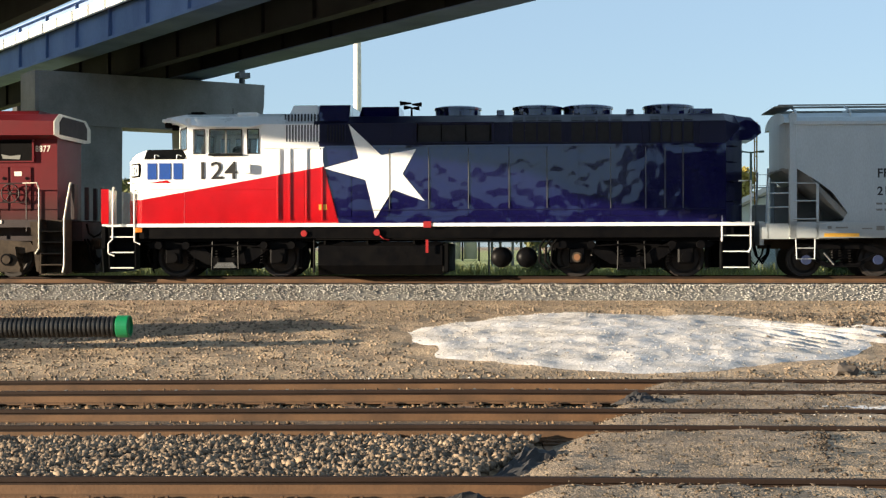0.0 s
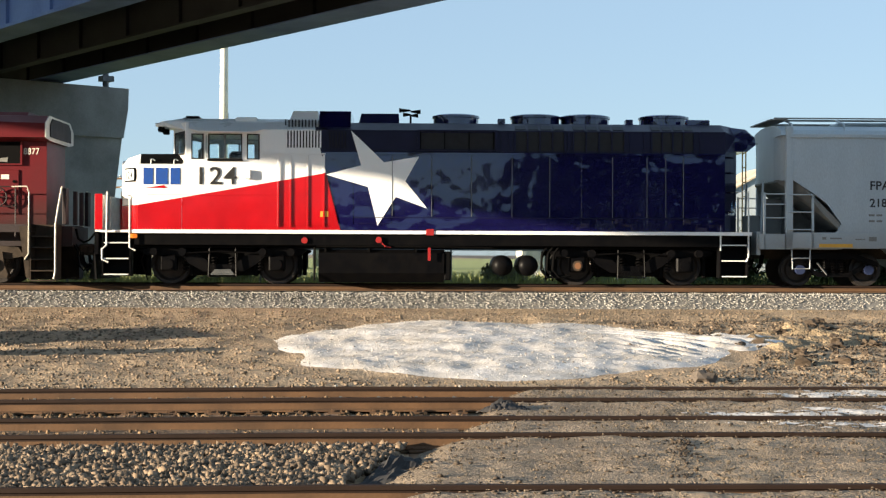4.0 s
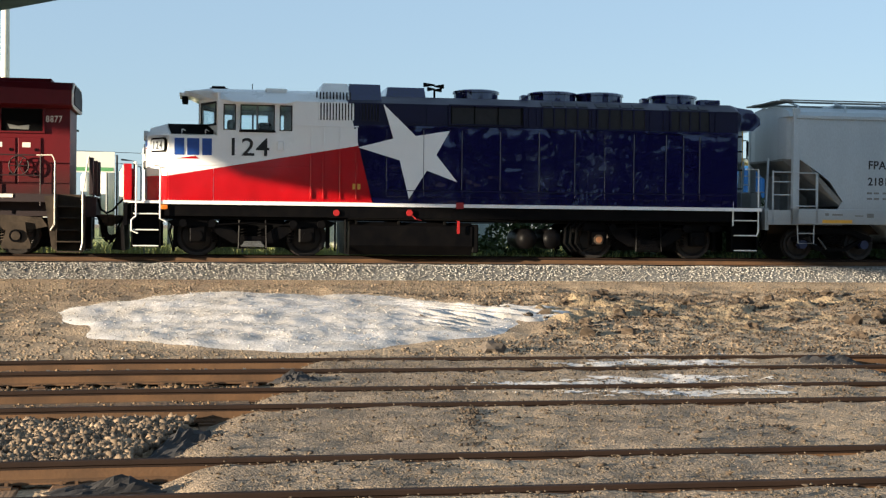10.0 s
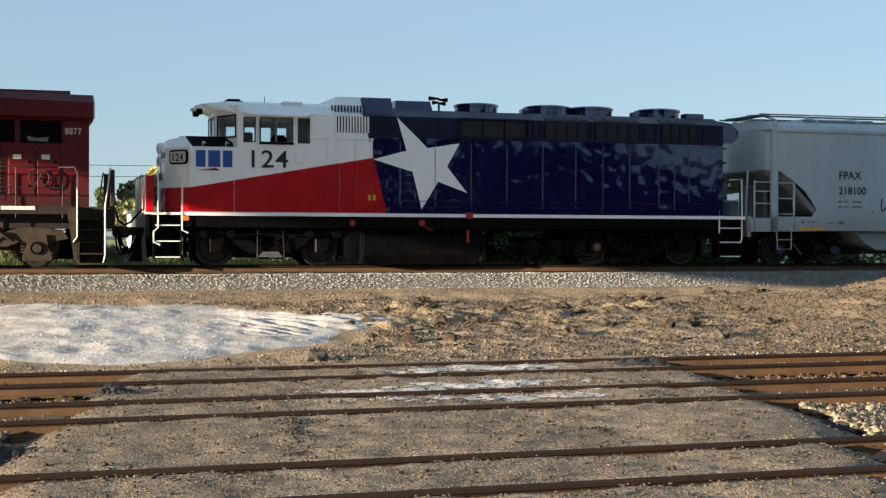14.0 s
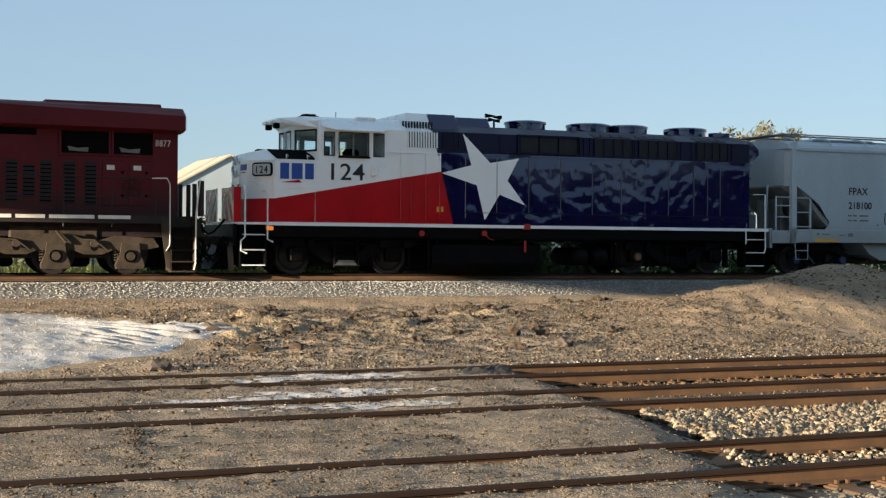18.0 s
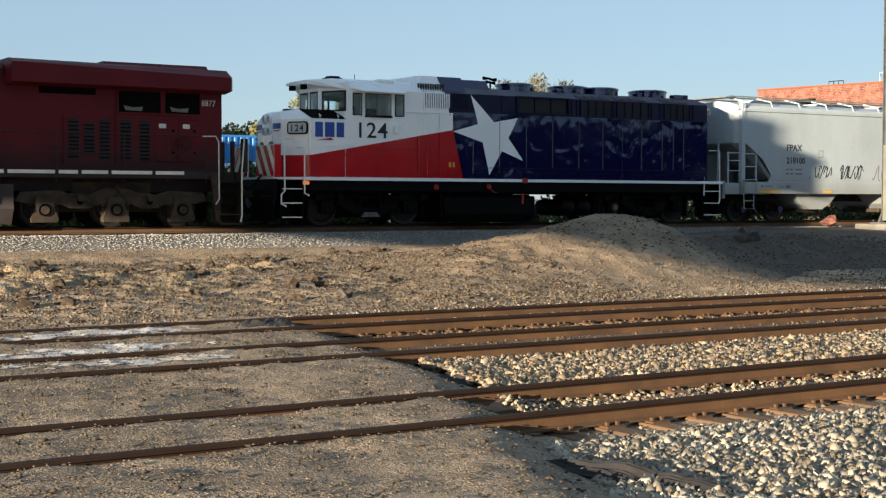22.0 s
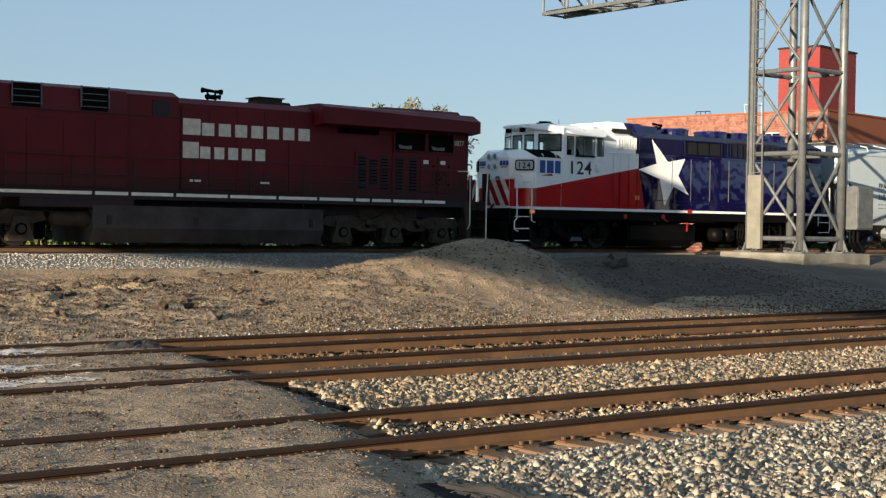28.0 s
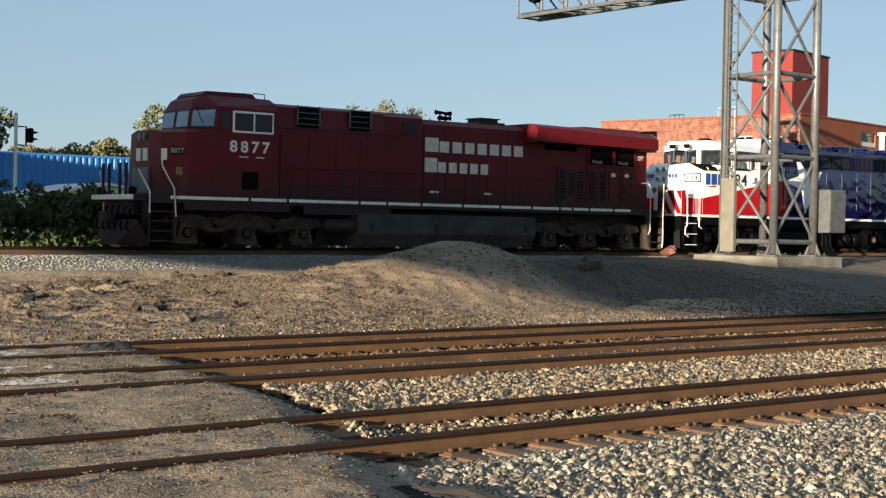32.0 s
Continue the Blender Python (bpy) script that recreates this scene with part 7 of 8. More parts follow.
crate(26.4, 70.0, 0.4, 9.4, 2.4, 4.8, "blue_box", "tall blue corrugated steel container wall", 0, 26)
shed(35.4, 62, 9.5, 5, 3.1, 0.8, "pale_wall", "pale_wall", "low white store beyond the track", 0, 1)
yard_frame = thing("yard_frame", pose(22.6, 60, 0.5), "slim pale yellow steel frame with a top bar", "frame")
for x, mt in ((0.0, "yellow"), (0.62, "pale_wall")):
    part("post", made(box, x - 0.04, x + 0.04, -0.04, 0.04, 0, 6.5, 0.01), M[mt], yard_frame)
part("top_bar", merged(made(box, -0.12, 0.74, -0.05, 0.05, 6.5, 6.58), made(tube, [(0.62, 0, 6.5), (0.3, 0, 6.0), (0, 0, 5.8)], 0.02, 5)), M["pale_wall"], yard_frame)
shed(24.8, 60, 8.0, 5, 2.2, 0.6, "pale_wall", "pale_wall", "low pale shed with a white roof", 0, 1)
shed(20.4, 92, 9.8, 9, 4.4, 2.7, "grey_wall", "tan_roof", "grey gabled shed with a tan roof")
shed(27.0, 86, 6.6, 9, 4.7, 2.0, "shed_grey", "shed_grey", "grey metal gabled shed beyond the yard")
shed(7.2, 74, 8, 6, 2.5, 0.6, "pale_wall", "pale_wall", "long low cream shed behind the fence", 0, 3)
shed(9.0, 60, 5, 5, 2.8, 1.2, "pale_wall", "tan_roof", "small cream house lit by the sun")
shed(-12.3, 105, 4.8, 7, 3.0, 0.9, "pale_wall", "grey_wall", "pale workshop far beyond the fence")
tank = thing("storage_tank", pose(-0.8, 82, 0.5), "white steel storage tank on a stand", "tank")
part("shell", made(lathe, [(1.12, 1.6), (1.15, 3.2), (1.15, 5.55), (1.05, 5.7), (0.2, 5.9)], 28), M["pale_wall"], tank, "", True)
part("rim_rail", made(tube, [(1.2 * math.cos(a / 12 * math.pi * 2), 1.2 * math.sin(a / 12 * math.pi * 2), 5.3) for a in range(13)], 0.04, 5), M["grey_wall"], tank)
for a in (0.4, 2.0, 3.5, 5.1):
    part("tank_leg", made(tube, [(0.9 * math.cos(a), 0.9 * math.sin(a), 0), (0.9 * math.cos(a), 0.9 * math.sin(a), 1.65)], 0.08, 8), M["galv"], tank)
for k, (x, r, h) in enumerate(((-5.1, 0.55, 5.6), (-3.8, 0.5, 5.2), (-6.6, 0.4, 4.8))):
    s = thing("silo", pose(x, 108, 0.5), "slim white silo beside pipework", "silo", "white silos")
    part("shell", made(lathe, [(r, 0.4), (r, h), (r * 0.4, h + 0.5)], 18), M["pale_wall"], s, "", True)
    part("pipe", made(tube, [(r + 0.15, -0.1, 0), (r + 0.15, -0.1, h + 0.8), (-0.3, -0.1, h + 0.9)], 0.08, 6), M["black"], s)
bill = thing("hoarding", pose(-7.2, 99, 0.4), "white billboard on steel posts", "billboard")
part("board", made(box, 0, 3.0, 0, 0.15, 4.9, 6.3), M["pale_wall"], bill)
part("green_strip", made(box, 0.1, 2.9, -0.02, 0, 5.0, 5.25), surface("green_band", lin((80, 140, 90)), 0.7), bill)
for x in (0.4, 2.5):
    part("post", made(tube, [(x, 0.1, 0), (x, 0.1, 4.95)], 0.08, 8), M["galv"], bill)


def lamp_post(x, y, h, arms):
    ob = thing("street_lamp", pose(x, y, 0.5), "dark green lamp post with flat heads", "street lamp", "lamp posts")
    part("pole", made(tube, [(0, 0, 0), (0, 0, h)], 0.09, 8, 0.06), M["lamp_green"], ob)
    for a in arms:
        part("arm", made(tube, [(0, 0, h), (a, 0, h + 0.05)], 0.04, 6), M["lamp_green"], ob)
        part("head", made(box, min(a, a * 1.6), max(a, a * 1.6), -0.15, 0.15, h, h + 0.1, 0.02), M["lamp_green"], ob)


M["lamp_green"] = surface("dark_green_paint", lin((58, 78, 72)), 0.6, scale=5)
lamp_post(-7.93, 75, 5.3, (-0.7, 0.7))
lamp_post(-5.2, 70, 5.7, (0.35,))
lamp_post(11.5, 72, 6.0, (-0.4, 0.4))
lamp_post(24.9, 78, 5.4, (-0.4,))
ms = thing("mast_signal", pose(21.2, 52, 0.4), "white mast with a black side signal", "signal")
part("mast", made(tube, [(0, 0, 0), (0, 0, 5.4)], 0.07, 8), M["pale_wall"], ms)
part("bracket", made(tube, [(0, 0, 4.9), (0.4, 0, 4.9), (0.4, 0, 4.2), (0, 0, 4.2)], 0.035, 6), M["black"], ms)
part("signal_head", merged(made(box, 0.42, 0.62, -0.2, 0.0, 4.3, 4.85, 0.02), made(prism, [(0.62, 4.75), (0.85, 4.7), (0.62, 4.62)], -0.15, -0.05), made(prism, [(0.62, 4.5), (0.85, 4.45), (0.62, 4.37)], -0.15, -0.05)), M["black"], ms)
# power poles and wires far off
for x in (-40, -21.5, 34):
    pp = thing("power_pole", pose(x, 118, 0.5), "weathered wooden power pole with cross-arms", "power pole", "power poles")
    part("pole", made(tube, [(0, 0, 0), (0, 0, 8.2)], 0.16, 8, 0.11), M["tie"], pp)
    part("cross_arm", made(box, -1.2, 1.2, -0.06, 0.06, 7.4, 7.55), M["tie"], pp)
    part("cross_arm", made(box, -0.9, 0.9, -0.06, 0.06, 6.7, 6.82), M["tie"], pp)
    part("insulators", merged(*[made(tube, [(a, 0, 7.55), (a, 0, 7.75)], 0.05, 6) for a in (-1.1, -0.5, 0.5, 1.1)]), M["pale_wall"], pp)
wires = thing("power_lines", Matrix.Identity(4), "thin black power lines strung between poles", "power line")
for dy, z in ((-1.1, 8.2), (1.1, 8.2), (0, 7.3)):
    pts = []
    for a, b in ((-40, -21.5), (-21.5, 34)):
        pts += [(a + (b - a) * k / 8, 118 + dy * 0.05, z - 0.7 * (1 - (k / 4 - 1) ** 2)) for k in range(9)]
    part("wire", made(tube, pts, 0.018, 4), M["soot"], wires)
# ---- plants ----
def leafy(name, base, dry, piece=0.5):
    return surface(name, base, 0.8, second=dry, scale=0.7, amount=0.8, fine=30, bump=0.0, piece=piece)


M["leaf_green"] = leafy("green_leaves", (0.1, 0.115, 0.04), (0.14, 0.135, 0.05), 0.35)
M["leaf_gold"] = leafy("turning_leaves", (0.14, 0.125, 0.05), (0.1, 0.105, 0.04), 0.35)
# Brighter copy of the turning leaves: sunlight painted into a shaded tree.
M["leaf_sunlit"] = leafy("sunlit_autumn_leaves", (0.42, 0.32, 0.06), (0.26, 0.24, 0.06), 0.3)
M["leaf_rust"] = leafy("rusty_leaves", (0.13, 0.11, 0.06), (0.1, 0.1, 0.045))
M["leaf_dark"] = leafy("dark_hedge_leaves", (0.035, 0.06, 0.018), (0.05, 0.07, 0.02))
M["grass"] = leafy("rough_grass", (0.2, 0.23, 0.06), (0.3, 0.28, 0.1))
M["bark"] = surface("bark", lin((96, 84, 72)), 0.95, second=lin((70, 60, 52)), scale=4, fine=30, bump=0.4)


def leaves(name, centres, material, parent, seed):
    """Many small bent leaf clumps: centres are (x, y, z, spread, count, size)."""
    rng = np.random.RandomState(seed)
    vs, fs = [], []
    for cx, cy, cz, sp, cnt, size in centres:
        d = rng.normal(size=(cnt, 3))
        d /= np.linalg.norm(d, axis=1)[:, None]
        r = sp * rng.rand(cnt, 1) ** 0.45
        p = np.array((cx, cy, cz)) + d * r * np.array((1, 1, 0.85))
        a = rng.normal(size=(cnt, 3))
        a /= np.linalg.norm(a, axis=1)[:, None]
        b = np.cross(a, rng.normal(size=(cnt, 3)))
        b /= np.linalg.norm(b, axis=1)[:, None] + 1e-9
        s = size * (0.6 + 0.8 * rng.rand(cnt, 1))
        quad = np.stack([p - a * s, p - b * s * 0.55, p + a * s, p + b * s * 0.55], 1)
        vs.append(quad.reshape(-1, 3))
        k = sum(len(v) for v in vs) - cnt * 4
        fs.append((np.arange(cnt)[:, None] * 4 + k + np.arange(4)[None]))
    v, f = np.concatenate(vs), np.concatenate(fs)
    me = bpy.data.meshes.new(name)
    me.from_pydata(v.tolist(), [], f.tolist())
    me.materials.append(material)
    ob = new(name, me)
    if parent is not None:
        ob.parent = parent
    return ob


def tree(x, y, h, w, leaf, label, seed, bare=0.0, z0=0.5):
    rng = random.Random(seed)
    ob = thing("tree", pose(x, y, z0), label, "tree", "trees beyond the track")
    bm = bmesh.new()
    tube(bm, [(0, 0, -0.2), (0.05, 0, h * 0.25), (0.0, 0.1, h * 0.5), (0.1, 0, h * 0.72)], 0.035 * h, 8, 0.012 * h)
    part("trunk", bm, M["bark"], ob)
    tips_ = []
    for k in range(11):
        a = k * 2.4 + rng.uniform(-0.4, 0.4)
        z = h * rng.uniform(0.28, 0.6)
        r = w * rng.uniform(0.28, 0.5)
        end = (r * math.cos(a), r * math.sin(a), min(h * 0.97, z + h * rng.uniform(0.12, 0.4)))
        mid = (end[0] * 0.5, end[1] * 0.5, z + (end[2] - z) * 0.4)
        part("limb", made(tube, [(0, 0, z), mid, end], 0.012 * h, 5, 0.004 * h), M["bark"], ob)
        tips_.append(end)
        if bare:
            bm = bmesh.new()
            for j in range(9):
                e2 = [end[i] + rng.uniform(-1, 1) * w * 0.14 for i in range(3)]
                e2[2] = end[2] + abs(e2[2] - end[2]) + 0.3
                tube(bm, [mid, end, e2], 0.004 * h, 4, 0.001 * h)
            part("twigs", bm, M["bark"], ob)
    cs = []
    for e in tips_:
        cs.append((e[0], e[1], e[2], w * 0.17, int(270 * (1 - bare)), 0.17))
        for j in range(2):
            cs.append((e[0] * 0.7 + rng.uniform(-1, 1) * w * 0.2, e[1] * 0.7 + rng.uniform(-1, 1) * w * 0.2, e[2] + rng.uniform(-0.12, 0.1) * h, w * 0.13, int(200 * (1 - bare)), 0.16))
    cs.append((0, 0, h * 0.8, w * 0.22, int(420 * (1 - bare)), 0.17))
    leaves("crown", cs, M[leaf], ob, seed)
    return ob


tree(76.5, 110, 12.6, 8, "leaf_green", "broad green tree behind the works", 1)
tree(81.5, 112, 14.2, 8, "leaf_rust", "rust-coloured autumn tree behind the works", 2, 0.25)
tree(88.5, 114, 12.2, 7, "leaf_rust", "nearly bare autumn tree with thin twigs", 3, 0.9)
tree(49.2, 112, 7.6, 7, "leaf_rust", "small autumn tree above a container wall", 4, 0.2)
tree(56.7, 104, 9.4, 7.0, "leaf_green", "yellow-green tree beyond the containers", 5)
tree(46.4, 104, 7.3, 6, "leaf_gold", "golden-green tree at the yard's far edge", 6)
tree(49.0, 100, 7.8, 4.4, "leaf_gold", "golden-green tree beyond the sheds", 7)
tree(11.0, 82, 5.6, 5, "leaf_sunlit", "golden autumn tree behind a low shed", 8)
tree(7.6, 80, 4.6, 3.6, "leaf_green", "small green tree behind a low shed", 9)
tree(1.2, 72, 4.0, 3.8, "leaf_green", "bushy green tree beside a tank", 10)
tree(-18.6, 72, 4.6, 4.5, "leaf_green", "green tree beyond the pier", 11)
tree(-24.5, 76, 5.0, 5, "leaf_gold", "yellowing tree beyond the pier", 12)
tree(-13.5, 78, 3.6, 4, "leaf_green", "low green tree by the pier", 13)
tree(37.0, 101, 9.5, 6.5, "leaf_green", "round green tree behind the sheds", 14)

tree(63.0, 104, 9.6, 6.5, "leaf_rust", "nearly bare autumn tree with thin twigs", 15, 0.85)

hedge_c = []
rng = random.Random(5)
for k in range(150):
    hedge_c.append((rng.uniform(9.5, 21.0), rng.uniform(43.3, 44.6), 0.75 + rng.uniform(0.1, 1.75), 0.42, 75, 0.09))
for k in range(330):
    hedge_c.append((rng.uniform(20, 68), rng.uniform(42.6, 44.2), 0.75 + rng.uniform(0.0, 1.0), 0.42, 55, 0.1))
for k in range(300):
    x = rng.uniform(14, 25)
    hedge_c.append((x, rng.uniform(43.0, 44.6), 0.6 + rng.uniform(0.0, 2.3 - 0.5 * abs(math.sin(x * 1.7))), 0.4, 80, 0.09))
for k in range(14):
    hedge_c.append((rng.uniform(16, 21.0), rng.uniform(43.3, 44.4), 2.7 + rng.uniform(0, 0.25), 0.18, 16, 0.08))
hedge = leaves("hedge", hedge_c, M["leaf_dark"], None, 21)
tagged(hedge, "dense dark green hedge of creepers by the track", "hedge")
bushes = [(1.0, 46.5, 1.1, 0.9), (-5.5, 47, 1.0, 0.8), (-9.5, 46, 1.0, 0.7), (3.8, 45.8, 0.9, 0.6), (6.8, 47.5, 1.1, 0.8), (48.5, 41.5, 1.0, 0.7), (52.6, 43.0, 1.0, 0.5), (62.7, 43.0, 0.9, 0.7), (-3.5, 46, 2.6, 0.6), (-15.5, 46, 1.2, 1.0), (11.5, 48, 1.1, 0.9)]
for i, (x, y, z, r) in enumerate(bushes):
    b = leaves("bush", [(x + rng.uniform(-1, 1) * r, y + rng.uniform(-0.6, 0.6) * r, 0.6 + z * rng.uniform(0.2, 0.8), r * 0.55, 130, 0.1) for k in range(6)], M["leaf_green"] if i % 3 else M["leaf_gold"], None, 40 + i)
    tagged(b, "unkempt yellow-green bush by the fence", "bush", "bushes by the fence")


def tufts(name, n, x0, x1, y0, y1, zf, h, material, label, seed, keep=None):
    rs = np.random.RandomState(seed)
    p = np.stack([x0 + (x1 - x0) * rs.rand(n), y0 + (y1 - y0) * rs.rand(n)], 1)
    z = np.array([zf(a, b) for a, b in p])
    a = rs.rand(n) * 6.28
    hh = h * (0.4 + 0.8 * rs.rand(n))
    w = 0.012 + 0.02 * rs.rand(n)
    dx, dy = np.cos(a) * w, np.sin(a) * w
    lx, ly = rs.normal(size=n) * hh * 0.35, rs.normal(size=n) * hh * 0.35
    v = np.stack([np.stack([p[:, 0] - dx, p[:, 1] - dy, z - 0.03], 1), np.stack([p[:, 0] + dx, p[:, 1] + dy, z - 0.03], 1), np.stack([p[:, 0] + lx, p[:, 1] + ly, z + hh], 1)], 1).reshape(-1, 3)
    f = np.arange(n * 3).reshape(-1, 3)
    me = bpy.data.meshes.new(name)
    me.from_pydata(v.tolist(), [], f.tolist())
    me.materials.append(material)
    return tagged(new(name, me), label, "grass", kind="stuff")


tufts("grass", 24000, -26, 18, 41.4, 52, lie, 0.55, M["grass"], "rough yellow-green grass beyond the far track", 3)
verge = sheet("grass_verge", spread(-400, 400, -30, 60, 1.5), spread(41.2, 400, 41.2, 56, 0.8), lambda x, y: lie(x, y) + 0.02, M["grass"])
tagged(verge, "grassy verge behind the far track", "ground", kind="structure")
tufts("weeds", 260, 9.3, 12.5, 6.2, 7.0, lambda x, y: -0.18, 0.065, M["leaf_rust"], "small dry olive weeds among ballast", 4)

# chain-link fence behind the grass
fence = thing("fence", Matrix.Identity(4), "green chain-link fence on thin steel posts", "fence")
M["fence_green"] = surface("fence_wire", lin((96, 112, 100)), 0.6, 0.3, scale=5, bump=0.0)
for k in range(12):
    part("post", made(tube, [(-16 + 3 * k, 45, 0.3), (-16 + 3 * k, 45, 2.0)], 0.035, 6), M["galv"], fence)
part("top_rail", made(tube, [(-16, 45, 1.98), (17, 45, 1.98)], 0.022, 6), M["galv"], fence)
vs, fs = [], []
for d in (1, -1):
    for k in range(330):
        x = -17.4 + 0.1 * k
        a, b = (x, 45.0, 0.55), (x + d * 1.4, 45.0, 1.95)
        if d < 0:
            a, b = (x + 1.4, 45.01, 0.55), (x, 45.01, 1.95)
        i = len(vs)
        vs += [(a[0] - 0.005, a[1], a[2]), (a[0] + 0.005, a[1], a[2]), (b[0] + 0.005, b[1], b[2]), (b[0] - 0.005, b[1], b[2])]
        fs.append((i, i + 1, i + 2, i + 3))
me = bpy.data.meshes.new("mesh_wire")
me.from_pydata(vs, [], fs)
me.materials.append(M["fence_green"])
ob = new("mesh_wire", me)
ob.parent = fence
tagged(ob, kind="stuff")

# unseen woods added behind the viewer, dark and shaped for the paintwork to mirror
def wood_top(x):
    """Crown line of the belt: low at the bridge, tall in the middle, lower and broken farther along."""
    h = 5.2 + 6.6 * smooth(4, 10, x) - 5.0 * smooth(38, 56, x) + 3.4 * smooth(62, 74, x) - 4.4 * smooth(104, 114, x)
    return h + 0.5 * math.sin(x * 0.9) + 0.4 * math.sin(x * 2.3)


back = []
for k in range(1900):
    x = rng.uniform(-65, 165)
    back.append((x, rng.uniform(-38, -32), rng.uniform(0.1, 1.0) * (wood_top(x) - 0.6), 1.2, 46, 0.6))
M["leaf_wood"] = leafy("shaded_wood_leaves", (0.014, 0.02, 0.014), (0.022, 0.028, 0.018))
wood = leaves("woods", back, M["leaf_wood"], None, 77)
tagged(wood, "unseen belt of dark trees added for the paintwork to mirror", "trees", kind="stuff")
# ---- yard surface: piles, stones, ties, scraps ----
def hill(x, y, cx, cy, sx, sy, h):
    return h * math.exp(-((x - cx) / sx) ** 2 - ((y - cy) / sy) ** 2)


def mound_height(x, y):
    z = lie(x, y) - 0.06
    m = hill(x, y, 21.6, 28.2, 2.6, 3.2, 0.7) + hill(x, y, 24.3, 29.0, 2.2, 2.8, 0.97) + hill(x, y, 28.6, 29.0, 2.6, 2.6, 0.47) + hill(x, y, 18.5, 27.5, 2.4, 3.0, 0.3) + hill(x, y, 31.8, 28.5, 2.6, 2.4, 0.25)
    edge = smooth(0.05, 0.5, m)
    z += m + edge * (0.08 * rough_at(x, y, 0.9, 2.0) + 0.06 * rough_at(x, y, 0.36, 6.0) + 0.06 * rough_at(x, y, 1.8, 8.0))
    return z


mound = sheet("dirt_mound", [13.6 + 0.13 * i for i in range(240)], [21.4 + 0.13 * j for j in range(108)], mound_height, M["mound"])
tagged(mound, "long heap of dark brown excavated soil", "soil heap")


def pile_edge(x, y):
    """Above zero inside the pale pile."""
    a = math.atan2((y - 27.05) / 4.85, (x - 2.2) / 4.8)
    r = math.hypot((x - 2.2) / 4.8, (y - 27.05) / 4.85)
    lim = 1.0 + 0.05 * math.sin(3 * a + 0.6) + 0.03 * math.sin(7 * a) + 0.07 * rough_at(math.cos(a) * 2, math.sin(a) * 2, 0.5, 3.0)
    tongue = 1.0 - math.hypot((x - 5.9) / 2.6, (y - 27.4 - 0.15 * (x - 6)) / 1.5) + 0.25 * rough_at(x, y, 0.6, 4.0)
    return max(lim - r, tongue * 0.6)


def pile_height(x, y):
    e = pile_edge(x, y)
    z = lie(x, y) - 0.05
    body_ = smooth(0.0, 0.16, e) * 0.08 + smooth(0.1, 0.8, e) * 0.08 + smooth(0.04, 0.3, e) * smooth(25.5, 29.5, y) * 0.08
    lump = smooth(0.05, 0.3, e)
    ruts = 0.03 * math.sin(15 * (x * 0.6 + y * 0.75 + 0.2 * math.sin(x * 1.3))) * smooth(4.2, 4.8, x) * (1 - smooth(6.6, 7.4, x)) * smooth(24.8, 25.6, y) * lump
    lumps = 0.022 * max(0, rough_at(x, y, 0.6, 11.0)) * (1 - smooth(1.0, 4.0, x)) + 0.014 * rough_at(x * 0.6, y, 0.4, 12.0) + 0.017 * rough_at(x, y, 0.18, 17.0)
    return z + body_ + lump * (lumps + ruts + 0.02 * rough_at(x, y, 1.6, 13.0))


pile = sheet("pale_heap", [-3.4 + 0.07 * i for i in range(176)], [21.6 + 0.07 * j for j in range(166)], pile_height, M["white_grit"], keep=lambda x, y: pile_edge(x, y) > -0.03)
tagged(pile, "spread heap of pale crushed stone with wheel ruts", "stone heap", kind="stuff")


def on_ground(x, y):
    if 14 < x < 44 and 21.6 < y < 35:
        return max(lie(x, y), mound_height(x, y))
    return lie(x, y)


# churned tan earth between the pale pile and the long heap
HEAPS = [(6.9, 27.6, 0.9, 0.5, 0.3), (7.5, 26.6, 0.6, 0.4, 0.26), (8.4, 29.5, 0.7, 0.5, 0.36), (8.9, 27.9, 1.3, 0.7, 0.24), (7.3, 24.6, 0.7, 0.5, 0.16), (10.6, 26.5, 0.9, 0.5, 0.26), (9.7, 29.0, 0.8, 0.5, 0.2), (11.5, 28.4, 1.2, 0.6, 0.2), (13.3, 29.2, 0.6, 0.5, 0.34), (14.5, 29.7, 0.5, 0.4, 0.26), (12.6, 26.6, 1.2, 0.6, 0.16), (10.0, 25.0, 1.2, 0.5, 0.14), (5.8, 28.9, 0.7, 0.4, 0.16)]


def spoil_lift(x, y):
    m = sum(hill(x, y, *h) for h in HEAPS)
    return m * (0.5 + 0.5 * rough_at(x, y, 0.5, 31.0) + 0.3 * rough_at(x, y, 0.22, 33.0)) - 0.04 + 0.035 * rough_at(x, y, 0.8, 35.0) + 0.025 * rough_at(x, y, 0.26, 37.0)


spoil = sheet("churned_earth", [4.6 + 0.07 * i for i in range(172)], [23.4 + 0.08 * j for j in range(100)], lambda x, y: lie(x, y) + max(-0.1, spoil_lift(x, y)), M["spoil"], keep=lambda x, y: spoil_lift(x, y) > -0.04)
tagged(spoil, "churned tan earth thrown up in low uneven heaps", "soil heap")


# rusty fines packed between the rails of the two farther tracks
def fines_height(x, y):
    return near_dip(x) - 0.135 + 0.015 * rough_at(x, y, 0.5, 21.0) + 0.01 * rough_at(x, y, 0.2, 22.0)


for key, y0, y1 in (("middle", 14.75, 16.05), ("third", 18.32, 19.62)):
    bed = sheet("track_bed", spread(-58, 90, -10, 36, 0.2), [y0 + (y1 - y0) * k / 10 for k in range(11)], fines_height, M["fines"], keep=lambda x, y: not cross_left(y) + 0.3 < x < cross_right(y) - 0.3)
    bed.parent = TRACKS[key]

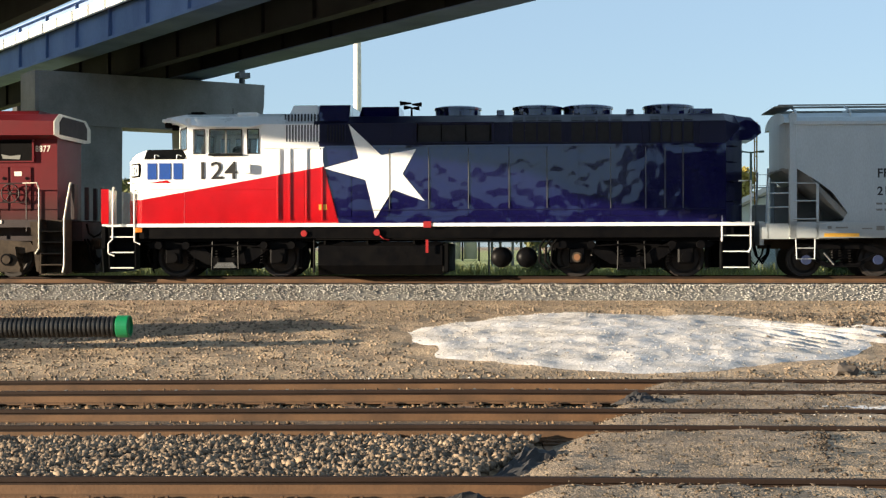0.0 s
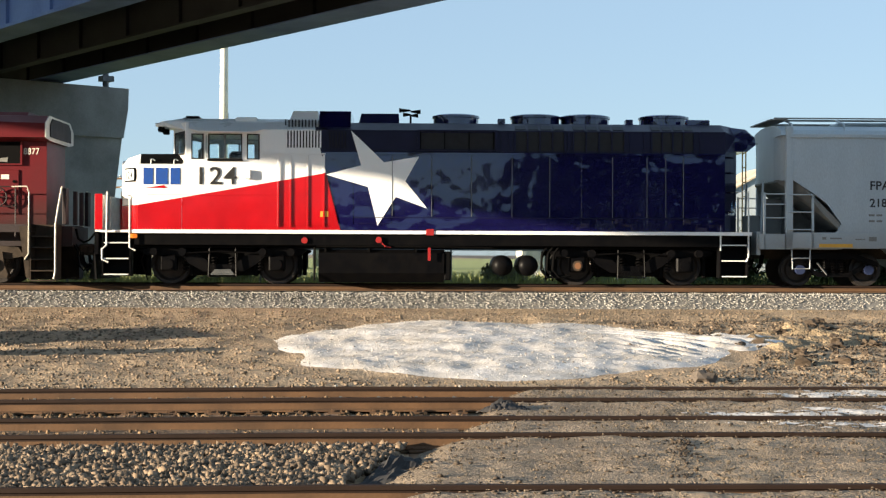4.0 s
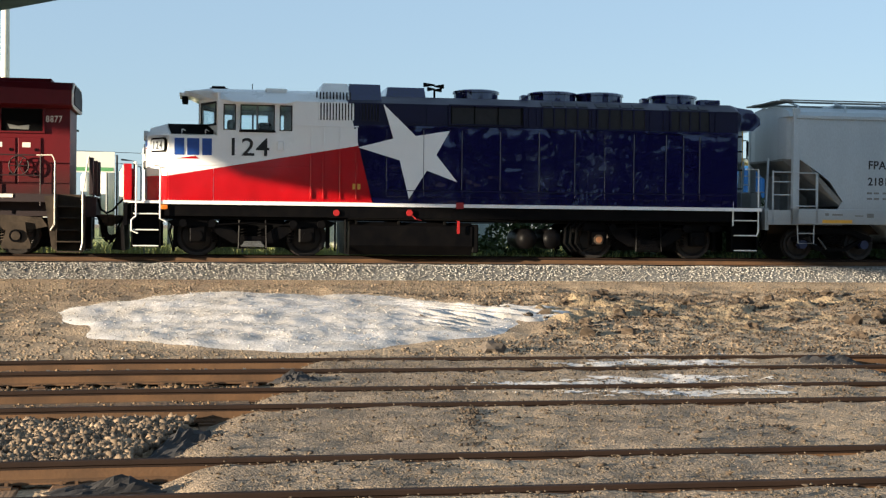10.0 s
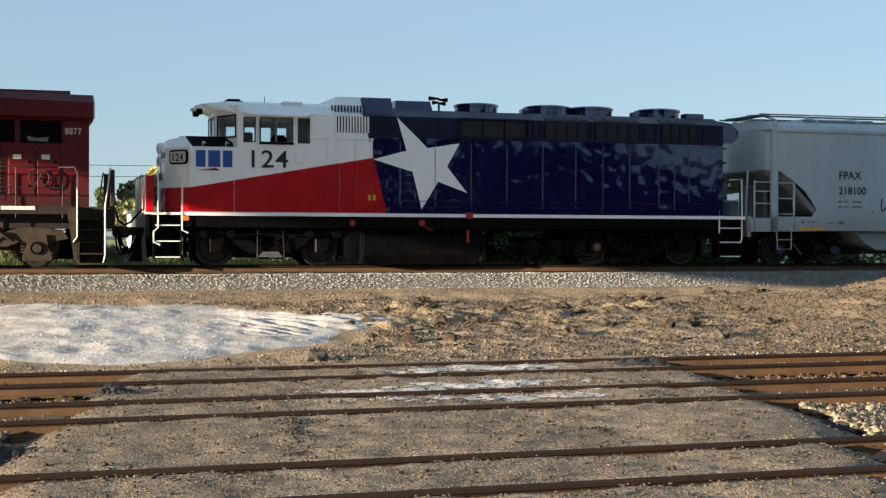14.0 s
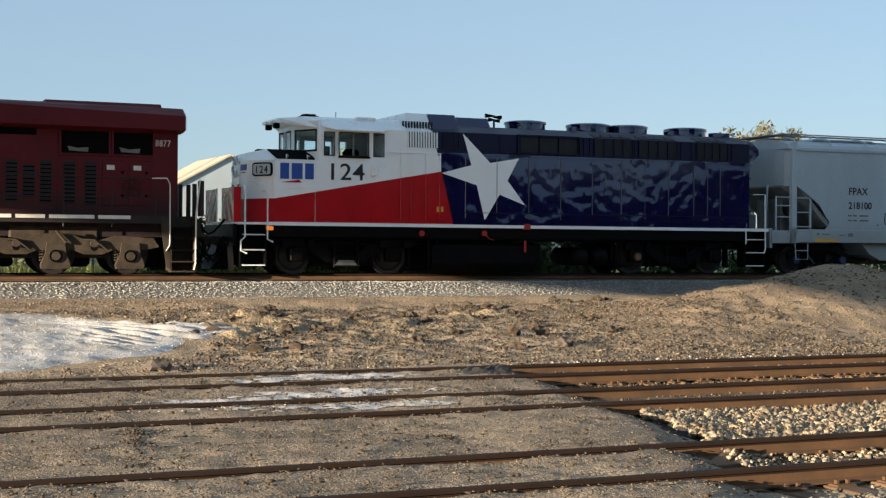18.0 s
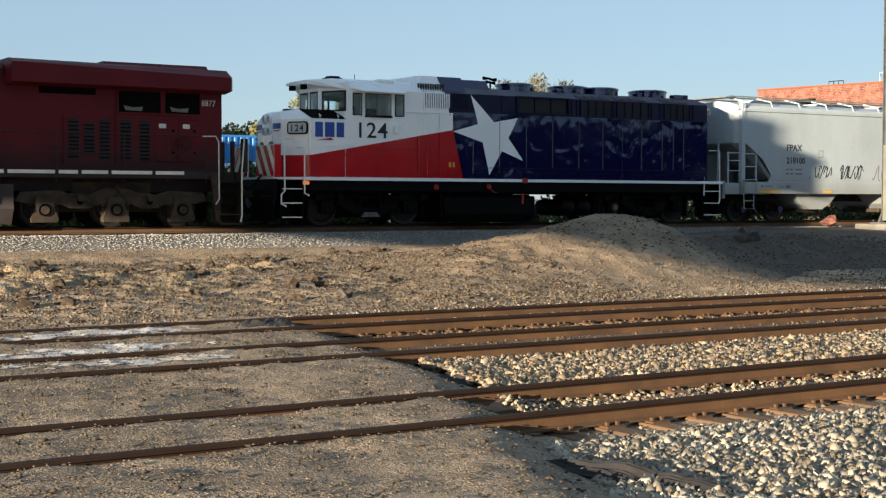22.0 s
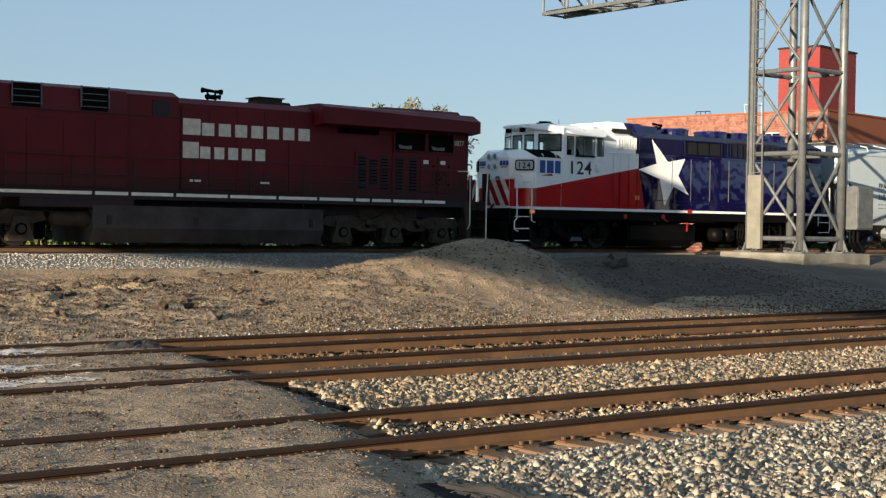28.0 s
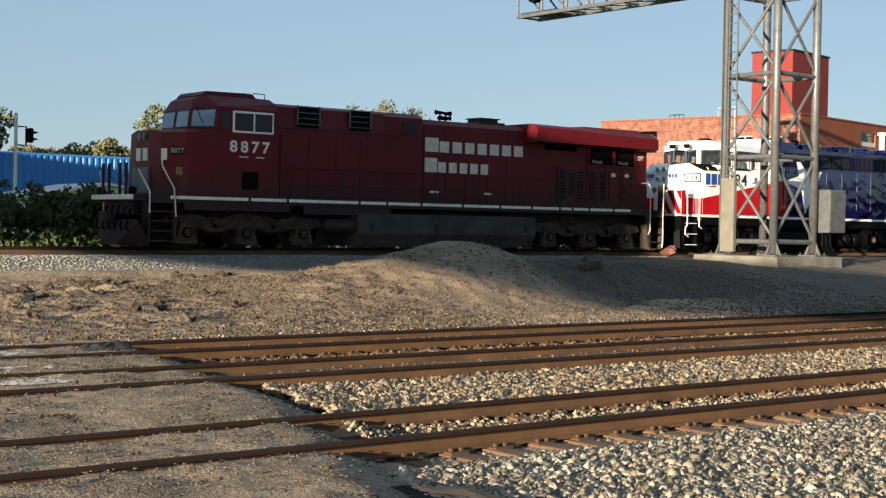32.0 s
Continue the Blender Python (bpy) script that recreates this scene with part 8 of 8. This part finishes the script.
# rocks and clods
M["rock"] = surface("brown_rock", lin((84, 75, 67)), 0.95, second=lin((58, 51, 45)), scale=6, fine=40, bump=0.4)
M["clod"] = surface("damp_clod", lin((70, 57, 44)), 0.95, second=lin((46, 38, 30)), scale=5, fine=30, bump=0.6)


def lump(name, x, y, size, material, label, category, seed, flat=0.65, group=""):
    rng_ = random.Random(seed)
    bm = bmesh.new()
    bmesh.ops.create_icosphere(bm, subdivisions=2, radius=size)
    for v in bm.verts:
        d = v.co.normalized()
        v.co = v.co * (0.8 + 0.7 * noise.noise(d * 1.7 + Vector((seed * 3.1, 0, 0))) + 0.4 * noise.noise(d * 4 + Vector((0, seed * 1.3, 0))))
        v.co.z *= flat
        v.co.x *= 1.25
    ob = mesh_ob(name, bm, M[material])
    ob.matrix_world = pose(x, y, on_ground(x, y) + size * flat * 0.4, 0, 0, rng_.uniform(0, 360))
    return tagged(ob, label, category, group)


rc = random.Random(44)
for cx, cy, spread_, count in ((7.3, 26.9, 0.9, 12), (8.7, 29.4, 0.8, 9), (11.4, 29.2, 1.0, 10), (14.3, 30.2, 0.8, 6), (9.4, 26.4, 0.9, 9), (7.7, 25.3, 0.7, 7), (12.4, 25.3, 1.3, 6), (14.6, 26.9, 1.4, 6), (18.0, 32.8, 0.3, 8), (19.6, 33.6, 0.22, 5), (14.8, 31.4, 0.3, 6)):
    for k in range(count):
        lump("dirt_clod", cx + rc.gauss(0, spread_), cy + rc.gauss(0, spread_ * 1.2), rc.uniform(0.05, 0.16) * (1.3 if k == 0 else 1), "clod", "brown clod of churned earth", "clod", rc.randint(1, 999), rc.uniform(0.55, 0.85), "churned clods")
for i, (x, y, s, lb) in enumerate(((4.95, 22.2, 0.2, "dark broken rock at the pile's edge"), (28.3, 28.4, 0.42, "large grey boulder on the soil heap"), (13.2, 24.0, 0.17, "grey rock on bare dirt"), (2.0, 15.6 - 2.2, 0.05, "small stone on packed grit"), (11.9, 31.6, 0.12, "pale stone by the bank"))):
    lump("rock", x, y, s, "rock", lb, "rock", i + 31, 0.75)

rk = lump("rock", 39.0, 35.2, 0.3, "brick", "reddish block of rubble by the bank", "rock", 71, 0.7)
rk.matrix_world = pose(39.0, 35.2, lie(39.0, 35.2) + 0.2)
for x, y, turn, w in ((7.75, 11.05, 38, 0.6), (7.5, 10.75, -12, 0.5)):
    bd = mesh_ob("broken_board", made(box, -w / 2, w / 2, -0.07, 0.07, 0, 0.035, 0.006), M["tie"])
    bd.matrix_world = pose(x, y, -0.15, 3, -4, turn)
    tagged(bd, "splintered orange-brown tie board between rails", "board", "splintered boards")

# corrugated drain pipe with a green cap
dp = thing("drain_pipe", pose(-6.99, 25.2, 0.41, 0, -0.7, 0) @ Matrix.Scale(0.84, 4), "black corrugated drain pipe with a green end cap on timber blocks", "pipe")
prof = []
for k in range(120):
    prof += [(0.2, -0.3 - 0.1 * k), (0.225, -0.32 - 0.1 * k), (0.225, -0.36 - 0.1 * k), (0.2, -0.38 - 0.1 * k)]
prof.append((0.001, -0.385 - 0.1 * 119))
part("tube", made(lathe, prof, 22, pose(0, 0, 0, 0, 90)), surface("black_plastic", lin((10, 11, 14)), 0.5, scale=4, bump=0.05), dp, "", False)
part("end_cap", made(lathe, [(0.23, -0.27), (0.24, -0.26), (0.24, -0.02), (0.23, 0.0), (0.2, 0.0), (0.195, -0.05), (0.001, -0.06)], 26, pose(0, 0, 0, 0, 90)), surface("green_plastic", lin((14, 118, 72)), 0.4, scale=4, bump=0.03), dp, "bright green plastic end cap")


for x in (-12.2, -15.6):
    tb = mesh_ob("timber_block", made(box, x - 0.15, x + 0.15, 24.7, 25.7, lie(x, 25.2) - 0.04, 0.2 + 0.0122 * (x + 6.94), 0.015), M["tie"])
    tagged(tb, "weathered timber block under a drain pipe", "timber block", "blocks under the pipe")


# black filter cloth at the crossing's edges
M["cloth"] = surface("black_filter_cloth", lin((38, 35, 35)), 0.9, second=lin((24, 23, 23)), scale=5, fine=60, bump=0.3)


def cloth(x, y, z, w, d, h, turn, seed, label):
    vs, fs, n = [], [], 14
    for i in range(n + 1):
        for j in range(n + 1):
            u, v = i / n - 0.5, j / n - 0.5
            fold = 0.5 + 0.5 * noise.noise(Vector((u * 3 + seed, v * 4, seed))) + 0.35 * abs(noise.noise(Vector((u * 7, v * 7 + seed, 1))))
            vs.append((u * w + 0.06 * noise.noise(Vector((v * 5, seed, 2))), v * d, h * fold * (1 - (2 * u) ** 2 * 0.7) * (1 - (2 * v) ** 2 * 0.6)))
    for i in range(n):
        for j in range(n):
            k = i * (n + 1) + j
            fs.append((k, k + n + 1, k + n + 2, k + 1))
    me = bpy.data.meshes.new("filter_cloth")
    me.from_pydata(vs, [], fs)
    me.materials.append(M["cloth"])
    ob = new("filter_cloth", me)
    md = ob.modifiers.new("thick", "SOLIDIFY")
    md.thickness = 0.012
    ob.matrix_world = pose(x, y, z, 0, 0, turn)
    return tagged(ob, label, "cloth", "scraps of filter cloth")


cloth(1.45, 17.25, -0.12, 0.55, 0.7, 0.3, 20, 1.0, "crumpled black filter cloth between rails")
cloth(0.1, 12.9, -0.2, 0.5, 1.5, 0.24, -12, 2.0, "torn black filter cloth under the grit edge")
cloth(9.15, 19.0, -0.1, 1.0, 0.9, 0.25, 5, 3.0, "black filter cloth poking out by the rail")
cloth(6.6, 7.85, -0.2, 0.26, 1.7, 0.16, 22, 4.0, "black filter cloth edge beside pale ballast")
cloth(8.6, 12.9, -0.2, 0.45, 1.0, 0.16, 18, 5.0, "strip of black filter cloth at the ballast")
cloth(-0.5, 10.7, -0.16, 0.8, 0.3, 0.16, 10, 6.0, "rolled grey filter cloth against a rail")

# ties, plates and spikes of the near tracks, where they show
tie_me = made(box, -0.115, 0.115, -1.3, 1.3, -0.17, 0, 0.012)
me_tie = bpy.data.meshes.new("tie")
tie_me.to_mesh(me_tie)
tie_me.free()
me_tie.materials.append(M["tie"])
plate_bm = merged(made(box, -0.1, 0.1, -0.17, 0.17, 0, 0.018), made(box, -0.07, -0.045, -0.12, -0.085, 0.018, 0.05), made(box, 0.045, 0.07, 0.085, 0.12, 0.018, 0.05), made(box, 0.045, 0.07, -0.12, -0.085, 0.018, 0.05))
me_plate = bpy.data.meshes.new("tie_plate")
plate_bm.to_mesh(me_plate)
plate_bm.free()
me_plate.materials.append(M["rail"])

def piece(name, me, parent, m):
    ob = new(name, me)
    ob.parent = parent
    ob.matrix_basis = m
    return ob


rng = random.Random(9)
for key, y, lo, hi in (("near", 10.578, -6, 19), ("middle", 15.4, -8, 26), ("third", 18.97, -10, 33)):
    x = lo
    while x < hi:
        if not cross_left(y) + 0.1 < x < cross_right(y) - 0.1:
            m = pose(x + rng.uniform(-0.04, 0.04), y + rng.uniform(-0.05, 0.05), near_dip(x) - 0.186 + rng.uniform(-0.01, 0.006), 0, 0, rng.uniform(-2, 2))
            piece("tie", me_tie, TRACKS[key], m)
            if key == "near" or x < 20:
                for s in (-0.7525, 0.7525):
                    piece("tie_plate", me_plate, TRACKS[key], pose(x, y + s, near_dip(x) - 0.188))
        x += 0.52
# little clip heads along the rail foot of the third track
bm = bmesh.new()
for k in range(70):
    x = -10 + 0.52 * k
    if not 2.6 < x < 9.6:
        box(bm, x - 0.02, x + 0.02, 19.723 - 0.1, 19.723 - 0.06, near_dip(x) - 0.155, near_dip(x) - 0.125)
clips = part("spike_heads", bm, M["galv"], TRACKS["third"])
tagged(clips, kind="stuff")


def open_bed(x, y):
    """Ballast between the near tracks, banked against the crossing."""
    return near_dip(x) - 0.195 + 0.07 * math.exp(-max(0.0, x - cross_right(y)) / 0.6)


def off_crossing(x, y):
    clear = min(abs(y - r[1]) for r in RAILS) > 0.09
    return clear and not cross_left(y) < x < cross_right(y) + 0.1 * rough_at(x, y, 0.25, 5.0)


stones("ballast", scatter(9500, -6.2, 0.6, 11.4, 14.56, open_bed, off_crossing, 1), 0.068, M["brown_ballast"], "rusty brown crushed-stone ballast between rusty tracks", seed=1)
stones("ballast", scatter(13000, 8.0, 22, 11.4, 14.56, open_bed, off_crossing, 2), 0.088, M["tan_ballast"], "tan crushed-stone ballast between rusty tracks", seed=2)
stones("ballast", scatter(9000, 8.0, 22, 11.4, 14.56, open_bed, off_crossing, 42), 0.08, M["rust_ballast"], "rust-brown crushed-stone ballast between rusty tracks", seed=42)
stones("ballast", scatter(2200, 6.6, 17, 9.95, 11.25, lambda x, y: -0.2 + 0.12 * math.exp(-max(0.0, x - cross_right(y)) / 0.4), off_crossing, 3), 0.05, M["tan_ballast"], "rust-stained ballast between worn ties", seed=3)
def near_bed(x, y):
    return -0.2 - 0.062 * smooth(9.1, 9.4, y)


def by_near_rail(x, y):
    return off_crossing(x, y) and x > cross_right(y) - 0.05


stones("ballast", scatter(22000, 5.3, 17, 4.6, 9.65, near_bed, by_near_rail, 24), 0.078, M["near_ballast"], "grey-brown crushed-stone ballast", seed=24)
stones("ballast", scatter(9000, 5.3, 17, 4.6, 9.65, near_bed, by_near_rail, 25), 0.075, M["tan_ballast"], "tan crushed-stone ballast", seed=25)
stones("ballast", scatter(16000, 5.3, 17, 4.6, 9.65, near_bed, by_near_rail, 4), 0.055, M["near_ballast"], "pale grey crushed-stone ballast", seed=4)
stones("ballast", scatter(9000, -9, 34, 16.25, 18.12, lambda x, y: near_dip(x) - 0.215, off_crossing, 5), 0.07, M["fine_rust"], "rust-stained ballast between two tracks", seed=5)
stones("ballast", scatter(2600, -9, 34, 18.32, 19.62, lambda x, y: near_dip(x) - 0.145, off_crossing, 6), 0.04, M["fine_rust"], "rust-stained ballast between worn ties", seed=6)
stones("ballast", scatter(2400, -9, 30, 14.75, 16.05, lambda x, y: near_dip(x) - 0.145, off_crossing, 7), 0.04, M["fine_rust"], "rust-stained ballast between worn ties", seed=7)
stones("gravel", scatter(17000, -10, 36, 19.85, 24.2, on_ground, lambda x, y: random.Random(int(x * 900 + y * 77)).random() > (y - 20.2) / (2.4 + 1.6 * smooth(9, 15, x)), 8), 0.045, M["gravel"], "loose gravel beside the third track", seed=8)
stones("gravel", scatter(7000, 9.5, 36, 19.9, 22.6, on_ground, lambda x, y: random.Random(int(x * 700 + y * 99)).random() > (y - 20.4) / 1.6, 88), 0.05, M["bank_ballast"], "pale gravel spread along the third track", seed=88)
stones("gravel", scatter(6000, -10, 3.0, 19.9, 22.4, on_ground, lambda x, y: random.Random(int(x * 700 + y * 99)).random() > (y - 20.2) / 1.5, 89), 0.05, M["bank_ballast"], "pale gravel spread along the third track", seed=89)
stones("pebbles", scatter(9000, -13, 18, 21.5, 35, on_ground, lambda x, y: pile_edge(x, y) < 0, 9), 0.042, M["gravel"], "scattered pebbles on bare dirt", flat=0.6, seed=9)
stones("pebbles", scatter(5000, -13, 9, 21.4, 34, on_ground, lambda x, y: pile_edge(x, y) < 0, 92), 0.06, M["pebble"], "scattered broken stones on bare dirt", flat=0.7, seed=92)
stones("clods", scatter(1500, -0.5, 10.5, 7.0, 20.2, cross_height, lambda x, y: cross_left(y) + 0.2 < x < cross_right(y) - 0.1 and min(abs(y - r[1]) for r in RAILS) > 0.1, 93), 0.045, M["clod"], "dark crumbs of earth dropped on the crossing", flat=0.5, seed=93)
stones("pebbles", scatter(9000, 14, 36, 21.5, 33, on_ground, None, 10), 0.055, M["gravel"], "scattered pebbles on excavated soil", flat=0.6, seed=10)
stones("pebbles", scatter(700, -2.5, 6.5, 22.4, 32, pile_height, lambda x, y: pile_edge(x, y) > 0.02, 11), 0.03, M["white_grit"], "pale crushed stones on the spread heap", flat=0.45, seed=11)
stones("grit", scatter(2000, -0.8, 10.6, 7.0, 20.3, cross_height, lambda x, y: cross_left(y) + 0.2 < x < cross_right(y) - 0.2 and min(abs(y - r[1]) for r in RAILS) > 0.07, 12), 0.02, M["pebble"], "fine grit scattered over the crossing", flat=0.4, seed=12)
stones("grit", scatter(7000, -0.8, 11.2, 6.0, 20.3, cross_height, lambda x, y: cross_left(y) + 0.2 < x < cross_right(y) and min(abs(y - r[1]) for r in RAILS) > 0.07, 91), 0.022, M["gravel"], "small chips bedded in the packed grit", flat=0.45, seed=91)
stones("grit", scatter(16000, -0.8, 11.2, 6.0, 20.3, cross_height, lambda x, y: cross_left(y) + 0.2 < x < cross_right(y) - 0.2 and min(abs(y - r[1]) for r in RAILS) > 0.07 and rough_at(x, y, 0.9, 51.0) > -0.1, 13), 0.028, M["packed_stone"], "small stones pressed into the packed grit", flat=0.35, seed=14)


def bank_spots(n, x0, x1, y0, y1, seed):
    m = on_far_track(0)
    return [tuple(m @ Vector(p)) for p in scatter(n, x0, x1, y0, y1, bank_height, lambda x, y: min(abs(y - 0.7525), abs(y + 0.7525)) > 0.09, seed)]


stones("ballast", bank_spots(34000, -15, 46, -2.5, -1.0, 13), 0.05, M["bank_ballast"], "grey crushed-stone ballast on the bank", flat=0.5, seed=13)

# white dust and dark ridges left by tyres on the crossing
def heap_spots(n, cx, cy, sx, sy, hf, seed, up=0.0):
    rs = np.random.RandomState(seed)
    return [(x, y, hf(x, y) + up) for x, y in zip(cx + sx * rs.normal(size=n), cy + sy * rs.normal(size=n)) if min(abs(y - r[1]) for r in RAILS) > 0.09]


heap = [(x, y, z) for x, y, z in scatter(3600, -3.2, 8.6, 22.0, 32.6, pile_height, lambda x, y: pile_edge(x, y) > 0.02, 71)]
stones("pale_stones", heap, 0.035, M["pale_stone"], "loose pale crushed stones over the spread heap", flat=0.35, seed=71)
stones("dirt_crumbs", scatter(9000, 5.0, 20.0, 21.4, 32.0, lambda x, y: max(on_ground(x, y), lie(x, y) + spoil_lift(x, y)), lambda x, y: pile_edge(x, y) < -0.05, 72), 0.05, M["clod"], "brown crumbs of dry earth over the yard", flat=0.7, seed=72)


def dust_at(x, y):
    """Above zero where pale dust lies."""
    e = max(0.9 - math.hypot((x - cx) / sx, (y - cy) / sy) for cx, cy, sx, sy in ((5.7, 16.9, 1.5, 0.55), (4.6, 16.55, 1.1, 0.3), (5.6, 15.45, 1.9, 0.35), (6.6, 18.9, 1.6, 0.5), (7.2, 21.3, 1.6, 0.7), (5.6, 20.9, 1.2, 0.4)))
    return e * 0.8 + 0.55 * rough_at(x, y * 2.0, 0.5, 61.0) + 0.3 * rough_at(x, y, 0.15, 63.0) - 0.15


dust = sheet("dust_patch", [2.8 + 0.06 * i for i in range(110)], [15.0 + 0.05 * j for j in range(142)], lambda x, y: (cross_height(x, y) if y < 20.3 else lie(x, y)) + 0.008, M["white_grit"],
             keep=lambda x, y: dust_at(x, y) > 0 and min(abs(y - r[1]) for r in RAILS) > 0.14 and not 20.0 < y < 20.5)
tagged(dust, "pale stone dust trodden into the crossing", "dust", kind="stuff")
stones("dust", heap_spots(500, 5.9, 16.75, 0.36, 0.1, cross_height, 31) + heap_spots(200, 4.5, 16.7, 0.4, 0.1, cross_height, 32) + heap_spots(220, 5.3, 15.75, 0.8, 0.08, cross_height, 33) + heap_spots(120, 6.6, 18.9, 0.7, 0.25, cross_height, 34) + heap_spots(220, 7.3, 21.6, 0.8, 0.4, lie, 35), 0.022, M["white_grit"], "white stone dust spilt on the crossing", flat=0.4, seed=31)
rr = np.random.RandomState(8)
stones("tyre_ridge", [(c + 0.17 * (y - 12) + 0.05 * rr.normal(), y, cross_height(c, y) - 0.005) for c, y0, y1 in ((2.55, 11.6, 14.4), (5.55, 12.2, 14.4)) for y in np.arange(y0, y1, 0.012)], 0.03, M["clod"], "dark ridge of grit pushed up by tyres", seed=36)


# ---- moving things ----
def motions():
    for ob, s in MOVING:
        walk(ob, [(t, on_far_track(travelled(t) + s)) for t in range(0, 33)])
    for ob, base, r in WHEELS:
        walk(ob, [(k / 4, base @ pose(0, 0, 0, 0, math.degrees((travelled(k / 4) - TRAVEL[0]) / r))) for k in range(0, 129)])


motions()
